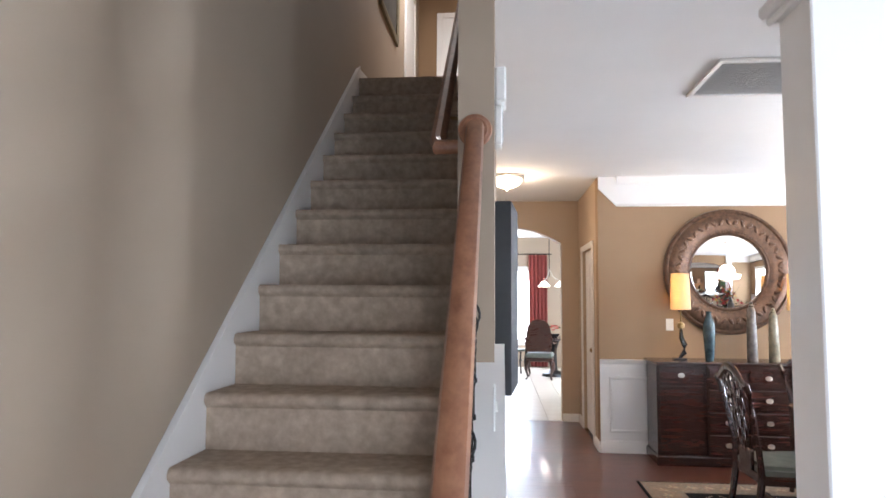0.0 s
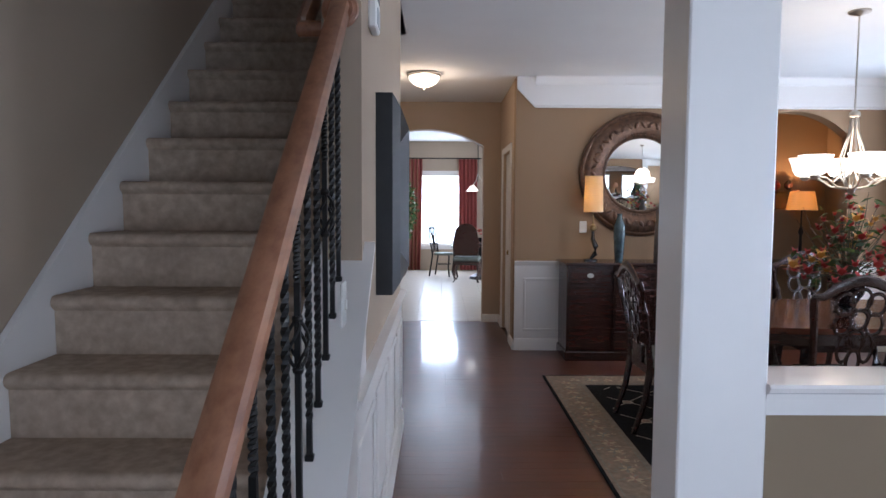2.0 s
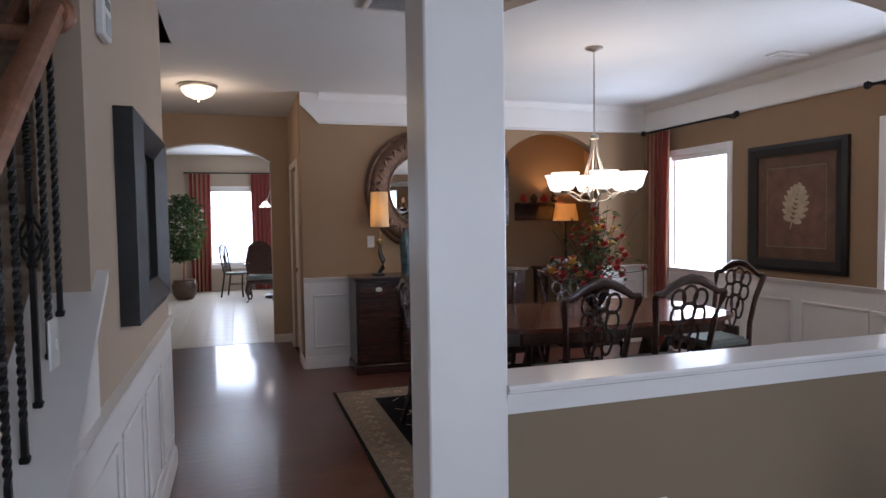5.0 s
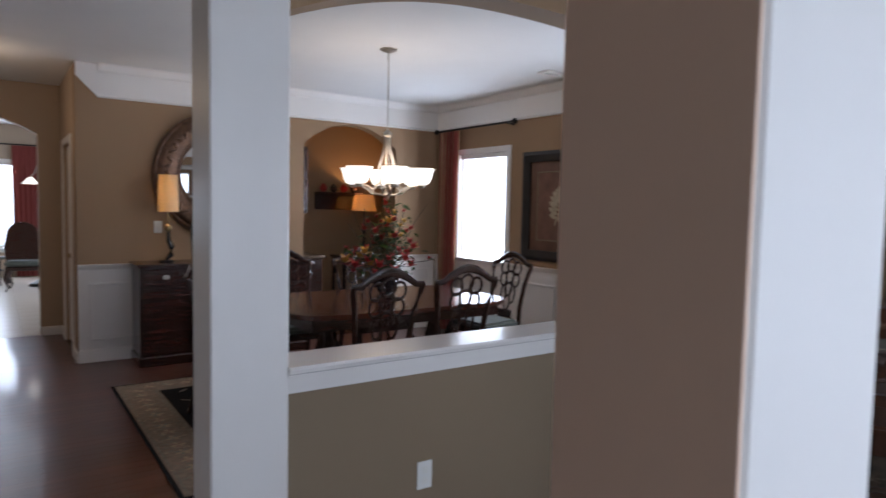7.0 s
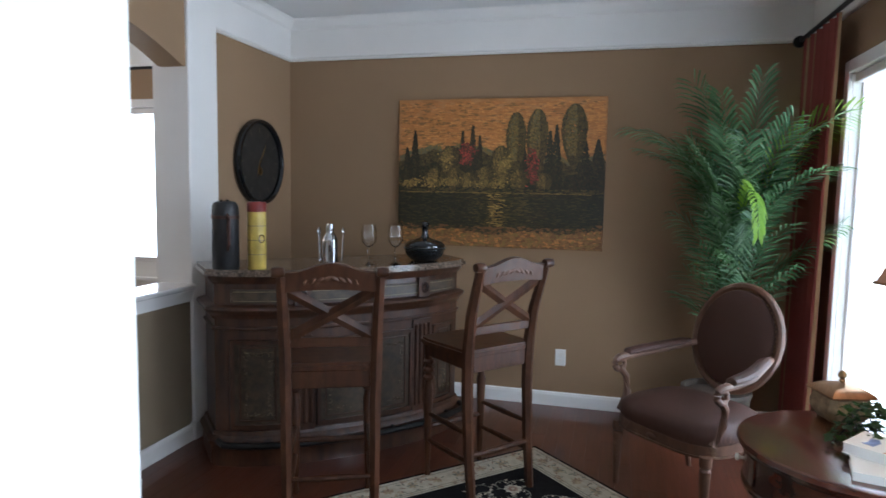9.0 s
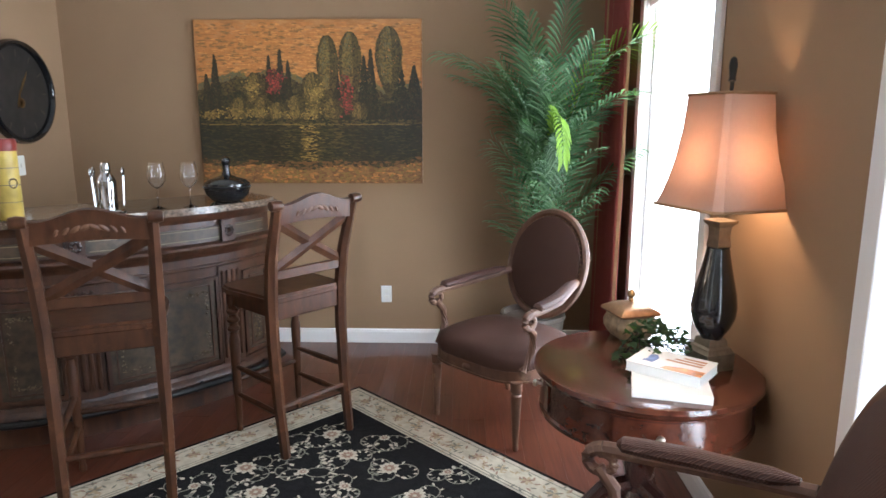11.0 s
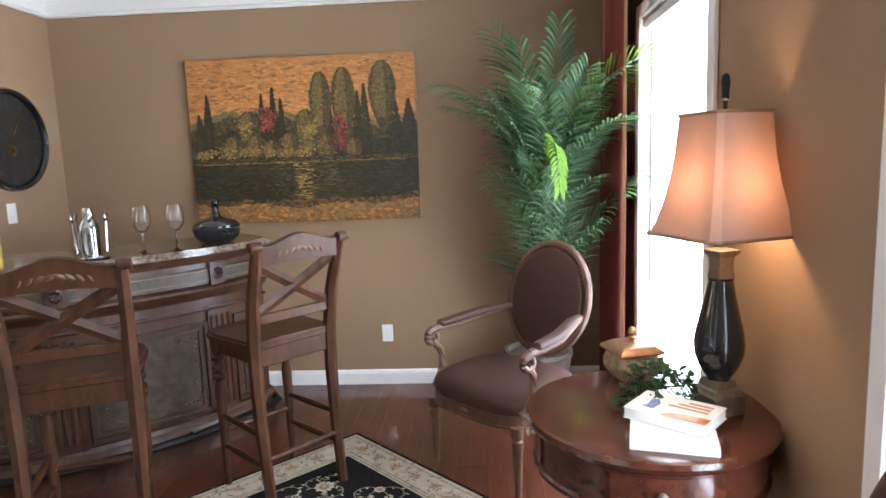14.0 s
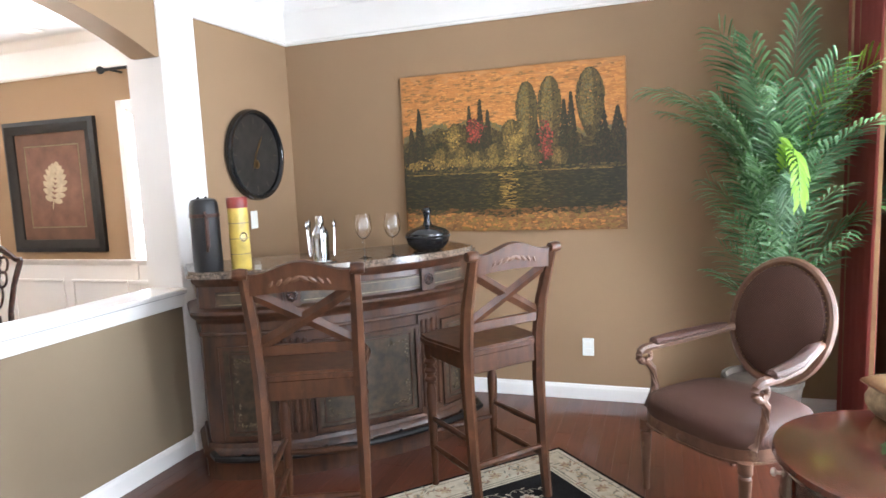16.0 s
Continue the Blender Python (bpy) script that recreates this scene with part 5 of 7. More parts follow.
# windows, curtains
def window_trim(name, a0, a1, z0, z1, put, label, sill=True):
    """Casing, sash and blind rail of one window; put: maps (along, out, up) to the world."""
    o = thing(name, label, "window")
    o["kind"] = "structure"

    def bx_(p0, p1, q0, q1, r0, r1):
        c0, c1 = put(p0, q0, r0), put(p1, q1, r1)
        return Mesh().cbox(*sum(([min(u, w_), max(u, w_)] for u, w_ in zip(c0, c1)), []), 0.004)
    cw = 0.065
    for p0, p1, r0, r1 in ((a0 - cw, a0, z0 - 0.0, z1 + cw), (a1, a1 + cw, z0 - 0.0, z1 + cw), (a0, a1, z1, z1 + cw)):
        part("casing", bx_(p0, p1, 0.002, 0.022, r0, r1), M["white"], o)
    part("window_sill", bx_(a0 - cw - 0.02, a1 + cw + 0.02, 0.002, 0.05, z0 - 0.03, z0), M["white"], o)
    part("apron", bx_(a0 - cw, a1 + cw, 0.002, 0.016, z0 - 0.10, z0 - 0.032), M["white"], o)
    for p0, p1, r0, r1 in ((a0, a0 + 0.014, z0, z1), (a1 - 0.014, a1, z0, z1), (a0, a1, z0, z0 + 0.035), (a0, a1, z1 - 0.03, z1)):
        part("window_frame", bx_(p0, p1, -0.07, -0.04, r0, r1), M["white"], o)
    for p0, p1, r0, r1 in ((a0 - 0.02, a0, z0, z1), (a1, a1 + 0.02, z0, z1), (a0, a1, z1, z1 + 0.02)):
        part("jamb", bx_(p0, p1, -0.14, 0.0015, r0, r1), M["white"], o)
    part("blind_rail", bx_(a0 + 0.01, a1 - 0.01, -0.038, -0.005, z1 - 0.05, z1 - 0.005), M["white"], o, "white blind head rail")
    g = part("pane", bx_(a0 + 0.014, a1 - 0.014, -0.058, -0.054, z0 + 0.035, z1 - 0.03), M["glass"], o)
    g.visible_shadow = False
    return o


window_trim("window_1", 3.26, 4.22, 0.30, 2.12, lambda a, o, u: (a, YF + o, u), "bright window with white casing beside the palm")
window_trim("window_2", 1.18, 2.18, 0.30, 2.12, lambda a, o, u: (a, YF + o, u), "bright window with white casing behind the armchair")


def curtain(name, p0, p1, z0, z1, label, pinch=0.5, folds=6, stripe=True):
    """A gathered panel between two points of the floor plan."""
    c = thing(name, label, "curtain")
    a, b_ = Vector((*p0, 0)), Vector((*p1, 0))
    d = (b_ - a)
    nrm = Vector((-d.y, d.x, 0)).normalized()
    cols, rows_ = folds * 8, 14

    def sheet(s0, s1, off):
        v, f = [], []
        cc = max(2, int(cols * (s1 - s0)))
        for j in range(rows_ + 1):
            t_ = j / rows_
            z = z1 + (z0 - z1) * t_
            squeeze = 1 - (1 - pinch) * t_ ** 1.2
            for i in range(cc + 1):
                s = s0 + (s1 - s0) * i / cc
                p_ = a + d * (s * squeeze) + nrm * (0.022 * math.sin(s * folds * 6.283) * (0.7 + 0.5 * t_) + off)
                v.append((p_.x, p_.y, z))
        n = len(v)
        v += [tuple(Vector(q) + nrm * 0.004) for q in v]
        for j in range(rows_):
            for i in range(cc):
                q = j * (cc + 1) + i
                f.append((q, q + 1, q + cc + 2, q + cc + 1))
                f.append((n + q, n + q + cc + 1, n + q + cc + 2, n + q + 1))
        return Mesh().add(v, f)
    M.setdefault("curtain_cloth", shade_mat("red_curtain_cloth", (0.37, 0.085, 0.070), (0.24, 0.075, 0.06)))
    part("cloth", sheet(0, 0.985, 0), M["curtain_cloth"], c)
    if stripe:
        for s in (0.16, 0.34, 0.52, 0.72):
            part("stripe", sheet(s, s + 0.035, -0.005), M["curtain_gold"], c, "narrow gold stripe")
    part("lining_edge", sheet(0.985, 1.0, 0), M["curtain_gold"], c, "gold fringed edge")
    return c


curtain("curtain", (4.78, -1.40), (4.13, -1.40), 0.02, 2.40, "floor-length dark red curtain with gold stripes", 0.86)
rod = thing("curtain_rod", "dark metal curtain rod with a round finial", "curtain rod")
part("rod", Mesh().tube([(4.80, -1.39, 2.415), (1.0, -1.39, 2.415)], 0.013, 10), M["iron"], rod)
part("finial", Mesh().lathe([(0.012, 0), (0.02, 0.008), (0.012, 0.016), (0.034, 0.035), (0.036, 0.05), (0.022, 0.07), (0.003, 0.078)], 16, pose(4.79, -1.39, 2.415, 0, 90, 0)), M["iron"], rod)
for x in (4.70, 2.7):
    part("bracket", Mesh().tube([(x, YF, 2.40), (x, -1.40, 2.405)], 0.009, 8), M["iron"], rod)


# patterned rug
def rug(name, m, lx_, ly_, border, label, seed, field_kind):
    r = thing(name, label, "rug", m)
    rr = random.Random(seed)
    dark = M["rug_black"]
    part("ground_weave", Mesh().cbox(-lx_ / 2, lx_ / 2, -ly_ / 2, ly_ / 2, 0, 0.009, 0.003), dark, r, "black woollen pile")
    cream, tan = Mesh(), Mesh()
    e = 0.022
    for x0, x1, y0, y1 in ((-lx_ / 2 + e, lx_ / 2 - e, -ly_ / 2 + e, -ly_ / 2 + border), (-lx_ / 2 + e, lx_ / 2 - e, ly_ / 2 - border, ly_ / 2 - e),
                           (-lx_ / 2 + e, -lx_ / 2 + border, -ly_ / 2 + border, ly_ / 2 - border), (lx_ / 2 - border, lx_ / 2 - e, -ly_ / 2 + border, ly_ / 2 - border)):
        cream.box(x0, x1, y0, y1, 0.0085, 0.0105)
    part("border", cream, M["rug_cream"] if field_kind == "vines" else M["rug_taupe"], r, "pale patterned border")
    red, grey, lite = Mesh(), Mesh(), Mesh()

    def petal(me, x, y, a, L, w_, z):
        c_, s_ = math.cos(a), math.sin(a)
        me.add([(x + u * c_ - v_ * s_, y + u * s_ + v_ * c_, z) for u, v_ in ((0, 0), (L * 0.4, w_), (L * 0.8, w_ * 0.7), (L, 0), (L * 0.8, -w_ * 0.7), (L * 0.4, -w_))], [(0, 1, 2, 3, 4, 5)])

    def rosette(x, y, R, z):
        for k in range(9):
            petal(lite, x, y, 0.698 * k, R, R * 0.30, z)
        for k in range(9):
            petal(red, x, y, 0.698 * k + 0.35, R * 0.6, R * 0.16, z + 0.0005)
        petal(lite, x - R * 0.2, y, 0, R * 0.4, R * 0.2, z + 0.001)

    def ribbon(me, pts, w_, z):
        for (xa, ya), (xb, yb) in zip(pts, pts[1:]):
            d_ = math.hypot(xb - xa, yb - ya) or 1
            nx, ny = -(yb - ya) / d_ * w_, (xb - xa) / d_ * w_
            me.add([(xa + nx, ya + ny, z), (xa - nx, ya - ny, z), (xb - nx, yb - ny, z), (xb + nx, yb + ny, z)], [(0, 1, 2, 3)])
    # border figures and guard lines
    mid = border / 2 + 0.005
    for sgn in (-1, 1):
        for axis, half, other in ((0, lx_ / 2, ly_ / 2), (1, ly_ / 2, lx_ / 2)):
            n = int(2 * half / 0.15)
            for i in range(n):
                s = -half + border * 0.6 + (2 * half - border * 1.2) * (i + 0.5) / n
                q = sgn * (other - mid)
                x, y = (s, q) if axis == 0 else (q, s)
                R = border * 0.17
                for k in range(7):
                    petal((grey if i % 2 else red) if k % 2 else tan, x, y, 0.9 * k, R, R * 0.22, 0.0112)
                for k in range(16):
                    petal((grey, red, tan)[k % 3], x + rr.uniform(-0.07, 0.07) * (1 if axis == 0 else border * 5), y + rr.uniform(-0.07, 0.07) * (1 if axis == 1 else border * 5), rr.uniform(0, 6.28), 0.034, 0.0055, 0.0110)
            for off in (0.045, border - 0.03, border - 0.012):
                q = sgn * (other - off)
                p0, p1 = ((-half + off, q), (half - off, q)) if axis == 0 else ((q, -half + off), (q, half - off))
                ribbon(grey, [p0, p1], 0.003, 0.0109)
    fx, fy = lx_ / 2 - border - 0.06, ly_ / 2 - border - 0.06
    if field_kind == "vines":
        nx_, ny_ = max(2, int(2 * fx / 0.215)), max(2, int(2 * fy / 0.215))
        for i in range(nx_):
            for j in range(ny_):
                x = -fx + 2 * fx * (i + 0.5) / nx_ + rr.uniform(-0.02, 0.02)
                y = -fy + 2 * fy * (j + 0.5) / ny_ + (0.08 if i % 2 else -0.08)
                y = max(-fy, min(fy, y))
                rosette(x, y, 0.050 if (i + j) % 2 else 0.028, 0.0098)
                for k in range(4):
                    a0 = 1.57 * k + rr.uniform(-0.4, 0.4)
                    cur, px_, py_ = a0, x, y
                    pts = []
                    turn = rr.choice((-1, 1)) * rr.uniform(0.24, 0.42)
                    for s in range(13):
                        if abs(px_) < fx + 0.04 and abs(py_) < fy + 0.04:
                            pts.append((px_, py_))
                            if s > 2 and s % 2:
                                petal(lite if rr.random() < 0.6 else grey, px_, py_, cur + rr.choice((-1.1, 1.1)), rr.uniform(0.02, 0.032), 0.0055, 0.0096)
                        px_ += 0.021 * math.cos(cur)
                        py_ += 0.021 * math.sin(cur)
                        cur += turn
                        turn *= 1.04
                    ribbon(grey, pts, 0.0028, 0.0095)
                    if pts:
                        petal(lite, pts[-1][0], pts[-1][1], cur, 0.03, 0.009, 0.0097)
    else:
        for i in range(-6, 7):
            for sg in (-1, 1):
                x0 = i * 0.42
                pts = [(x0 + sg * y_, y_) for y_ in [fy * (k / 12 - 1) for k in range(25)]]
                ribbon(lite, [p_ for p_ in pts if abs(p_[0]) < fx], 0.004, 0.0096)
        for i in range(-5, 6):
            for j in range(-2, 3):
                if abs(i * 0.42) < fx and abs(j * 0.42) < fy:
                    rosette(i * 0.42, j * 0.42, 0.045, 0.0099)
    part("tan_petal_pattern", tan, M["rug_tan"], r, "tan petals", "stuff")
    part("cream_flower_pattern", lite, M["rug_cream"], r, "cream flowers", "stuff")
    part("rose_petal_pattern", red, M["rug_rose"], r, "faded rose petals", "stuff")
    part("vine_pattern", grey, M["rug_olive"], r, "olive grey vines and leaves", "stuff")
    return r


M["rug_black"] = surf("rug_black_wool", (0.010, 0.009, 0.009), 0.95, 0.25, 40, 0.8, 500, spec=0.1)
M["rug_cream"] = surf("rug_cream_wool", (0.46, 0.39, 0.29), 0.95, 0.15, 30, 0.8, 500, spec=0.1)
M["rug_taupe"] = surf("rug_taupe_wool", (0.225, 0.165, 0.115), 0.95, 0.2, 30, 0.8, 500, spec=0.1)
M["rug_tan"] = surf("rug_tan_wool", (0.36, 0.27, 0.17), 0.95, 0.2, 30, 0.8, 500, spec=0.1)
M["rug_rose"] = surf("rug_rose_wool", (0.27, 0.17, 0.12), 0.95, 0.2, 30, 0.8, 500, spec=0.1)
M["rug_olive"] = surf("rug_olive_wool", (0.20, 0.185, 0.14), 0.95, 0.2, 30, 0.8, 500, spec=0.1)
u_, v_ = Vector((-0.697, -0.717)), Vector((-0.717, 0.697))
cc_ = Vector((4.175, 0.03)) + u_ * 0.81 + v_ * 1.15
rug("area_rug", pose(cc_.x, cc_.y, 0.0, 0, 0, math.degrees(math.atan2(u_.y, u_.x))), 1.62, 2.30, 0.20, "black and cream floral rug with a wide border", 3, "vines")

# ---- dining room ----
def wainscot(name, x0, y0, x1, y1, label, panels, z1=0.86, inset=0.09):
    """White boarding with a chair rail, baseboard and framed panels; the room lies to the left of the way it runs."""
    o = thing(name, label, "wainscot")
    o["kind"] = "structure"
    L = math.hypot(x1 - x0, y1 - y0)
    m = Matrix.Translation((x0, y0, 0)) @ Matrix.Rotation(math.atan2(y1 - y0, x1 - x0), 4, "Z")
    part("board", Mesh().box(0, L, 0, 0.008, 0.0, z1 + 0.005, m), M["white"], o)
    part("chair_rail", moulding(Mesh(), x0, y0, x1, y1, z1, RAIL), M["white"], o)
    part("baseboard", moulding(Mesh(), x0, y0, x1, y1, 0, [(0, 0), (0.024, 0), (0.024, 0.095), (0.016, 0.115), (0.008, 0.12)]), M["white"], o)
    w_ = (L - inset * (panels + 1)) / panels
    for i in range(panels):
        a = inset + i * (w_ + inset)
        fr_ = Mesh()
        for p0, p1, r0, r1 in ((a, a + w_, 0.20, 0.225), (a, a + w_, 0.715, 0.74), (a, a + 0.025, 0.225, 0.715), (a + w_ - 0.025, a + w_, 0.225, 0.715)):
            fr_.cbox(p0, p1, 0.008, 0.020, r0, r1, 0.005, m)
        part("panel", fr_, M["white"], o)
    return o


wainscot("wainscot_dining_back", 3.19, YB, 1.015, YB, "white panelled wainscot behind the buffet", 3)
wainscot("wainscot_dining_corner", XR - 0.03, YB, 4.36, YB, "white panelled wainscot in the dining corner", 1)
wainscot("wainscot_dining_side", XR, YD + 0.13, XR, YB, "white panelled wainscot under the framed picture", 6)
wainscot("wainscot_hall", 0.0, 4.25, 0.0, 1.86, "white panelled wainscot of the hall below the stairs", 4, 0.86)

# second dining window's light comes through the wall opening
window_trim("window_3", 5.17, 6.03, 0.74, 2.12, lambda a, o, u: (XR - o, a, u), "bright dining window with white casing and blind")
window_trim("window_4", 2.62, 3.555, 0.74, 2.12, lambda a, o, u: (XR - o, a, u), "bright dining window beside the framed picture")
curtain("curtain", (4.87, 6.33), (4.87, 5.93), 0.02, 2.40, "floor-length red striped curtain beside the dining window", 0.8, 5)
for y0, y1 in ((6.36, 5.0), (3.62, 2.45)):
    r_ = thing("curtain_rod", "dark iron curtain rod in the dining room", "curtain rod")
    part("rod", Mesh().tube([(4.87, y0, 2.415), (4.87, y1, 2.415)], 0.012, 8), M["iron"], r_)
    for y_, s in ((y0, -90), (y1, 90)):
        part("finial", Mesh().lathe([(0.012, 0), (0.02, 0.008), (0.012, 0.016), (0.03, 0.03), (0.031, 0.045), (0.018, 0.06), (0.003, 0.066)], 12, pose(4.87, y_, 2.415, s, 0, 0)), M["iron"], r_)
    for y_ in (y0 - 0.08, y1 + 0.08):
        part("bracket", Mesh().tube([(XR, y_, 2.40), (4.86, y_, 2.405)], 0.009, 8), M["iron"], r_)

# framed leaf picture
fp = thing("framed_picture", "large black-framed picture of a pale palm leaf", "picture", pose(XR, 4.372, 1.532, 90, 0, -90))
FW, FH = 1.02, 1.11


def frame_mesh(w_, h_, t_, z0, z1):
    """A mitred picture frame with a sloped face."""
    me = Mesh()
    o = [(-w_ / 2, -h_ / 2), (w_ / 2, -h_ / 2), (w_ / 2, h_ / 2), (-w_ / 2, h_ / 2)]
    i_ = [(x - math.copysign(t_, x), y - math.copysign(t_, y)) for x, y in o]
    md = [(x - math.copysign(t_ * 0.35, x), y - math.copysign(t_ * 0.35, y)) for x, y in o]
    loops = [[(*p_, 0) for p_ in o], [(*p_, z1 * 0.7) for p_ in o], [(*p_, z1) for p_ in md], [(*p_, z0 + 0.4 * (z1 - z0)) for p_ in i_], [(*p_, 0) for p_ in i_]]
    v = [p_ for l in loops for p_ in l]
    f = [(j * 4 + k, j * 4 + (k + 1) % 4, ((j + 1) % 5) * 4 + (k + 1) % 4, ((j + 1) % 5) * 4 + k) for j in range(5) for k in range(4)]
    return me.add(v, f)


part("frame", frame_mesh(FW, FH, 0.105, 0.01, 0.05), M["blackframe"], fp, "wide black frame")
part("mat_board", Mesh().box(-0.41, 0.41, -0.46, 0.46, 0.004, 0.010), surf("brown_mat", (0.12, 0.058, 0.034), 0.6, 0.3, 5, 0.1, 90), fp)
part("inner_line", frame_mesh(0.62, 0.70, 0.012, 0.0102, 0.0135), M["bargold"], fp)
part("print", Mesh().box(-0.295, 0.295, -0.335, 0.335, 0.0103, 0.0118), surf("brown_print", (0.155, 0.072, 0.045), 0.6, 0.3, 7, 0.1, 90), fp)
lf = Mesh()
lean_ = radians(-14)


def leaf_lobe(y0, a, L, w_, z):
    """One rounded lobe that springs from the midrib at height y0."""
    pts = [(0, -0.35 * w_), (L * 0.35, -w_), (L * 0.75, -w_ * 0.95), (L * 0.95, -w_ * 0.45), (L, 0), (L * 0.95, w_ * 0.45), (L * 0.75, w_ * 0.95), (L * 0.35, w_), (0, 0.35 * w_)]
    out_ = []
    for u, v_ in pts:
        x, y = u * math.cos(a) - v_ * math.sin(a), y0 + u * math.sin(a) + v_ * math.cos(a)
        out_.append((x * math.cos(lean_) - y * math.sin(lean_), x * math.sin(lean_) + y * math.cos(lean_)))
    lf.prism(out_, 0.012, z)


for k in range(7):
    y0 = -0.12 + 0.04 * k
    L = (0.100, 0.130, 0.148, 0.152, 0.142, 0.118, 0.088)[k]
    for sgn in (0, 1):
        a = radians(8 + 7 * k)
        leaf_lobe(y0, a if sgn else math.pi - a, L, 0.0235, 0.0126 + 0.0001 * (2 * k + sgn))
leaf_lobe(0.12, math.pi / 2, 0.095, 0.030, 0.0142)
leaf_lobe(-0.20, math.pi / 2, 0.10, 0.006, 0.0124)
part("leaf_print", lf, surf("pale_leaf", (0.42, 0.34, 0.23), 0.6, 0.2, 20), fp, "pale palm leaf")

# buffet
bf = thing("buffet", "dark mahogany buffet with brass oval pulls against the wall", "buffet", pose(2.26, 6.27, 0))
part("body", Mesh().cbox(-0.80, -0.36, -0.19, 0.215, 0.08, 0.905).cbox(-0.36, 0.36, -0.215, 0.215, 0.08, 0.905).cbox(0.36, 0.80, -0.19, 0.215, 0.08, 0.905), M["mahogany_dark"], bf)
part("top", Mesh().cbox(-0.825, 0.825, -0.235, 0.225, 0.905, 0.932, 0.008), M["mahogany_dark"], bf)
part("plinth", Mesh().cbox(-0.815, 0.815, -0.225, 0.22, 0.0, 0.09, 0.01), M["mahogany_dark"], bf)


def oval_pull(x, y, z, parent):
    part("pull", Mesh().lathe([(0.032, 0), (0.030, 0.003), (0.022, 0.004), (0.001, 0.005)], 18, pose(x, y, z, 90, 0, 0), 0.68).tube([(x - 0.02, y - 0.004, z), (x - 0.016, y - 0.014, z - 0.012), (x, y - 0.016, z - 0.017), (x + 0.016, y - 0.014, z - 0.012), (x + 0.02, y - 0.004, z)], 0.003, 6), M["nickel"], parent, "oval metal pull")


for s in (-1, 1):
    dr = part("drawer", Mesh().cbox(s * 0.58 - 0.195, s * 0.58 + 0.195, -0.204, -0.188, 0.735, 0.885, 0.006), M["mahogany"], bf)
    oval_pull(s * 0.58, -0.204, 0.81, dr)
    dd = part("door", Mesh().cbox(s * 0.58 - 0.195, s * 0.58 + 0.195, -0.204, -0.188, 0.105, 0.715, 0.006), M["mahogany"], bf)
    part("door_moulding", frame_mesh(0.30, 0.52, 0.02, 0.001, 0.008).data and Mesh().cbox(s * 0.58 - 0.14, s * 0.58 + 0.14, -0.210, -0.203, 0.16, 0.66, 0.006), M["mahogany"], dd)
for row in range(4):
    for s in (-1, 1):
        z0 = 0.105 + 0.2 * row
        dr = part("drawer", Mesh().cbox(s * 0.18 - 0.165, s * 0.18 + 0.165, -0.229, -0.213, z0, z0 + 0.18, 0.006), M["mahogany"], bf)
        oval_pull(s * 0.18, -0.229, z0 + 0.09, dr)

# round mirror
mr = thing("round_mirror", "large round mirror in a carved bronze frame", "mirror", pose(2.265, YB, 1.78, 90, 0, 0))
M["bronze"] = surf("carved_bronze", (0.115, 0.062, 0.036), 0.36, 0.45, 26, 0.8, 70, metal=0.55)
part("frame", Mesh().lathe([(0.36, 0.0), (0.36, 0.03), (0.375, 0.045), (0.39, 0.04), (0.42, 0.05), (0.49, 0.068), (0.55, 0.06), (0.575, 0.045), (0.59, 0.055), (0.615, 0.045), (0.62, 0.02), (0.615, 0.0)], 72), M["bronze"], mr, "wide carved bronze frame")
part("glass", Mesh().lathe([(0.364, 0.005), (0.364, 0.016), (0.352, 0.019), (0.001, 0.019)], 72), M["mirror"], mr, "bevelled mirror glass")
leafs = Mesh()
for k in range(44):
    a = 2 * math.pi * k / 44
    leafs.lathe([(0.002, 0), (0.036, 0.006), (0.026, 0.018), (0.002, 0.022)], 8, pose(0.487 * math.cos(a), 0.487 * math.sin(a), 0.062, 0, 0, math.degrees(a) + (35 if k % 2 else -35)), 0.5)
part("leaf_carving", leafs, M["bronze"], mr, "ring of carved leaves")
beads = Mesh()
for k in range(90):
    a = 2 * math.pi * k / 90
    beads.lathe([(0.009, 0), (0.007, 0.007), (0.001, 0.010)], 6, pose(0.403 * math.cos(a), 0.403 * math.sin(a), 0.043))
part("beading", beads, M["bronze"], mr, "", "stuff")

# buffet lamps and vases
M["shade_pale"] = shade_mat("pale_lamp_shade", (0.72, 0.60, 0.40), (0.86, 0.68, 0.40))


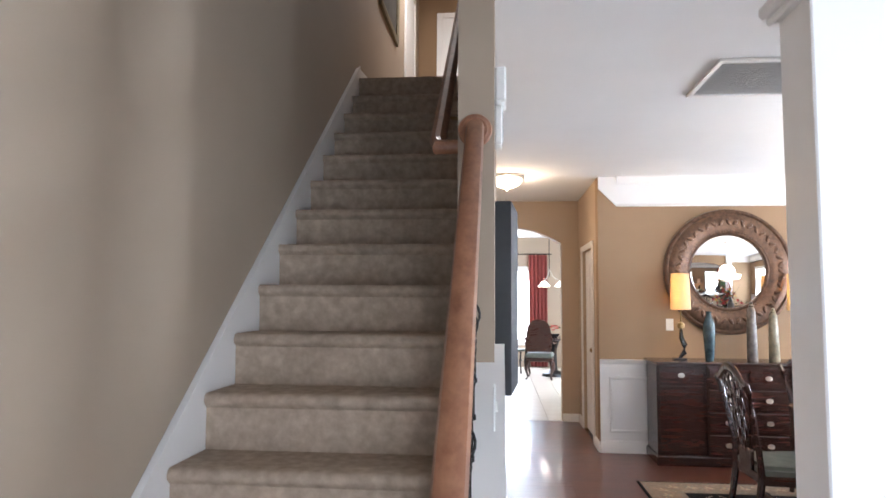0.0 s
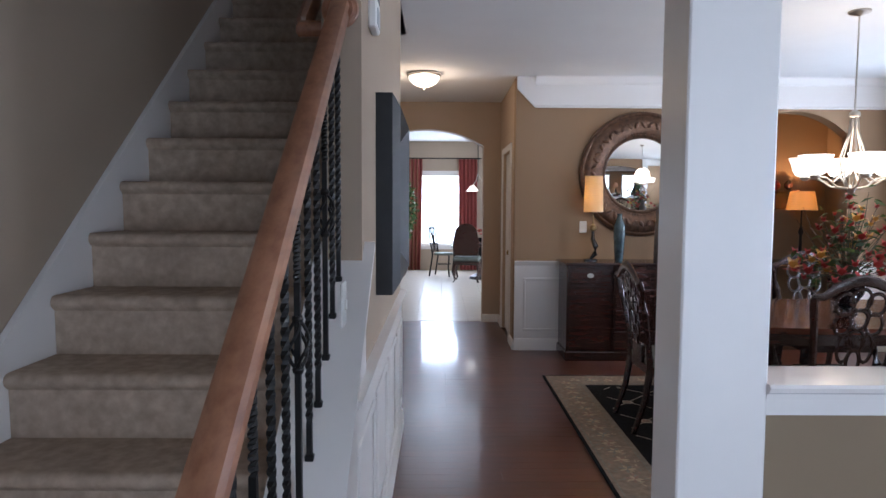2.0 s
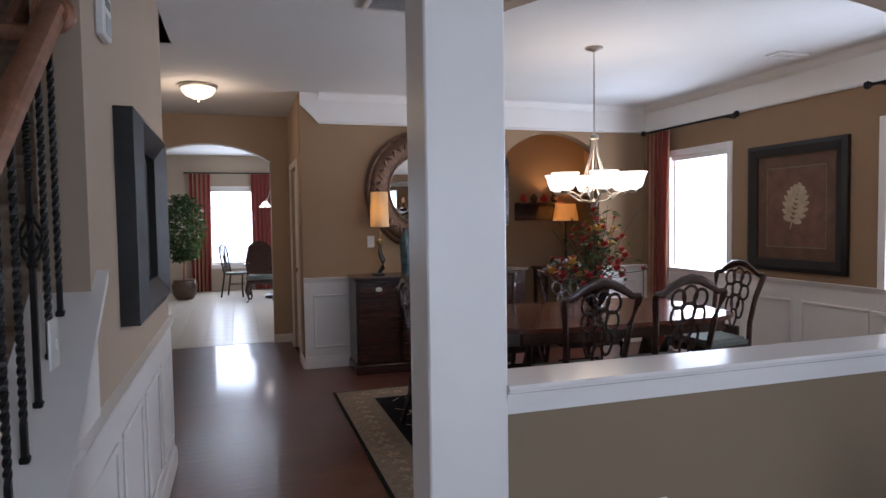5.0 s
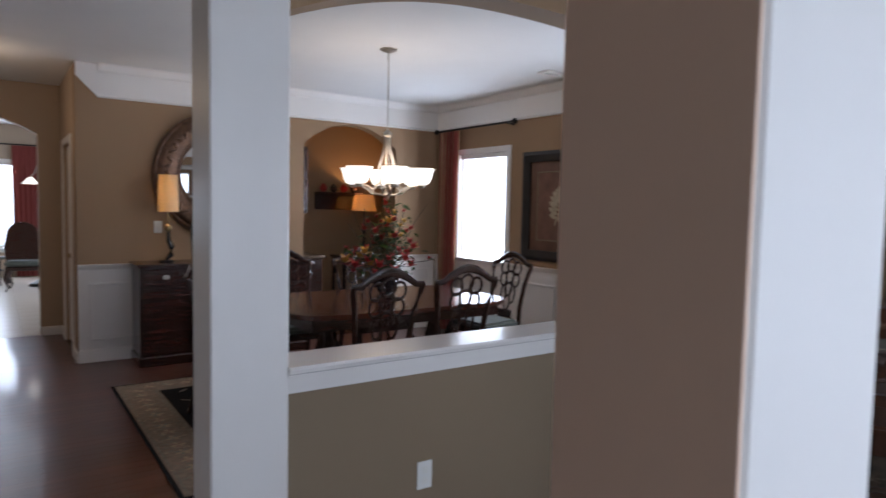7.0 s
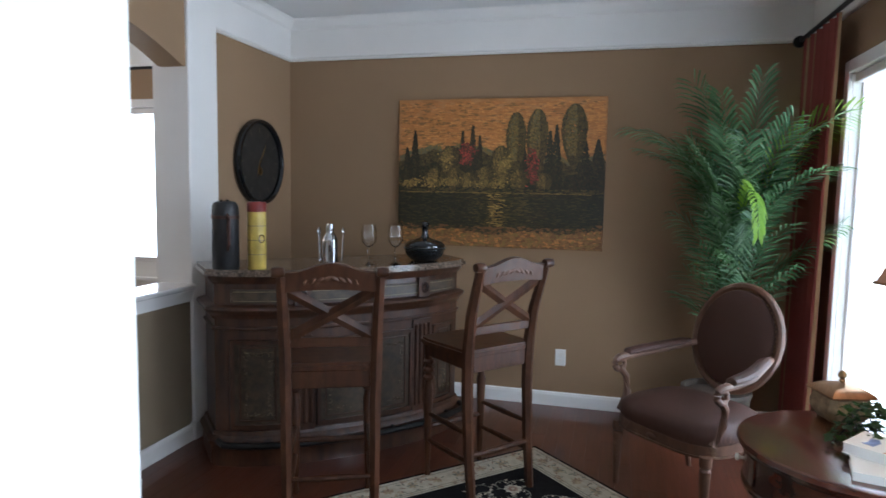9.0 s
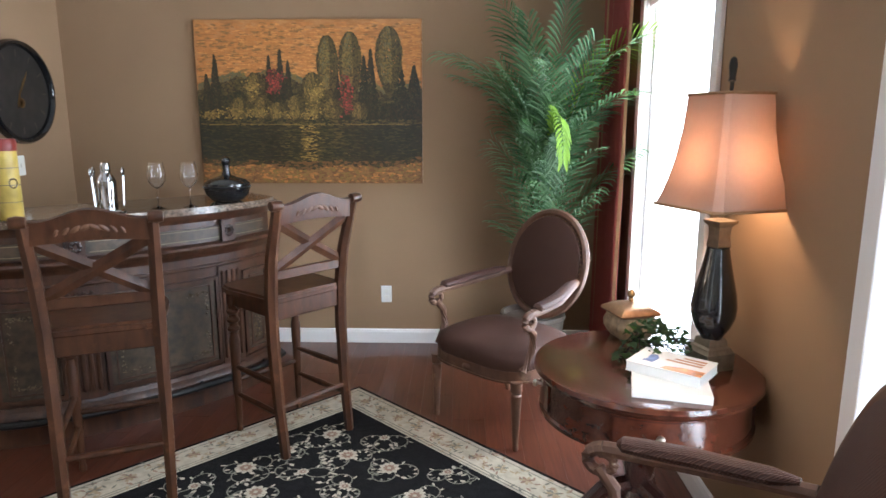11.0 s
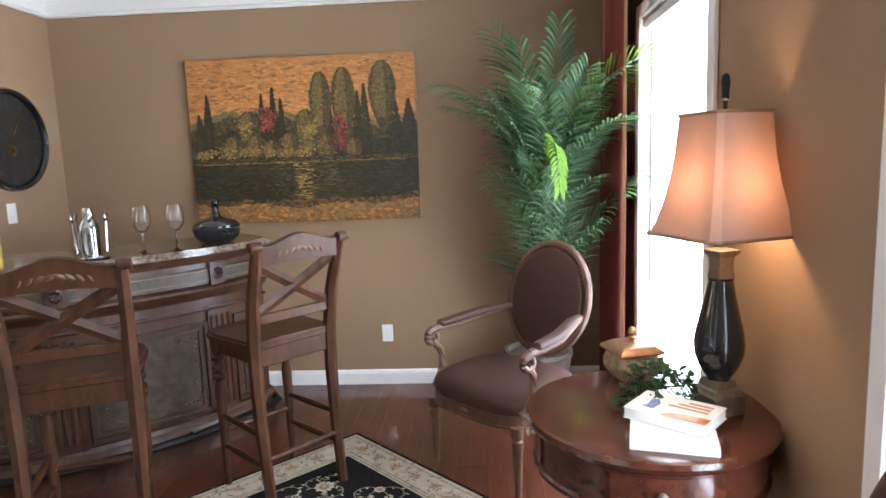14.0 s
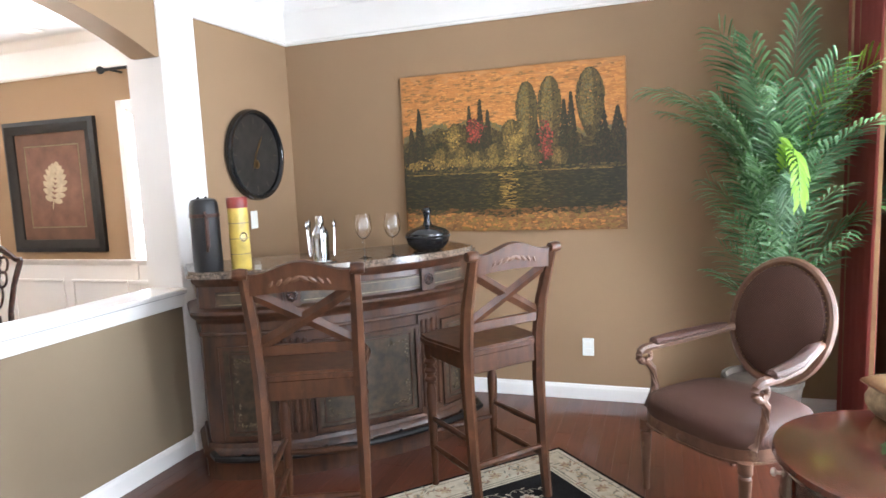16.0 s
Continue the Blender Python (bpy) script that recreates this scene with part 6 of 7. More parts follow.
def buffet_lamp(x):
    o = thing("buffet_lamp", "lit slim lamp with a dark base on the buffet", "table lamp", pose(x, 6.28, 0.932), "lamps on the buffet")
    part("base", Mesh().cbox(-0.06, 0.06, -0.045, 0.045, 0, 0.02, 0.006), M["black"], o)
    part("stem", Mesh().tube([(0, 0, 0.02), (0.045, 0, 0.07), (0.05, 0, 0.14), (0.02, 0, 0.21), (0.02, 0, 0.29)], [0.012, 0.026, 0.028, 0.022, 0.012], 12), M["black"], o, "curved dark horn-shaped stem")
    part("ball", Mesh().lathe([(0.008, 0.285), (0.03, 0.30), (0.036, 0.322), (0.03, 0.345), (0.008, 0.36), (0.006, 0.47)], 16, pose(0.02, 0, 0)), M["brass"], o, "brass ball")
    pr = [(0.094, 0.475), (0.084, 0.82)]
    me = Mesh()
    v = [(0.02 + r * math.cos(6.2832 * i / 28), r * math.sin(6.2832 * i / 28), z) for r, z in pr for i in range(28)] + [(0.02 + (r - 0.003) * math.cos(6.2832 * i / 28), (r - 0.003) * math.sin(6.2832 * i / 28), z) for r, z in pr[::-1] for i in range(28)]
    me.add(v, [(j * 28 + i, j * 28 + (i + 1) % 28, (j + 1) * 28 + (i + 1) % 28, (j + 1) * 28 + i) for j in range(3) for i in range(28)])
    part("shade", me, M["shade_pale"], o, "tall pale cylindrical shade")
    bulb("buffet_lamp_bulb", x + 0.02, 6.28, 0.932 + 0.64, 8, (1.0, 0.72, 0.40), 0.03)


buffet_lamp(1.725)
buffet_lamp(2.80)
M["vase_blue"] = surf("blue_glazed_vase", (0.045, 0.075, 0.085), 0.2, 0.6, 14, 0.1, 60, coat=0.5)
M["vase_grey"] = surf("mottled_vase", (0.13, 0.105, 0.085), 0.3, 0.6, 18, 0.15, 70, coat=0.3)
M["vase_cream"] = surf("cream_mottled_vase", (0.26, 0.22, 0.14), 0.3, 0.5, 18, 0.15, 70, coat=0.3)
for x, h, mt, lab in ((1.99, 0.46, "vase_blue", "slim blue glazed vase"), (2.378, 0.56, "vase_grey", "tall mottled grey vase with a stopper"), (2.575, 0.50, "vase_cream", "tall cream mottled vase with a stopper")):
    vs = thing("vase", lab + " on the buffet", "vase", pose(x, 6.24, 0.932), "vases on the buffet")
    if mt == "vase_blue":
        part("body", Mesh().lathe([(0.035, 0), (0.04, 0.01), (0.058, h * 0.62), (0.055, h * 0.74), (0.03, h * 0.88), (0.022, h * 0.95), (0.028, h), (0.02, h)], 22), M[mt], vs)
    else:
        part("body", Mesh().lathe([(0.045, 0), (0.048, 0.01), (0.044, h * 0.5), (0.036, h * 0.85), (0.022, h * 0.9)], 22), M[mt], vs)
        part("stopper", Mesh().lathe([(0.02, h * 0.9), (0.026, h * 0.92), (0.012, h * 0.95), (0.018, h * 0.975), (0.003, h)], 14), M[mt], vs)
wall_plate(pose(1.70, YB, 1.255, 90, 0, 0), "white light switch on the dining wall", "light switch", 0)

# dining table
dt = thing("dining_table", "long polished mahogany dining table", "dining table", pose(2.965, 4.335, 0))
oval_t = [(0.935 * math.copysign(abs(math.cos(a)) ** 0.35, math.cos(a)), 0.60 * math.copysign(abs(math.sin(a)) ** 0.35, math.sin(a))) for a in [2 * math.pi * i / 56 for i in range(56)]]
part("tabletop", Mesh().prism(oval_t, 0.735, 0.760).prism([(x * 0.985, y * 0.98) for x, y in oval_t], 0.722, 0.735), M["tabletop"], dt, "polished reddish mahogany top")
part("apron", Mesh().cbox(-0.80, 0.80, -0.47, -0.45, 0.63, 0.722).cbox(-0.80, 0.80, 0.45, 0.47, 0.63, 0.722).cbox(-0.82, -0.80, -0.47, 0.47, 0.63, 0.722).cbox(0.80, 0.82, -0.47, 0.47, 0.63, 0.722), M["mahogany"], dt)
for x in (-0.5, 0.5):
    pd = part("pedestal", Mesh().lathe([(0.07, 0.16), (0.09, 0.20), (0.05, 0.26), (0.085, 0.38), (0.05, 0.52), (0.06, 0.60), (0.14, 0.64)], 18, pose(x, 0, 0)), M["mahogany_dark"], dt)
    for a in (45, 135, 225, 315):
        part("foot", Mesh().tube([(0.04, 0, 0.22), (0.16, 0, 0.18), (0.28, 0, 0.07), (0.36, 0, 0.03)], [0.04, 0.035, 0.027, 0.03], 8, pose(x, 0, 0, 0, 0, a)), M["mahogany_dark"], pd)


# carved dining chair
M["seatcloth"] = surf("sage_seat_cloth", (0.105, 0.115, 0.095), 0.8, 0.2, 12, 0.5, 300)


def dining_chair(m):
    c = thing("dining_chair", "dark carved dining chair with a pierced back and sage seat", "dining chair", m, "chairs round the dining table")
    w = M["mahogany_dark"]
    part("seat", Mesh().prism([(-0.22, -0.20), (0.22, -0.20), (0.27, 0.22), (0.2, 0.245), (-0.2, 0.245), (-0.27, 0.22)], 0.44, 0.47).prism([(-0.19, -0.18), (0.19, -0.18), (0.24, 0.2), (0.18, 0.22), (-0.18, 0.22), (-0.24, 0.2)], 0.47, 0.492), M["seatcloth"], c, "padded sage green seat")
    part("seat_frame", Mesh().prism([(-0.23, -0.21), (0.23, -0.21), (0.28, 0.23), (0.21, 0.255), (-0.21, 0.255), (-0.28, 0.23)], 0.385, 0.44), w, c)
    for s in (-1, 1):
        part("front_leg", Mesh().tube([(s * 0.255, 0.225, 0.40), (s * 0.275, 0.25, 0.31), (s * 0.25, 0.23, 0.14), (s * 0.245, 0.225, 0.05), (s * 0.255, 0.245, 0.015)], [0.032, 0.034, 0.02, 0.017, 0.03], 10), w, c)
        part("back_leg", Mesh().tube([(s * 0.21, -0.30, 0.0), (s * 0.21, -0.23, 0.22), (s * 0.21, -0.20, 0.42)], [0.018, 0.022, 0.025], 8), w, c)
        part("stile", Mesh().tube([(s * 0.21, -0.20, 0.42), (s * 0.205, -0.215, 0.6), (s * 0.225, -0.25, 0.8), (s * 0.255, -0.285, 0.94), (s * 0.262, -0.30, 0.985)], [0.022, 0.02, 0.02, 0.021, 0.02], 8), w, c)
    crest = [(-0.27, -0.30, 0.985), (-0.21, -0.298, 0.985), (-0.14, -0.30, 1.03), (-0.07, -0.305, 1.062), (0, -0.307, 1.075), (0.07, -0.305, 1.062), (0.14, -0.30, 1.03), (0.21, -0.298, 0.985), (0.27, -0.30, 0.985)]
    part("crest_rail", Mesh().tube(crest, [0.018, 0.022, 0.026, 0.03, 0.032, 0.03, 0.026, 0.022, 0.018], 8, None, 0.6, up=(0, 1, 0)), w, c, "carved serpentine crest rail")
    yb = lambda z: -0.205 - (z - 0.45) * 0.165

    def loop(cx, cz, rx, rz, r=0.0105):
        return Mesh().tube([(cx + rx * math.cos(6.2832 * i / 16), yb(cz + rz * math.sin(6.2832 * i / 16)), cz + rz * math.sin(6.2832 * i / 16)) for i in range(17)], r, 6, None, 0.8, False, up=(0, 1, 0.01))
    for cx, cz, rx, rz in ((0, 0.97, 0.055, 0.06), (-0.085, 0.945, 0.05, 0.06), (0.085, 0.945, 0.05, 0.06), (0, 0.86, 0.05, 0.055), (-0.085, 0.835, 0.045, 0.06), (0.085, 0.835, 0.045, 0.06), (0, 0.745, 0.045, 0.06), (-0.06, 0.70, 0.035, 0.08), (0.06, 0.70, 0.035, 0.08), (0, 0.62, 0.035, 0.07)):
        part("splat_loop", loop(cx, cz, rx, rz), w, c)
    part("splat_foot", Mesh().cbox(-0.09, 0.09, -0.225, -0.195, 0.44, 0.56, 0.006), w, c)
    part("stretcher", Mesh().cbox(-0.2, 0.2, -0.012, 0.012, 0.2, 0.23, 0.004, Matrix.Translation((0, -0.02, 0))), w, c)
    return c


dc = dining_chair(pose(2.50, 3.74, 0))
for x, y, a in ((3.14, 3.74, 0), (2.50, 5.02, 180), (3.25, 5.02, 180), (4.10, 4.40, 90), (1.80, 4.30, -90)):
    copy_thing(dc, pose(x, y, 0, 0, 0, a))

# flower arrangement
fa = thing("flower_arrangement", "tall red and yellow silk flower arrangement on the dining table", "flowers", pose(2.985, 4.335, 0.76))
part("vase", Mesh().lathe([(0.07, 0), (0.075, 0.01), (0.05, 0.04), (0.10, 0.12), (0.115, 0.17), (0.09, 0.22), (0.095, 0.23)], 22), M["black"], fa)
rf = random.Random(21)
M["flower_red"] = leaf_mat("red_petal", (0.15, 0.010, 0.010), (0.42, 0.035, 0.03), (0.45, 0.04, 0.03))
M["flower_gold"] = leaf_mat("gold_petal", (0.36, 0.14, 0.02), (0.60, 0.36, 0.06), (0.6, 0.3, 0.05))
M["flower_leaf"] = leaf_mat("flower_leaf", (0.010, 0.018, 0.007), (0.04, 0.058, 0.022), (0.05, 0.09, 0.015))
stems, greens = Mesh(), Mesh()
heads = []
for k in range(66):
    a, lev = rf.uniform(0, 6.283), rf.random()
    reach = (0.37 - 0.24 * lev) * rf.uniform(0.3, 1.15)
    tip = Vector((reach * math.cos(a), reach * math.sin(a), 0.20 + 0.56 * lev * rf.uniform(0.7, 1.1)))
    stems.tube([(0, 0, 0.2), tuple(tip * 0.5 + Vector((0, 0, 0.13))), tuple(tip)], 0.0025, 5)
    heads.append((tip, lev))
    for q in range(4):
        p_ = tip * rf.uniform(0.45, 1.0) + Vector((0, 0, 0.2 * (1 - rf.random())))
        L = rf.uniform(0.05, 0.09)
        mm = Matrix.Translation(p_) @ Euler((rf.uniform(-1, 1), rf.uniform(-1, 1), rf.uniform(0, 6.28))).to_matrix().to_4x4()
        greens.add([(0, 0, 0), (L * 0.2, L * 0.4, 0.004), (0, L, -0.01), (-L * 0.2, L * 0.4, 0.004)], [(0, 1, 2, 3)], mm)
for k, (x, y, z) in enumerate(((0.40, 0.02, 0.76), (-0.33, 0.05, 0.62), (0.05, -0.1, 0.80), (-0.2, 0.2, 0.7))):
    stems.tube([(0, 0, 0.2), (x * 0.5, y * 0.5, z * 0.62), (x * 0.7, y, z * 0.80), (x, y, z)], [0.004, 0.004, 0.003, 0.0015], 5)
part("stem_bundle", stems, surf("brown_stem", (0.07, 0.05, 0.025), 0.7), fa, "", "stuff")
part("foliage", greens, M["flower_leaf"], fa, "dark green leaves", "stuff")
for k, (tip, lev) in enumerate(heads):
    me = Mesh()
    R = rf.uniform(0.036, 0.078) * (1.15 - 0.45 * lev)
    for q in range(12):
        mm = Matrix.Translation(tip) @ Euler((0, radians(-15 - 50 * (q % 3) / 2), 1.05 * q)).to_matrix().to_4x4()
        me.add([(0, 0, 0), (R * 0.5, R * 0.38, R * 0.1), (R, R * 0.2, 0), (R * 1.05, 0, -R * 0.05), (R, -R * 0.2, 0), (R * 0.5, -R * 0.38, R * 0.1)], [(0, 1, 2, 3, 4, 5)], mm)
    part("blossom", me, M["flower_gold"] if k % 3 == 0 else M["flower_red"], fa)

# chandelier
cl = thing("chandelier", "lit brushed nickel chandelier with white glass bowl shades", "chandelier", pose(2.985, 4.335, 0))
part("canopy", Mesh().lathe([(0.068, ZC - 0.002), (0.066, ZC - 0.014), (0.03, ZC - 0.026), (0.008, ZC - 0.035)], 24), M["nickel"], cl)
part("chain_rod", Mesh().tube([(0, 0, ZC - 0.03), (0, 0, 2.09)], 0.0055, 8), M["nickel"], cl)
part("hub", Mesh().lathe([(0.012, 2.10), (0.032, 2.085), (0.034, 2.06), (0.018, 2.05)], 16), M["nickel"], cl)
part("finial", Mesh().lathe([(0.004, 1.545), (0.018, 1.56), (0.03, 1.59), (0.02, 1.61)], 16), M["nickel"], cl)
M["bowl"] = glow("lit_white_glass", (1.0, 0.90, 0.74), 5.0)
for k in range(6):
    a = 60 * k + 12
    rm = pose(0, 0, 0, 0, 0, a)
    arm_ = part("arm", Mesh().tube([(0.02, 0, 2.06), (0.03, 0, 1.95), (0.075, 0, 1.80), (0.06, 0, 1.68), (0.03, 0, 1.60)], 0.006, 8, rm).tube([(0.02, 0, 1.585), (0.12, 0, 1.60), (0.20, 0, 1.655), (0.285, 0, 1.665)], 0.0065, 8, rm).tube([(0.05, 0, 1.70), (0.14, 0, 1.63), (0.23, 0, 1.66)], 0.005, 8, rm), M["nickel"], cl)
    part("shade", Mesh().lathe([(0.03, 1.672), (0.06, 1.685), (0.078, 1.72), (0.088, 1.765), (0.104, 1.80), (0.100, 1.80), (0.083, 1.765), (0.072, 1.722), (0.05, 1.69), (0.005, 1.682)], 24, rm @ pose(0.285, 0, 0)), M["bowl"], arm_, "white glass bowl shade, lit")
    part("holder", Mesh().lathe([(0.012, 1.645), (0.03, 1.655), (0.034, 1.671), (0.01, 1.672)], 14, rm @ pose(0.285, 0, 0)), M["nickel"], arm_)
bulb("chandelier_bulb", 2.985, 4.335, 1.86, 26, (1.0, 0.78, 0.55), 0.22)

rug("dining_rug", pose(2.92, 4.33, 0), 3.55, 2.35, 0.30, "black dining rug with a cream floral border under the table", 8, "lattice")

# serving passage
cb = thing("pantry_cabinet", "dark serving cabinet with a pale counter", "cabinet", pose(3.26, 7.25, 0))
part("body", Mesh().cbox(-0.25, 0.25, -0.55, 0.6, 0, 0.88), M["mahogany_dark"], cb)
part("counter", Mesh().cbox(-0.25, 0.28, -0.57, 0.62, 0.882, 0.92, 0.006), M["bartop"], cb)
uc = thing("upper_cabinet", "dark glazed wall cabinet over the counter", "cabinet", pose(3.16, 7.25, 1.40))
part("body", Mesh().cbox(-0.15, 0.15, -0.55, 0.6, 0, 0.75), M["mahogany_dark"], uc)
for y in (-0.26, 0.31):
    part("door", Mesh().cbox(0.152, 0.17, y - 0.27, y + 0.27, 0.02, 0.73, 0.005), M["mahogany"], uc)
sf = thing("wall_shelf", "dark scrolled wall shelf with small ornaments", "shelf", pose(4.27, 7.9, 1.44))
part("board", Mesh().cbox(-0.35, 0.30, -0.16, -0.002, 0.20, 0.235), M["mahogany_dark"], sf)
part("back_rail", Mesh().cbox(-0.35, 0.30, -0.03, -0.002, 0.0, 0.2), M["mahogany_dark"], sf)
for k in range(4):
    part("ornament", Mesh().lathe([(0.02, 0.235), (0.045, 0.26), (0.05, 0.30), (0.03, 0.33), (0.01, 0.35)], 14, pose(-0.25 + 0.15 * k, -0.08, 0)), M["mahogany"] if k % 2 else M["flower_red"], sf)
cs = thing("console_table", "dark console table in the serving passage", "console table", pose(4.50, 7.66, 0))
part("top", Mesh().cbox(-0.36, 0.36, -0.2, 0.2, 0.80, 0.83), M["mahogany_dark"], cs)
for x in (-0.32, 0.32):
    for y in (-0.16, 0.16):
        part("leg", Mesh().lathe(turned(0, 0.80, 0.025), 10, pose(x, y, 0)), M["mahogany_dark"], cs)
pl = thing("passage_lamp", "lit lamp with an amber shade in the passage", "table lamp", pose(4.53, 7.62, 0.83))
part("stem", Mesh().lathe([(0.07, 0), (0.07, 0.015), (0.02, 0.03), (0.015, 0.3), (0.03, 0.34), (0.01, 0.42), (0.008, 0.62)], 16), M["iron"], pl)
part("shade", Mesh().lathe([(0.17, 0.60), (0.13, 0.82), (0.127, 0.82), (0.167, 0.60)], 28), M["shade_pale"], pl, "amber drum shade")
bulb("passage_lamp_bulb", 4.53, 7.62, 0.83 + 0.72, 60, (1.0, 0.55, 0.22), 0.03)

# ---- stairs, hall, far room ----
rl = thing("stair_railing", "oak handrail on black iron balusters beside the stairs", "railing")
slope_ = RZ / RY
hz = lambda y: 2.065 + (y - 2.145) * slope_
RX = -0.066
hand = Mesh()
prof = [(-0.030, -0.022), (-0.022, -0.030), (0.022, -0.030), (0.030, -0.022), (0.026, -0.004), (0.032, 0.008), (0.026, 0.024), (0.012, 0.031), (-0.012, 0.031), (-0.026, 0.024), (-0.032, 0.008), (-0.026, -0.004)]
y0_, y1_ = 0.72, 2.17
n_ = len(prof)
v_list = [(RX + a, y_, hz(y_) + b_ * 1.25) for y_ in (y0_, y1_) for a, b_ in prof]
hand.add(v_list, [tuple(range(n_))[::-1], tuple(range(n_, 2 * n_))] + [(i, (i + 1) % n_, n_ + (i + 1) % n_, n_ + i) for i in range(n_)])
part("handrail", hand, M["oak"], rl, "honey oak handrail")
part("rosette", Mesh().lathe([(0.056, 0), (0.060, 0.006), (0.056, 0.014), (0.047, 0.018), (0.042, 0.024), (0.003, 0.026)], 28, pose(RX, 2.18, hz(2.16), 90, 0, 0)), M["oak"], rl, "round oak wall rosette")
part("volute", Mesh().lathe([(0.055, -0.035), (0.066, -0.025), (0.07, 0.0), (0.062, 0.03), (0.03, 0.04), (0.003, 0.042)], 24, pose(RX, 0.70, hz(0.72))), M["oak"], rl)
part("newel_post", Mesh().lathe([(0.045, 0), (0.047, 0.12), (0.036, 0.15), (0.026, 0.25), (0.034, 0.5), (0.024, 0.75), (0.034, 0.80), (0.034, hz(0.72) - 0.03)], 18, pose(RX, 0.70, 0)), M["oak"], rl)


def twisted(x, y, z0, z1, a0, a1):
    """A square iron bar, twisted between a0 and a1 of its height."""
    me, h, n = Mesh(), 0.0072, 80
    v, f = [], []
    for i in range(n + 1):
        s = i / n
        ang = 0 if s < a0 else (min(s, a1) - a0) / (a1 - a0) * 6.2832 * 6
        for k in range(4):
            q = ang + math.pi / 4 + k * math.pi / 2
            v.append((x + h * 1.35 * math.cos(q), y + h * 1.35 * math.sin(q), z0 + (z1 - z0) * s))
    for i in range(n):
        for k in range(4):
            f.append((i * 4 + k, i * 4 + (k + 1) % 4, (i + 1) * 4 + (k + 1) % 4, (i + 1) * 4 + k))
    return me.add(v, f + [(3, 2, 1, 0), (n * 4, n * 4 + 1, n * 4 + 2, n * 4 + 3)])


cap_z = lambda y: RZ + 0.085 + (y - NX) * slope_
nb = 0
yy = 1.05
while yy < 2.14:
    z0, z1 = cap_z(yy), hz(yy) - 0.03
    bl = part("baluster", twisted(RX, yy, z0, z1, 0.12, 0.88) if nb % 3 != 1 else twisted(RX, yy, z0, z1, 0.7, 0.9), M["iron"], rl, "twisted black iron baluster" if nb % 3 != 1 else "black iron baluster with a basket")
    part("shoe", Mesh().cbox(RX - 0.011, RX + 0.011, yy - 0.011, yy + 0.011, z0 - 0.005, z0 + 0.012, 0.003), M["iron"], bl)
    if nb % 3 == 1:
        bk_ = Mesh()
        zc_ = z0 + (z1 - z0) * 0.52
        for k in range(4):
            pts = []
            for i in range(9):
                s = i / 8
                q = k * 1.5708 + s * 2.2
                r = 0.006 + 0.022 * math.sin(math.pi * s)
                pts.append((RX + r * math.cos(q), yy + r * math.sin(q), zc_ - 0.055 + 0.11 * s))
            bk_.tube(pts, 0.0042, 6)
        for dz in (-0.058, 0.058):
            bk_.lathe([(0.011, -0.008), (0.014, 0), (0.011, 0.008)], 10, pose(RX, yy, zc_ + dz))
        part("basket", bk_, M["iron"], bl)
    yy += 0.118
    nb += 1

wr = thing("wall_handrail", "oak handrail fixed to the wall of the upper stairs", "handrail")
part("rail", Mesh().tube([(-0.127, 2.26, hz(2.26) - 0.12), (-0.205, 2.26, hz(2.26) - 0.12), (-0.210, 2.32, hz(2.30) - 0.12), (-0.210, 4.5, hz(4.5) - 0.12)], [0.026, 0.028, 0.031, 0.031], 10), M["oak"], wr)
for y in (2.6, 3.6):
    part("bracket", Mesh().tube([(-0.13, y, hz(y) - 0.20), (-0.20, y, hz(y) - 0.19), (-0.210, y, hz(y) - 0.14)], 0.008, 8), M["brass"], wr)

# hall picture
hp = thing("framed_picture", "black-framed dark picture on the hall wall", "picture", pose(0.0, 3.06, 1.50, 90, 0, 90))
part("frame", frame_mesh(0.85, 0.80, 0.13, 0.02, 0.095), M["blackframe"], hp, "deep black frame")
part("print", Mesh().box(-0.31, 0.31, -0.27, 0.27, 0.004, 0.018), M["canvas_dark"], hp, "dark still-life print")
kp = thing("alarm_keypad", "white alarm keypad on the hall wall", "keypad", pose(0.0, 2.44, 2.155, 90, 0, 90))
part("case", Mesh().cbox(-0.06, 0.06, -0.075, 0.075, 0, 0.03, 0.006), M["plate"], kp)
part("button_pad", Mesh().cbox(-0.04, 0.04, -0.06, 0.0, 0.0302, 0.033, 0.002), surf("grey_buttons", (0.4, 0.42, 0.43), 0.5), kp)
part("display", Mesh().cbox(-0.04, 0.04, 0.025, 0.055, 0.0302, 0.032, 0.001), surf("grey_display", (0.12, 0.14, 0.13), 0.2), kp)
th = thing("thermostat", "white door chime box on the hall wall", "door chime", pose(0.0, 2.45, 2.315, 90, 0, 90))
part("case", Mesh().cbox(-0.07, 0.07, -0.07, 0.07, 0, 0.045, 0.008), M["plate"], th)
wall_plate(pose(0.0, 1.75, 1.20, 90, 0, 90), "white light switch at the foot of the stairs", "light switch", 0)

# hall door
hd = thing("door_1", "closed white panelled hall door with a brass knob", "door")
hd["kind"] = "structure"
lf_ = part("leaf", Mesh().cbox(1.045, 1.08, 6.905, 7.695, 0.01, 2.055, 0.004), M["white"], hd)
for z0, z1 in ((0.2, 0.95), (1.08, 1.9)):
    for y0, y1 in ((7.0, 7.26), (7.34, 7.60)):
        part("door_panel", Mesh().cbox(1.038, 1.046, y0, y1, z0, z1, 0.006), M["white"], lf_)
part("knob", Mesh().lathe([(0.026, 0), (0.012, 0.01), (0.012, 0.03), (0.027, 0.045), (0.02, 0.06), (0.003, 0.063)], 16, pose(1.044, 6.97, 0.96, 0, -90, 0)), M["brass"], lf_)
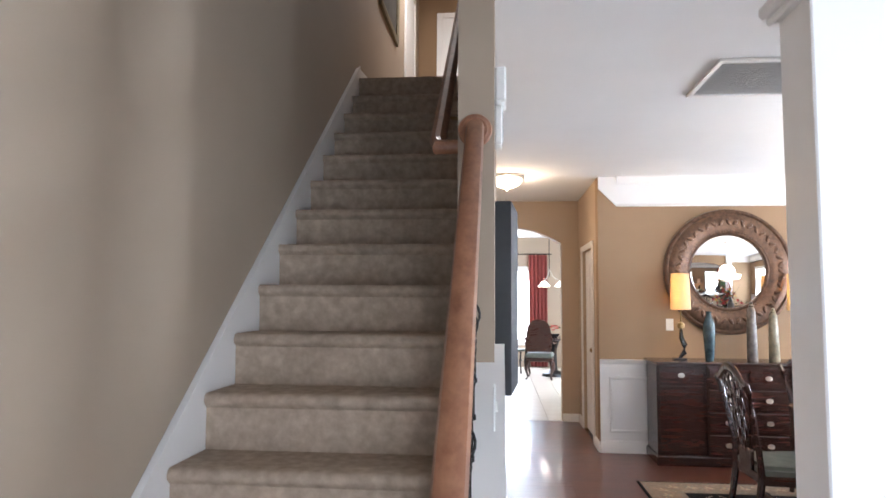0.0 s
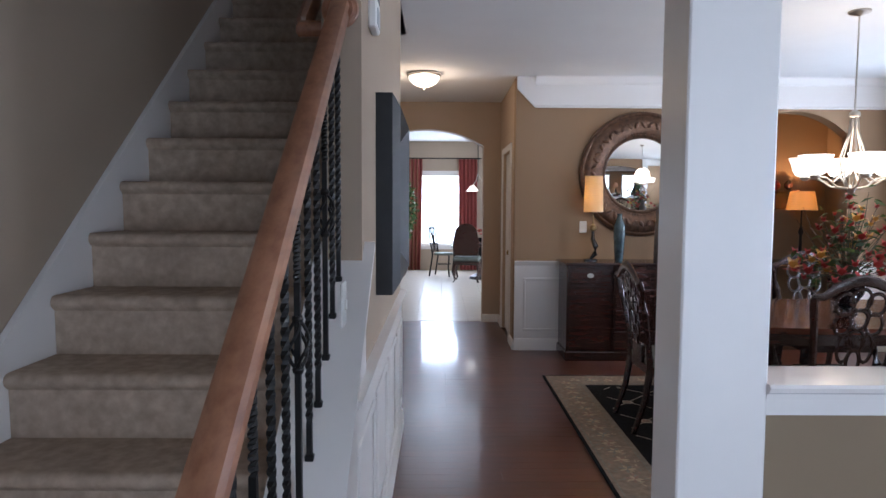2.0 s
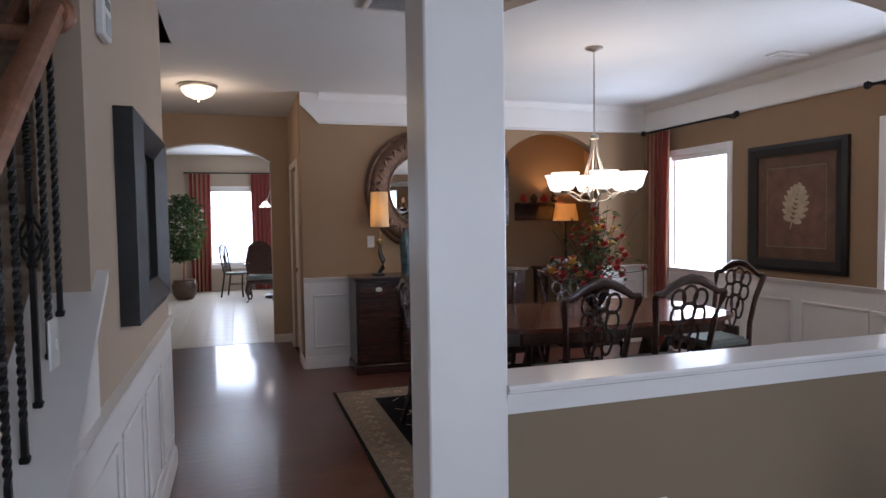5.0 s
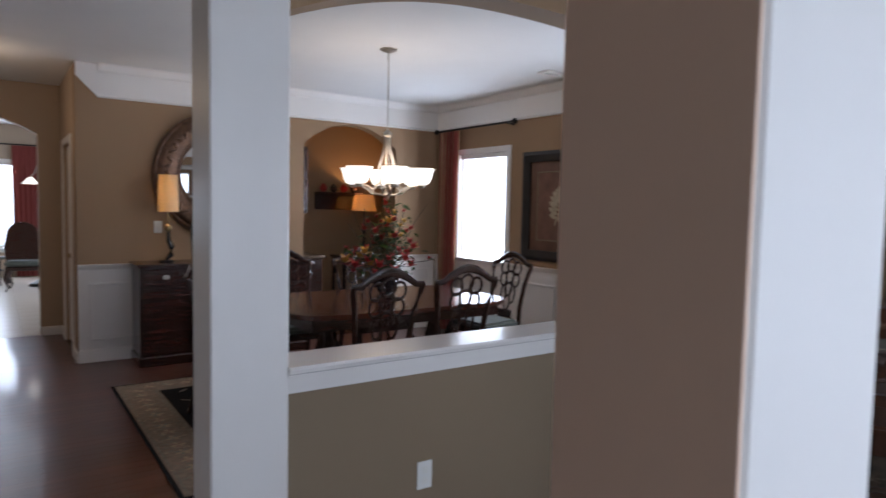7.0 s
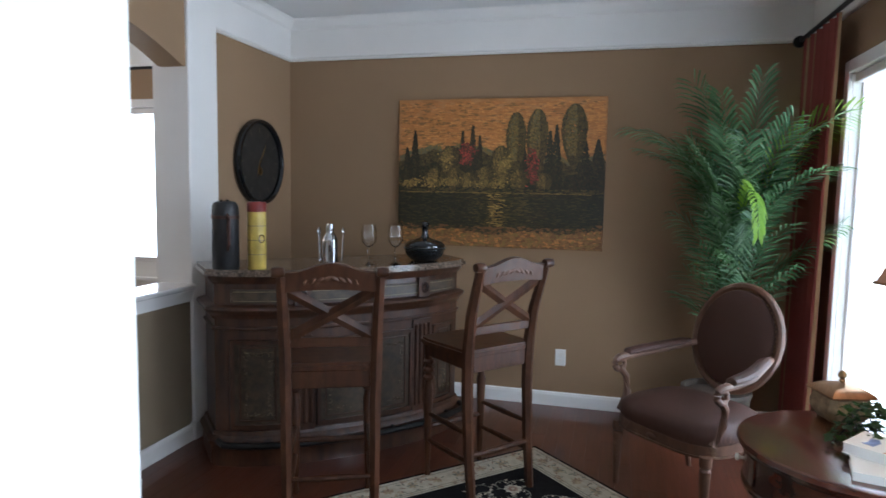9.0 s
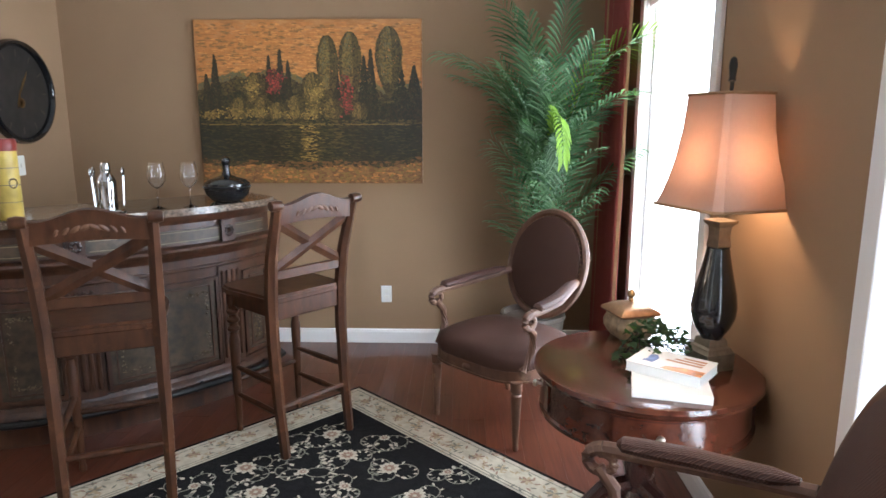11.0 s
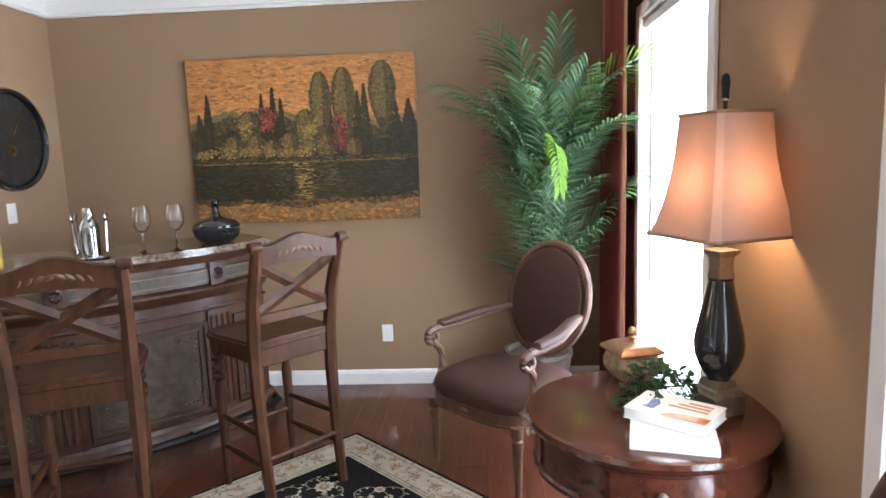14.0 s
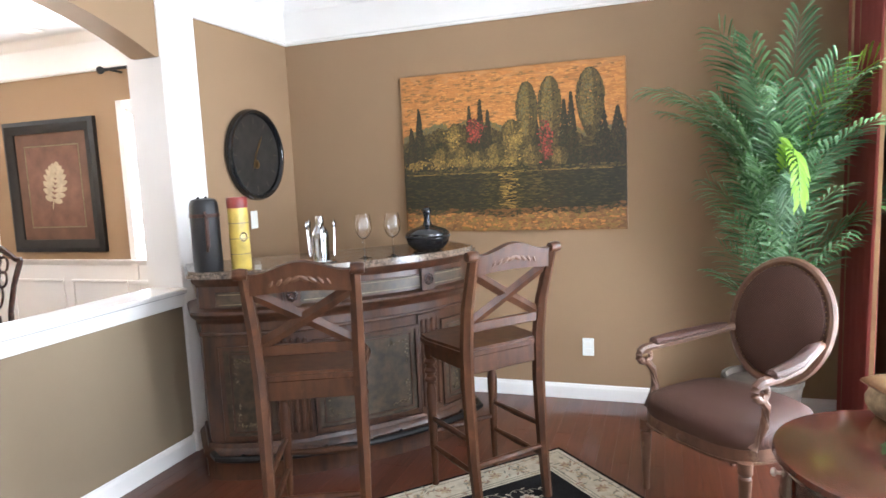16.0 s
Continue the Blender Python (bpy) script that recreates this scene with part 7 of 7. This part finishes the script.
for y0, y1, z0, z1 in ((6.835, 6.90, 0, 2.125), (7.70, 7.765, 0, 2.125), (6.90, 7.70, 2.06, 2.125)):
    part("casing", Mesh().cbox(0.995, 1.0128, y0, y1, z0, z1, 0.005), M["white"], hd)
m = Mesh()
moulding(m, 1.013, 6.515, 1.013, 6.83, 0, BASE)
moulding(m, 1.013, 7.77, 1.013, YA, 0, BASE)
moulding(m, 1.013, YA, 0.80, YA, 0, BASE)
setting("baseboard_hall", m, M["white"], "white baseboards at the hall's end", "baseboard")

# ceiling fixtures
hl = thing("hall_ceiling_light", "lit flush ceiling light with a frosted glass dome", "ceiling light", pose(0.10, 6.40, 0))
part("pan", Mesh().lathe([(0.165, ZC - 0.002), (0.168, ZC - 0.02), (0.15, ZC - 0.032)], 28), M["nickel"], hl)
part("dome", Mesh().lathe([(0.15, ZC - 0.032), (0.145, ZC - 0.06), (0.11, ZC - 0.10), (0.05, ZC - 0.125), (0.003, ZC - 0.13)], 28), glow("lit_frosted_dome", (1.0, 0.84, 0.62), 4.0), hl, "frosted glass dome, lit")
part("finial", Mesh().lathe([(0.012, ZC - 0.128), (0.014, ZC - 0.14), (0.004, ZC - 0.155)], 10), M["nickel"], hl)
bulb("hall_bulb", 0.10, 6.40, ZC - 0.22, 20, (1.0, 0.72, 0.45), 0.1)


def air_vent(x0, x1, y0, y1, n, label):
    o = thing("ceiling_vent", label, "ceiling vent")
    part("frame", Mesh().cbox(x0, x1, y0, y0 + 0.03, ZC - 0.02, ZC - 0.002).cbox(x0, x1, y1 - 0.03, y1, ZC - 0.02, ZC - 0.002).cbox(x0, x0 + 0.03, y0 + 0.03, y1 - 0.03, ZC - 0.02, ZC - 0.002).cbox(x1 - 0.03, x1, y0 + 0.03, y1 - 0.03, ZC - 0.02, ZC - 0.002), M["white"], o)
    # dark sheet stands for the shade behind the slats
    part("shadow_backing", Mesh().box(x0 + 0.03, x1 - 0.03, y0 + 0.03, y1 - 0.03, ZC - 0.006, ZC - 0.003), surf("vent_shadow", (0.12, 0.12, 0.12), 0.8), o)
    for k in range(n):
        y = y0 + 0.035 + (y1 - y0 - 0.07) * (k + 0.5) / n
        part("slat", Mesh().box(x0 + 0.03, x1 - 0.03, -0.008, 0.008, -0.001, 0.001, pose(0, y, ZC - 0.012, 35, 0, 0)), M["white"], o)


air_vent(1.15, 1.80, 3.30, 3.90, 22, "large white ceiling return vent in the hall")
air_vent(4.45, 4.75, 4.05, 4.20, 6, "small white ceiling vent over the dining room")

# upper landing
up = thing("framed_picture", "gold-framed picture on the upper stair wall", "picture", pose(-1.02, 5.75, 4.42, 90, 0, 90))
part("frame", frame_mesh(0.95, 0.75, 0.08, 0.01, 0.035), M["bargold"], up, "gilt frame")
part("print", Mesh().box(-0.41, 0.41, -0.31, 0.31, 0.004, 0.012), M["canvas_dark"], up)
for nm, y0, y1 in (("door_2", 6.75, 7.55),):
    o = thing(nm, "white upstairs doorway casing", "door")
    o["kind"] = "structure"
    for a, b_, z0, z1 in ((y0, y0 + 0.07, 3.097, 5.15), (y1 - 0.07, y1, 3.097, 5.15), (y0 + 0.07, y1 - 0.07, 5.08, 5.15)):
        part("casing", Mesh().cbox(-1.019, -0.995, a, b_, z0, z1), M["white"], o)
    part("leaf", Mesh().cbox(-1.018, -1.006, y0 + 0.07, y1 - 0.07, 3.1, 5.08), M["white"], o)
o = thing("door_3", "white upstairs door at the end of the landing", "door")
o["kind"] = "structure"
for a, b_, z0, z1 in ((-0.78, -0.71, 3.097, 5.2), (-0.05, 0.02, 3.097, 5.2), (-0.71, -0.05, 5.13, 5.2)):
    part("casing", Mesh().cbox(a, b_, 7.975, 7.998, z0, z1), M["white"], o)
lf2 = part("leaf", Mesh().cbox(-0.71, -0.05, 7.985, 7.997, 3.1, 5.13), M["white"], o)
for z0, z1 in ((3.3, 4.0), (4.15, 5.0)):
    part("door_panel", Mesh().cbox(-0.62, -0.14, 7.979, 7.9855, z0, z1, 0.005), M["white"], lf2)

# breakfast room
window_trim("window_5", -0.15, 0.71, 0.58, 2.18, lambda a, o_, u: (a, 14.55 - o_, u), "bright breakfast room window with white casing")
curtain("curtain", (-0.55, 14.45), (-0.12, 14.45), 0.02, 2.50, "red striped curtain of the breakfast room", 0.9, 5)
curtain("curtain", (1.10, 14.45), (0.68, 14.45), 0.02, 2.50, "red striped curtain of the breakfast room", 0.9, 5)
r_ = thing("curtain_rod", "dark iron curtain rod of the breakfast room", "curtain rod")
part("rod", Mesh().tube([(-0.65, 14.45, 2.52), (1.2, 14.45, 2.52)], 0.013, 8), M["iron"], r_)
for x in (-0.6, 1.15):
    part("bracket", Mesh().tube([(x, 14.55, 2.51), (x, 14.45, 2.515)], 0.01, 8), M["iron"], r_)
bt = thing("breakfast_table", "round dark wooden breakfast table", "table", pose(1.10, 12.9, 0))
part("top", Mesh().lathe([(0.58, 0.72), (0.60, 0.735), (0.59, 0.75), (0.02, 0.75)], 36), M["mahogany_dark"], bt)
part("pedestal", Mesh().lathe([(0.24, 0), (0.22, 0.05), (0.07, 0.12), (0.06, 0.5), (0.12, 0.72)], 20), M["iron"], bt)


def iron_chair(m):
    c = thing("breakfast_chair", "black iron chair with a padded seat", "chair", m, "chairs in the breakfast room")
    part("seat", Mesh().lathe([(0.20, 0.44), (0.22, 0.455), (0.21, 0.485), (0.02, 0.50)], 22), M["seatcloth"], c)
    for s in (-1, 1):
        part("front_leg", Mesh().tube([(s * 0.18, 0.18, 0), (s * 0.15, 0.15, 0.2), (s * 0.17, 0.17, 0.44)], 0.017, 8), M["iron"], c)
        part("back_leg", Mesh().tube([(s * 0.18, -0.26, 0), (s * 0.17, -0.19, 0.45), (s * 0.19, -0.25, 0.8), (s * 0.17, -0.28, 0.98)], 0.017, 8), M["iron"], c)
    part("crest", Mesh().tube([(-0.17, -0.28, 0.98), (-0.08, -0.29, 1.02), (0.08, -0.29, 1.02), (0.17, -0.28, 0.98)], 0.017, 8), M["iron"], c)
    for x in (-0.09, 0.0, 0.09):
        part("back_bar", Mesh().tube([(x, -0.20, 0.5), (x * 0.6, -0.24, 0.75), (x, -0.285, 1.0)], 0.012, 6), M["iron"], c)
    part("ring", Mesh().tube([(0.15 * math.cos(a), 0.15 * math.sin(a), 0.25) for a in [6.2832 * i / 16 for i in range(17)]], 0.008, 6, None, 1.0, False), M["iron"], c)
    return c


ic = iron_chair(pose(0.36, 13.4, 0, 0, 0, -110))
ac = thing("breakfast_armchair", "dark carved wooden armchair with a padded back, at the breakfast table", "armchair", pose(0.80, 12.45, 0, 0, 0, -8))
round_top = [(-0.22, 0.52)] + [(-0.22 - 0.03 * math.sin(math.pi * i / 6), 0.52 + 0.40 * i / 6) for i in range(1, 6)] + arc(0, 0.93, 0.22, 180, 0, 14, 0.20) + [(0.22 + 0.03 * math.sin(math.pi * i / 6), 0.52 + 0.40 * i / 6) for i in range(5, 0, -1)] + [(0.22, 0.52)]
part("back_frame", Mesh().prism(round_top, -0.27, -0.235, "y"), M["mahogany_dark"], ac)
part("back_pad", Mesh().prism([(x * 0.8, 0.82 + (z - 0.82) * 0.82) for x, z in round_top], -0.235, -0.212, "y"), M["seatcloth"], ac)
part("seat", Mesh().cbox(-0.26, 0.26, -0.24, 0.26, 0.40, 0.49, 0.03), M["seatcloth"], ac)
part("apron", Mesh().cbox(-0.25, 0.25, -0.235, 0.25, 0.33, 0.40, 0.012), M["mahogany_dark"], ac)
for sx in (-1, 1):
    part("arm", Mesh().tube([(sx * 0.24, -0.24, 0.70), (sx * 0.29, 0.0, 0.68), (sx * 0.28, 0.18, 0.66), (sx * 0.27, 0.20, 0.45)], [0.02, 0.026, 0.026, 0.022], 8), M["mahogany_dark"], ac)
    for sy in (-1, 1):
        part("leg", Mesh().tube([(sx * 0.22, sy * 0.21, 0.34), (sx * 0.25, sy * 0.24, 0.2), (sx * 0.21, sy * 0.22, 0.06), (sx * 0.24, sy * 0.25, 0.0)], [0.035, 0.03, 0.018, 0.024], 8), M["mahogany_dark"], ac)
pn = thing("pendant_light", "lit breakfast pendant with white glass shades", "pendant light", pose(1.02, 12.85, 0))
part("rod", Mesh().tube([(0, 0, 2.9), (0, 0, 1.95)], 0.008, 8), M["iron"], pn)
for k in range(3):
    a = 2.094 * k
    ar_ = part("arm", Mesh().tube([(0, 0, 2.1), (0.08 * math.cos(a), 0.08 * math.sin(a), 1.95), (0.22 * math.cos(a), 0.22 * math.sin(a), 1.86)], 0.007, 6), M["nickel"], pn)
    part("shade", Mesh().lathe([(0.03, 0.10), (0.06, 0.06), (0.11, 0.0), (0.105, 0.0), (0.055, 0.055), (0.01, 0.09)], 18, pose(0.22 * math.cos(a), 0.22 * math.sin(a), 1.76)), M["bowl"], ar_, "white glass shade, lit")
rc = thing("recessed_light", "small lit recessed downlight in the breakfast room ceiling", "ceiling light", pose(0.27, 12.9, 2.9))
part("trim_ring", Mesh().lathe([(0.075, -0.001), (0.095, -0.003), (0.093, -0.010), (0.075, -0.006)], 24), M["white"], rc)
part("lens", Mesh().lathe([(0.074, -0.002), (0.074, -0.004), (0.002, -0.005)], 24), glow("lit_downlight_lens", (1.0, 0.93, 0.82), 6.0), rc, "frosted lens, lit")
cp = thing("centrepiece", "red flower centrepiece on the breakfast table", "flowers", pose(1.10, 12.9, 0.75))
part("bowl", Mesh().lathe([(0.06, 0), (0.10, 0.03), (0.12, 0.08), (0.11, 0.08)], 18), M["black"], cp)
for k in range(16):
    a, r = 2.4 * k, 0.03 + 0.012 * k
    me = Mesh()
    for q in range(8):
        me.add([(0, 0, 0), (0.03, 0.015, 0.01), (0.055, 0, 0), (0.03, -0.015, 0.01)], [(0, 1, 2, 3)], pose(r * math.cos(a), r * math.sin(a), 0.14 + 0.1 * (1 - r / 0.22), -20, -30, 45 * q))
    part("blossom", me, M["flower_red"] if k % 4 else M["flower_leaf"], cp)
fc = thing("potted_ficus", "leafy green ficus in a round brown pot", "plant", pose(-0.62, 13.4, 0))
part("pot", Mesh().lathe([(0.16, 0), (0.22, 0.1), (0.24, 0.25), (0.2, 0.36), (0.21, 0.38), (0.18, 0.38), (0.01, 0.34)], 22), surf("brown_glazed_pot", (0.085, 0.045, 0.028), 0.35, 0.3, 8), fc)
part("trunk", Mesh().tube([(0, 0, 0.34), (0.02, 0.01, 0.8), (-0.02, 0.0, 1.3)], [0.025, 0.02, 0.012], 8), M["oak"], fc)
crown = Mesh()
for k in range(1900):
    a, zz = rf.uniform(0, 6.283), rf.uniform(0.75, 2.0)
    R = 0.42 * math.sin(math.pi * (zz - 0.65) / 1.45) ** 0.6 * rf.random() ** 0.5
    L = rf.uniform(0.07, 0.12)
    mm = Matrix.Translation((R * math.cos(a), R * math.sin(a), zz)) @ Euler((rf.uniform(-1, 1), rf.uniform(-1, 1), rf.uniform(0, 6.28))).to_matrix().to_4x4()
    crown.add([(0, 0, 0), (L * 0.25, L * 0.45, 0.004), (0, L, -0.01), (-L * 0.25, L * 0.45, 0.004)], [(0, 1, 2, 3)], mm)
part("crown", crown, M["flower_leaf"], fc, "dark green leaves", "stuff")

# ---- floors, piece by piece ----
def plank_mat(name, dark, light):
    m, nt, b = nodes_of(name)
    v = texture_space(nt, (1.5, 22, 22))
    n = noise_tex(nt, v, 2.5, 8, 0.6)
    inf = nt.nodes.new("ShaderNodeObjectInfo")
    geo = nt.nodes.new("ShaderNodeNewGeometry")
    add = nt.nodes.new("ShaderNodeMath")
    add.operation = "ADD"
    link(nt, inf.outputs["Random"], add.inputs[0])
    link(nt, geo.outputs["Random Per Island"], add.inputs[1])
    fr_ = nt.nodes.new("ShaderNodeMath")
    fr_.operation = "FRACT"
    link(nt, add.outputs[0], fr_.inputs[0])
    mx = nt.nodes.new("ShaderNodeMix")
    mx.data_type = "RGBA"
    link(nt, fr_.outputs[0], mx.inputs["Factor"])
    link(nt, ramp(nt, n, [(0.3, dark), (0.7, light)]), mx.inputs[6])
    link(nt, ramp(nt, n, [(0.3, shade(dark, 1.35)), (0.7, shade(light, 1.3))]), mx.inputs[7])
    link(nt, mx.outputs[2], b.inputs["Base Color"])
    b.inputs["Roughness"].default_value, b.inputs["Coat Weight"].default_value, b.inputs["Coat Roughness"].default_value = 0.30, 0.5, 0.055
    b.inputs["Specular IOR Level"].default_value = 0.3
    bumped(nt, b, noise_tex(nt, texture_space(nt, (1, 5, 1)), 4.5, 2), 0.10, 0.006)
    link(nt, b.inputs["Normal"].links[0].from_socket, b.inputs["Coat Normal"])
    return m


M["plank"] = plank_mat("hardwood_plank", (0.058, 0.0165, 0.0085), (0.100, 0.029, 0.0145))
hf = thing("floor", "glossy reddish-brown hardwood plank floor", "floor")
hf["kind"] = "structure"
PWID, rk = 0.083, random.Random(4)
lens_ = {L: Mesh().cbox(0, L - 0.0004, 0, PWID - 0.0004, -0.012, 0, 0.0006).data("plank", M["plank"], False) for L in (0.6, 0.9, 1.2, 1.5)}
rest, count = Mesh(), 0
y = YF
while y < YA + 0.02:
    x = (-1.02 if y < 0.95 else (-0.001 if y < 4.25 else -2.99)) - rk.uniform(0, 0.0)
    left = x
    xmax = XR if y < YB else 1.012
    while x < xmax - 0.02:
        L = rk.choice((0.6, 0.9, 1.2, 1.5))
        near = -0.4 < y < 4.0 and x < 4.6
        if x + L <= xmax and near and count < 290:
            pk = new("plank", lens_[L])
            pk.location, pk.parent = (x, y, 0), hf
            count += 1
        else:
            rest.cbox(x, min(x + L, xmax) - 0.0004, y, y + PWID - 0.0004, -0.012, 0, 0.0006)
        x += L
    y += PWID
part("planks_beyond", rest, M["plank"], hf, "", "stuff", False)

tf = thing("floor_breakfast", "pale glossy tile floor of the breakfast room", "floor")
tf["kind"] = "structure"
part("grout_bed", Mesh().box(-3.0, 2.6, YA + 0.06, 14.55, -0.15, -0.006), M["grout"], tf)
tile_me = Mesh().cbox(0, 0.326, 0, 0.326, -0.008, 0.0, 0.002).data("tile", M["tile"], False)
far_tiles, n_t = Mesh(), 0
for i in range(17):
    for j in range(20):
        x, y = -3.0 + 0.33 * i, YA + 0.06 + 0.33 * j
        if y + 0.33 > 14.56:
            continue
        if -1.4 < x < 1.6:
            tl = new("tile", tile_me)
            tl.location, tl.parent = (x, y, 0), tf
        else:
            far_tiles.box(x, x + 0.326, y, y + 0.326, -0.008, 0)
part("tiles_beyond", far_tiles, M["tile"], tf, "", "stuff", False)
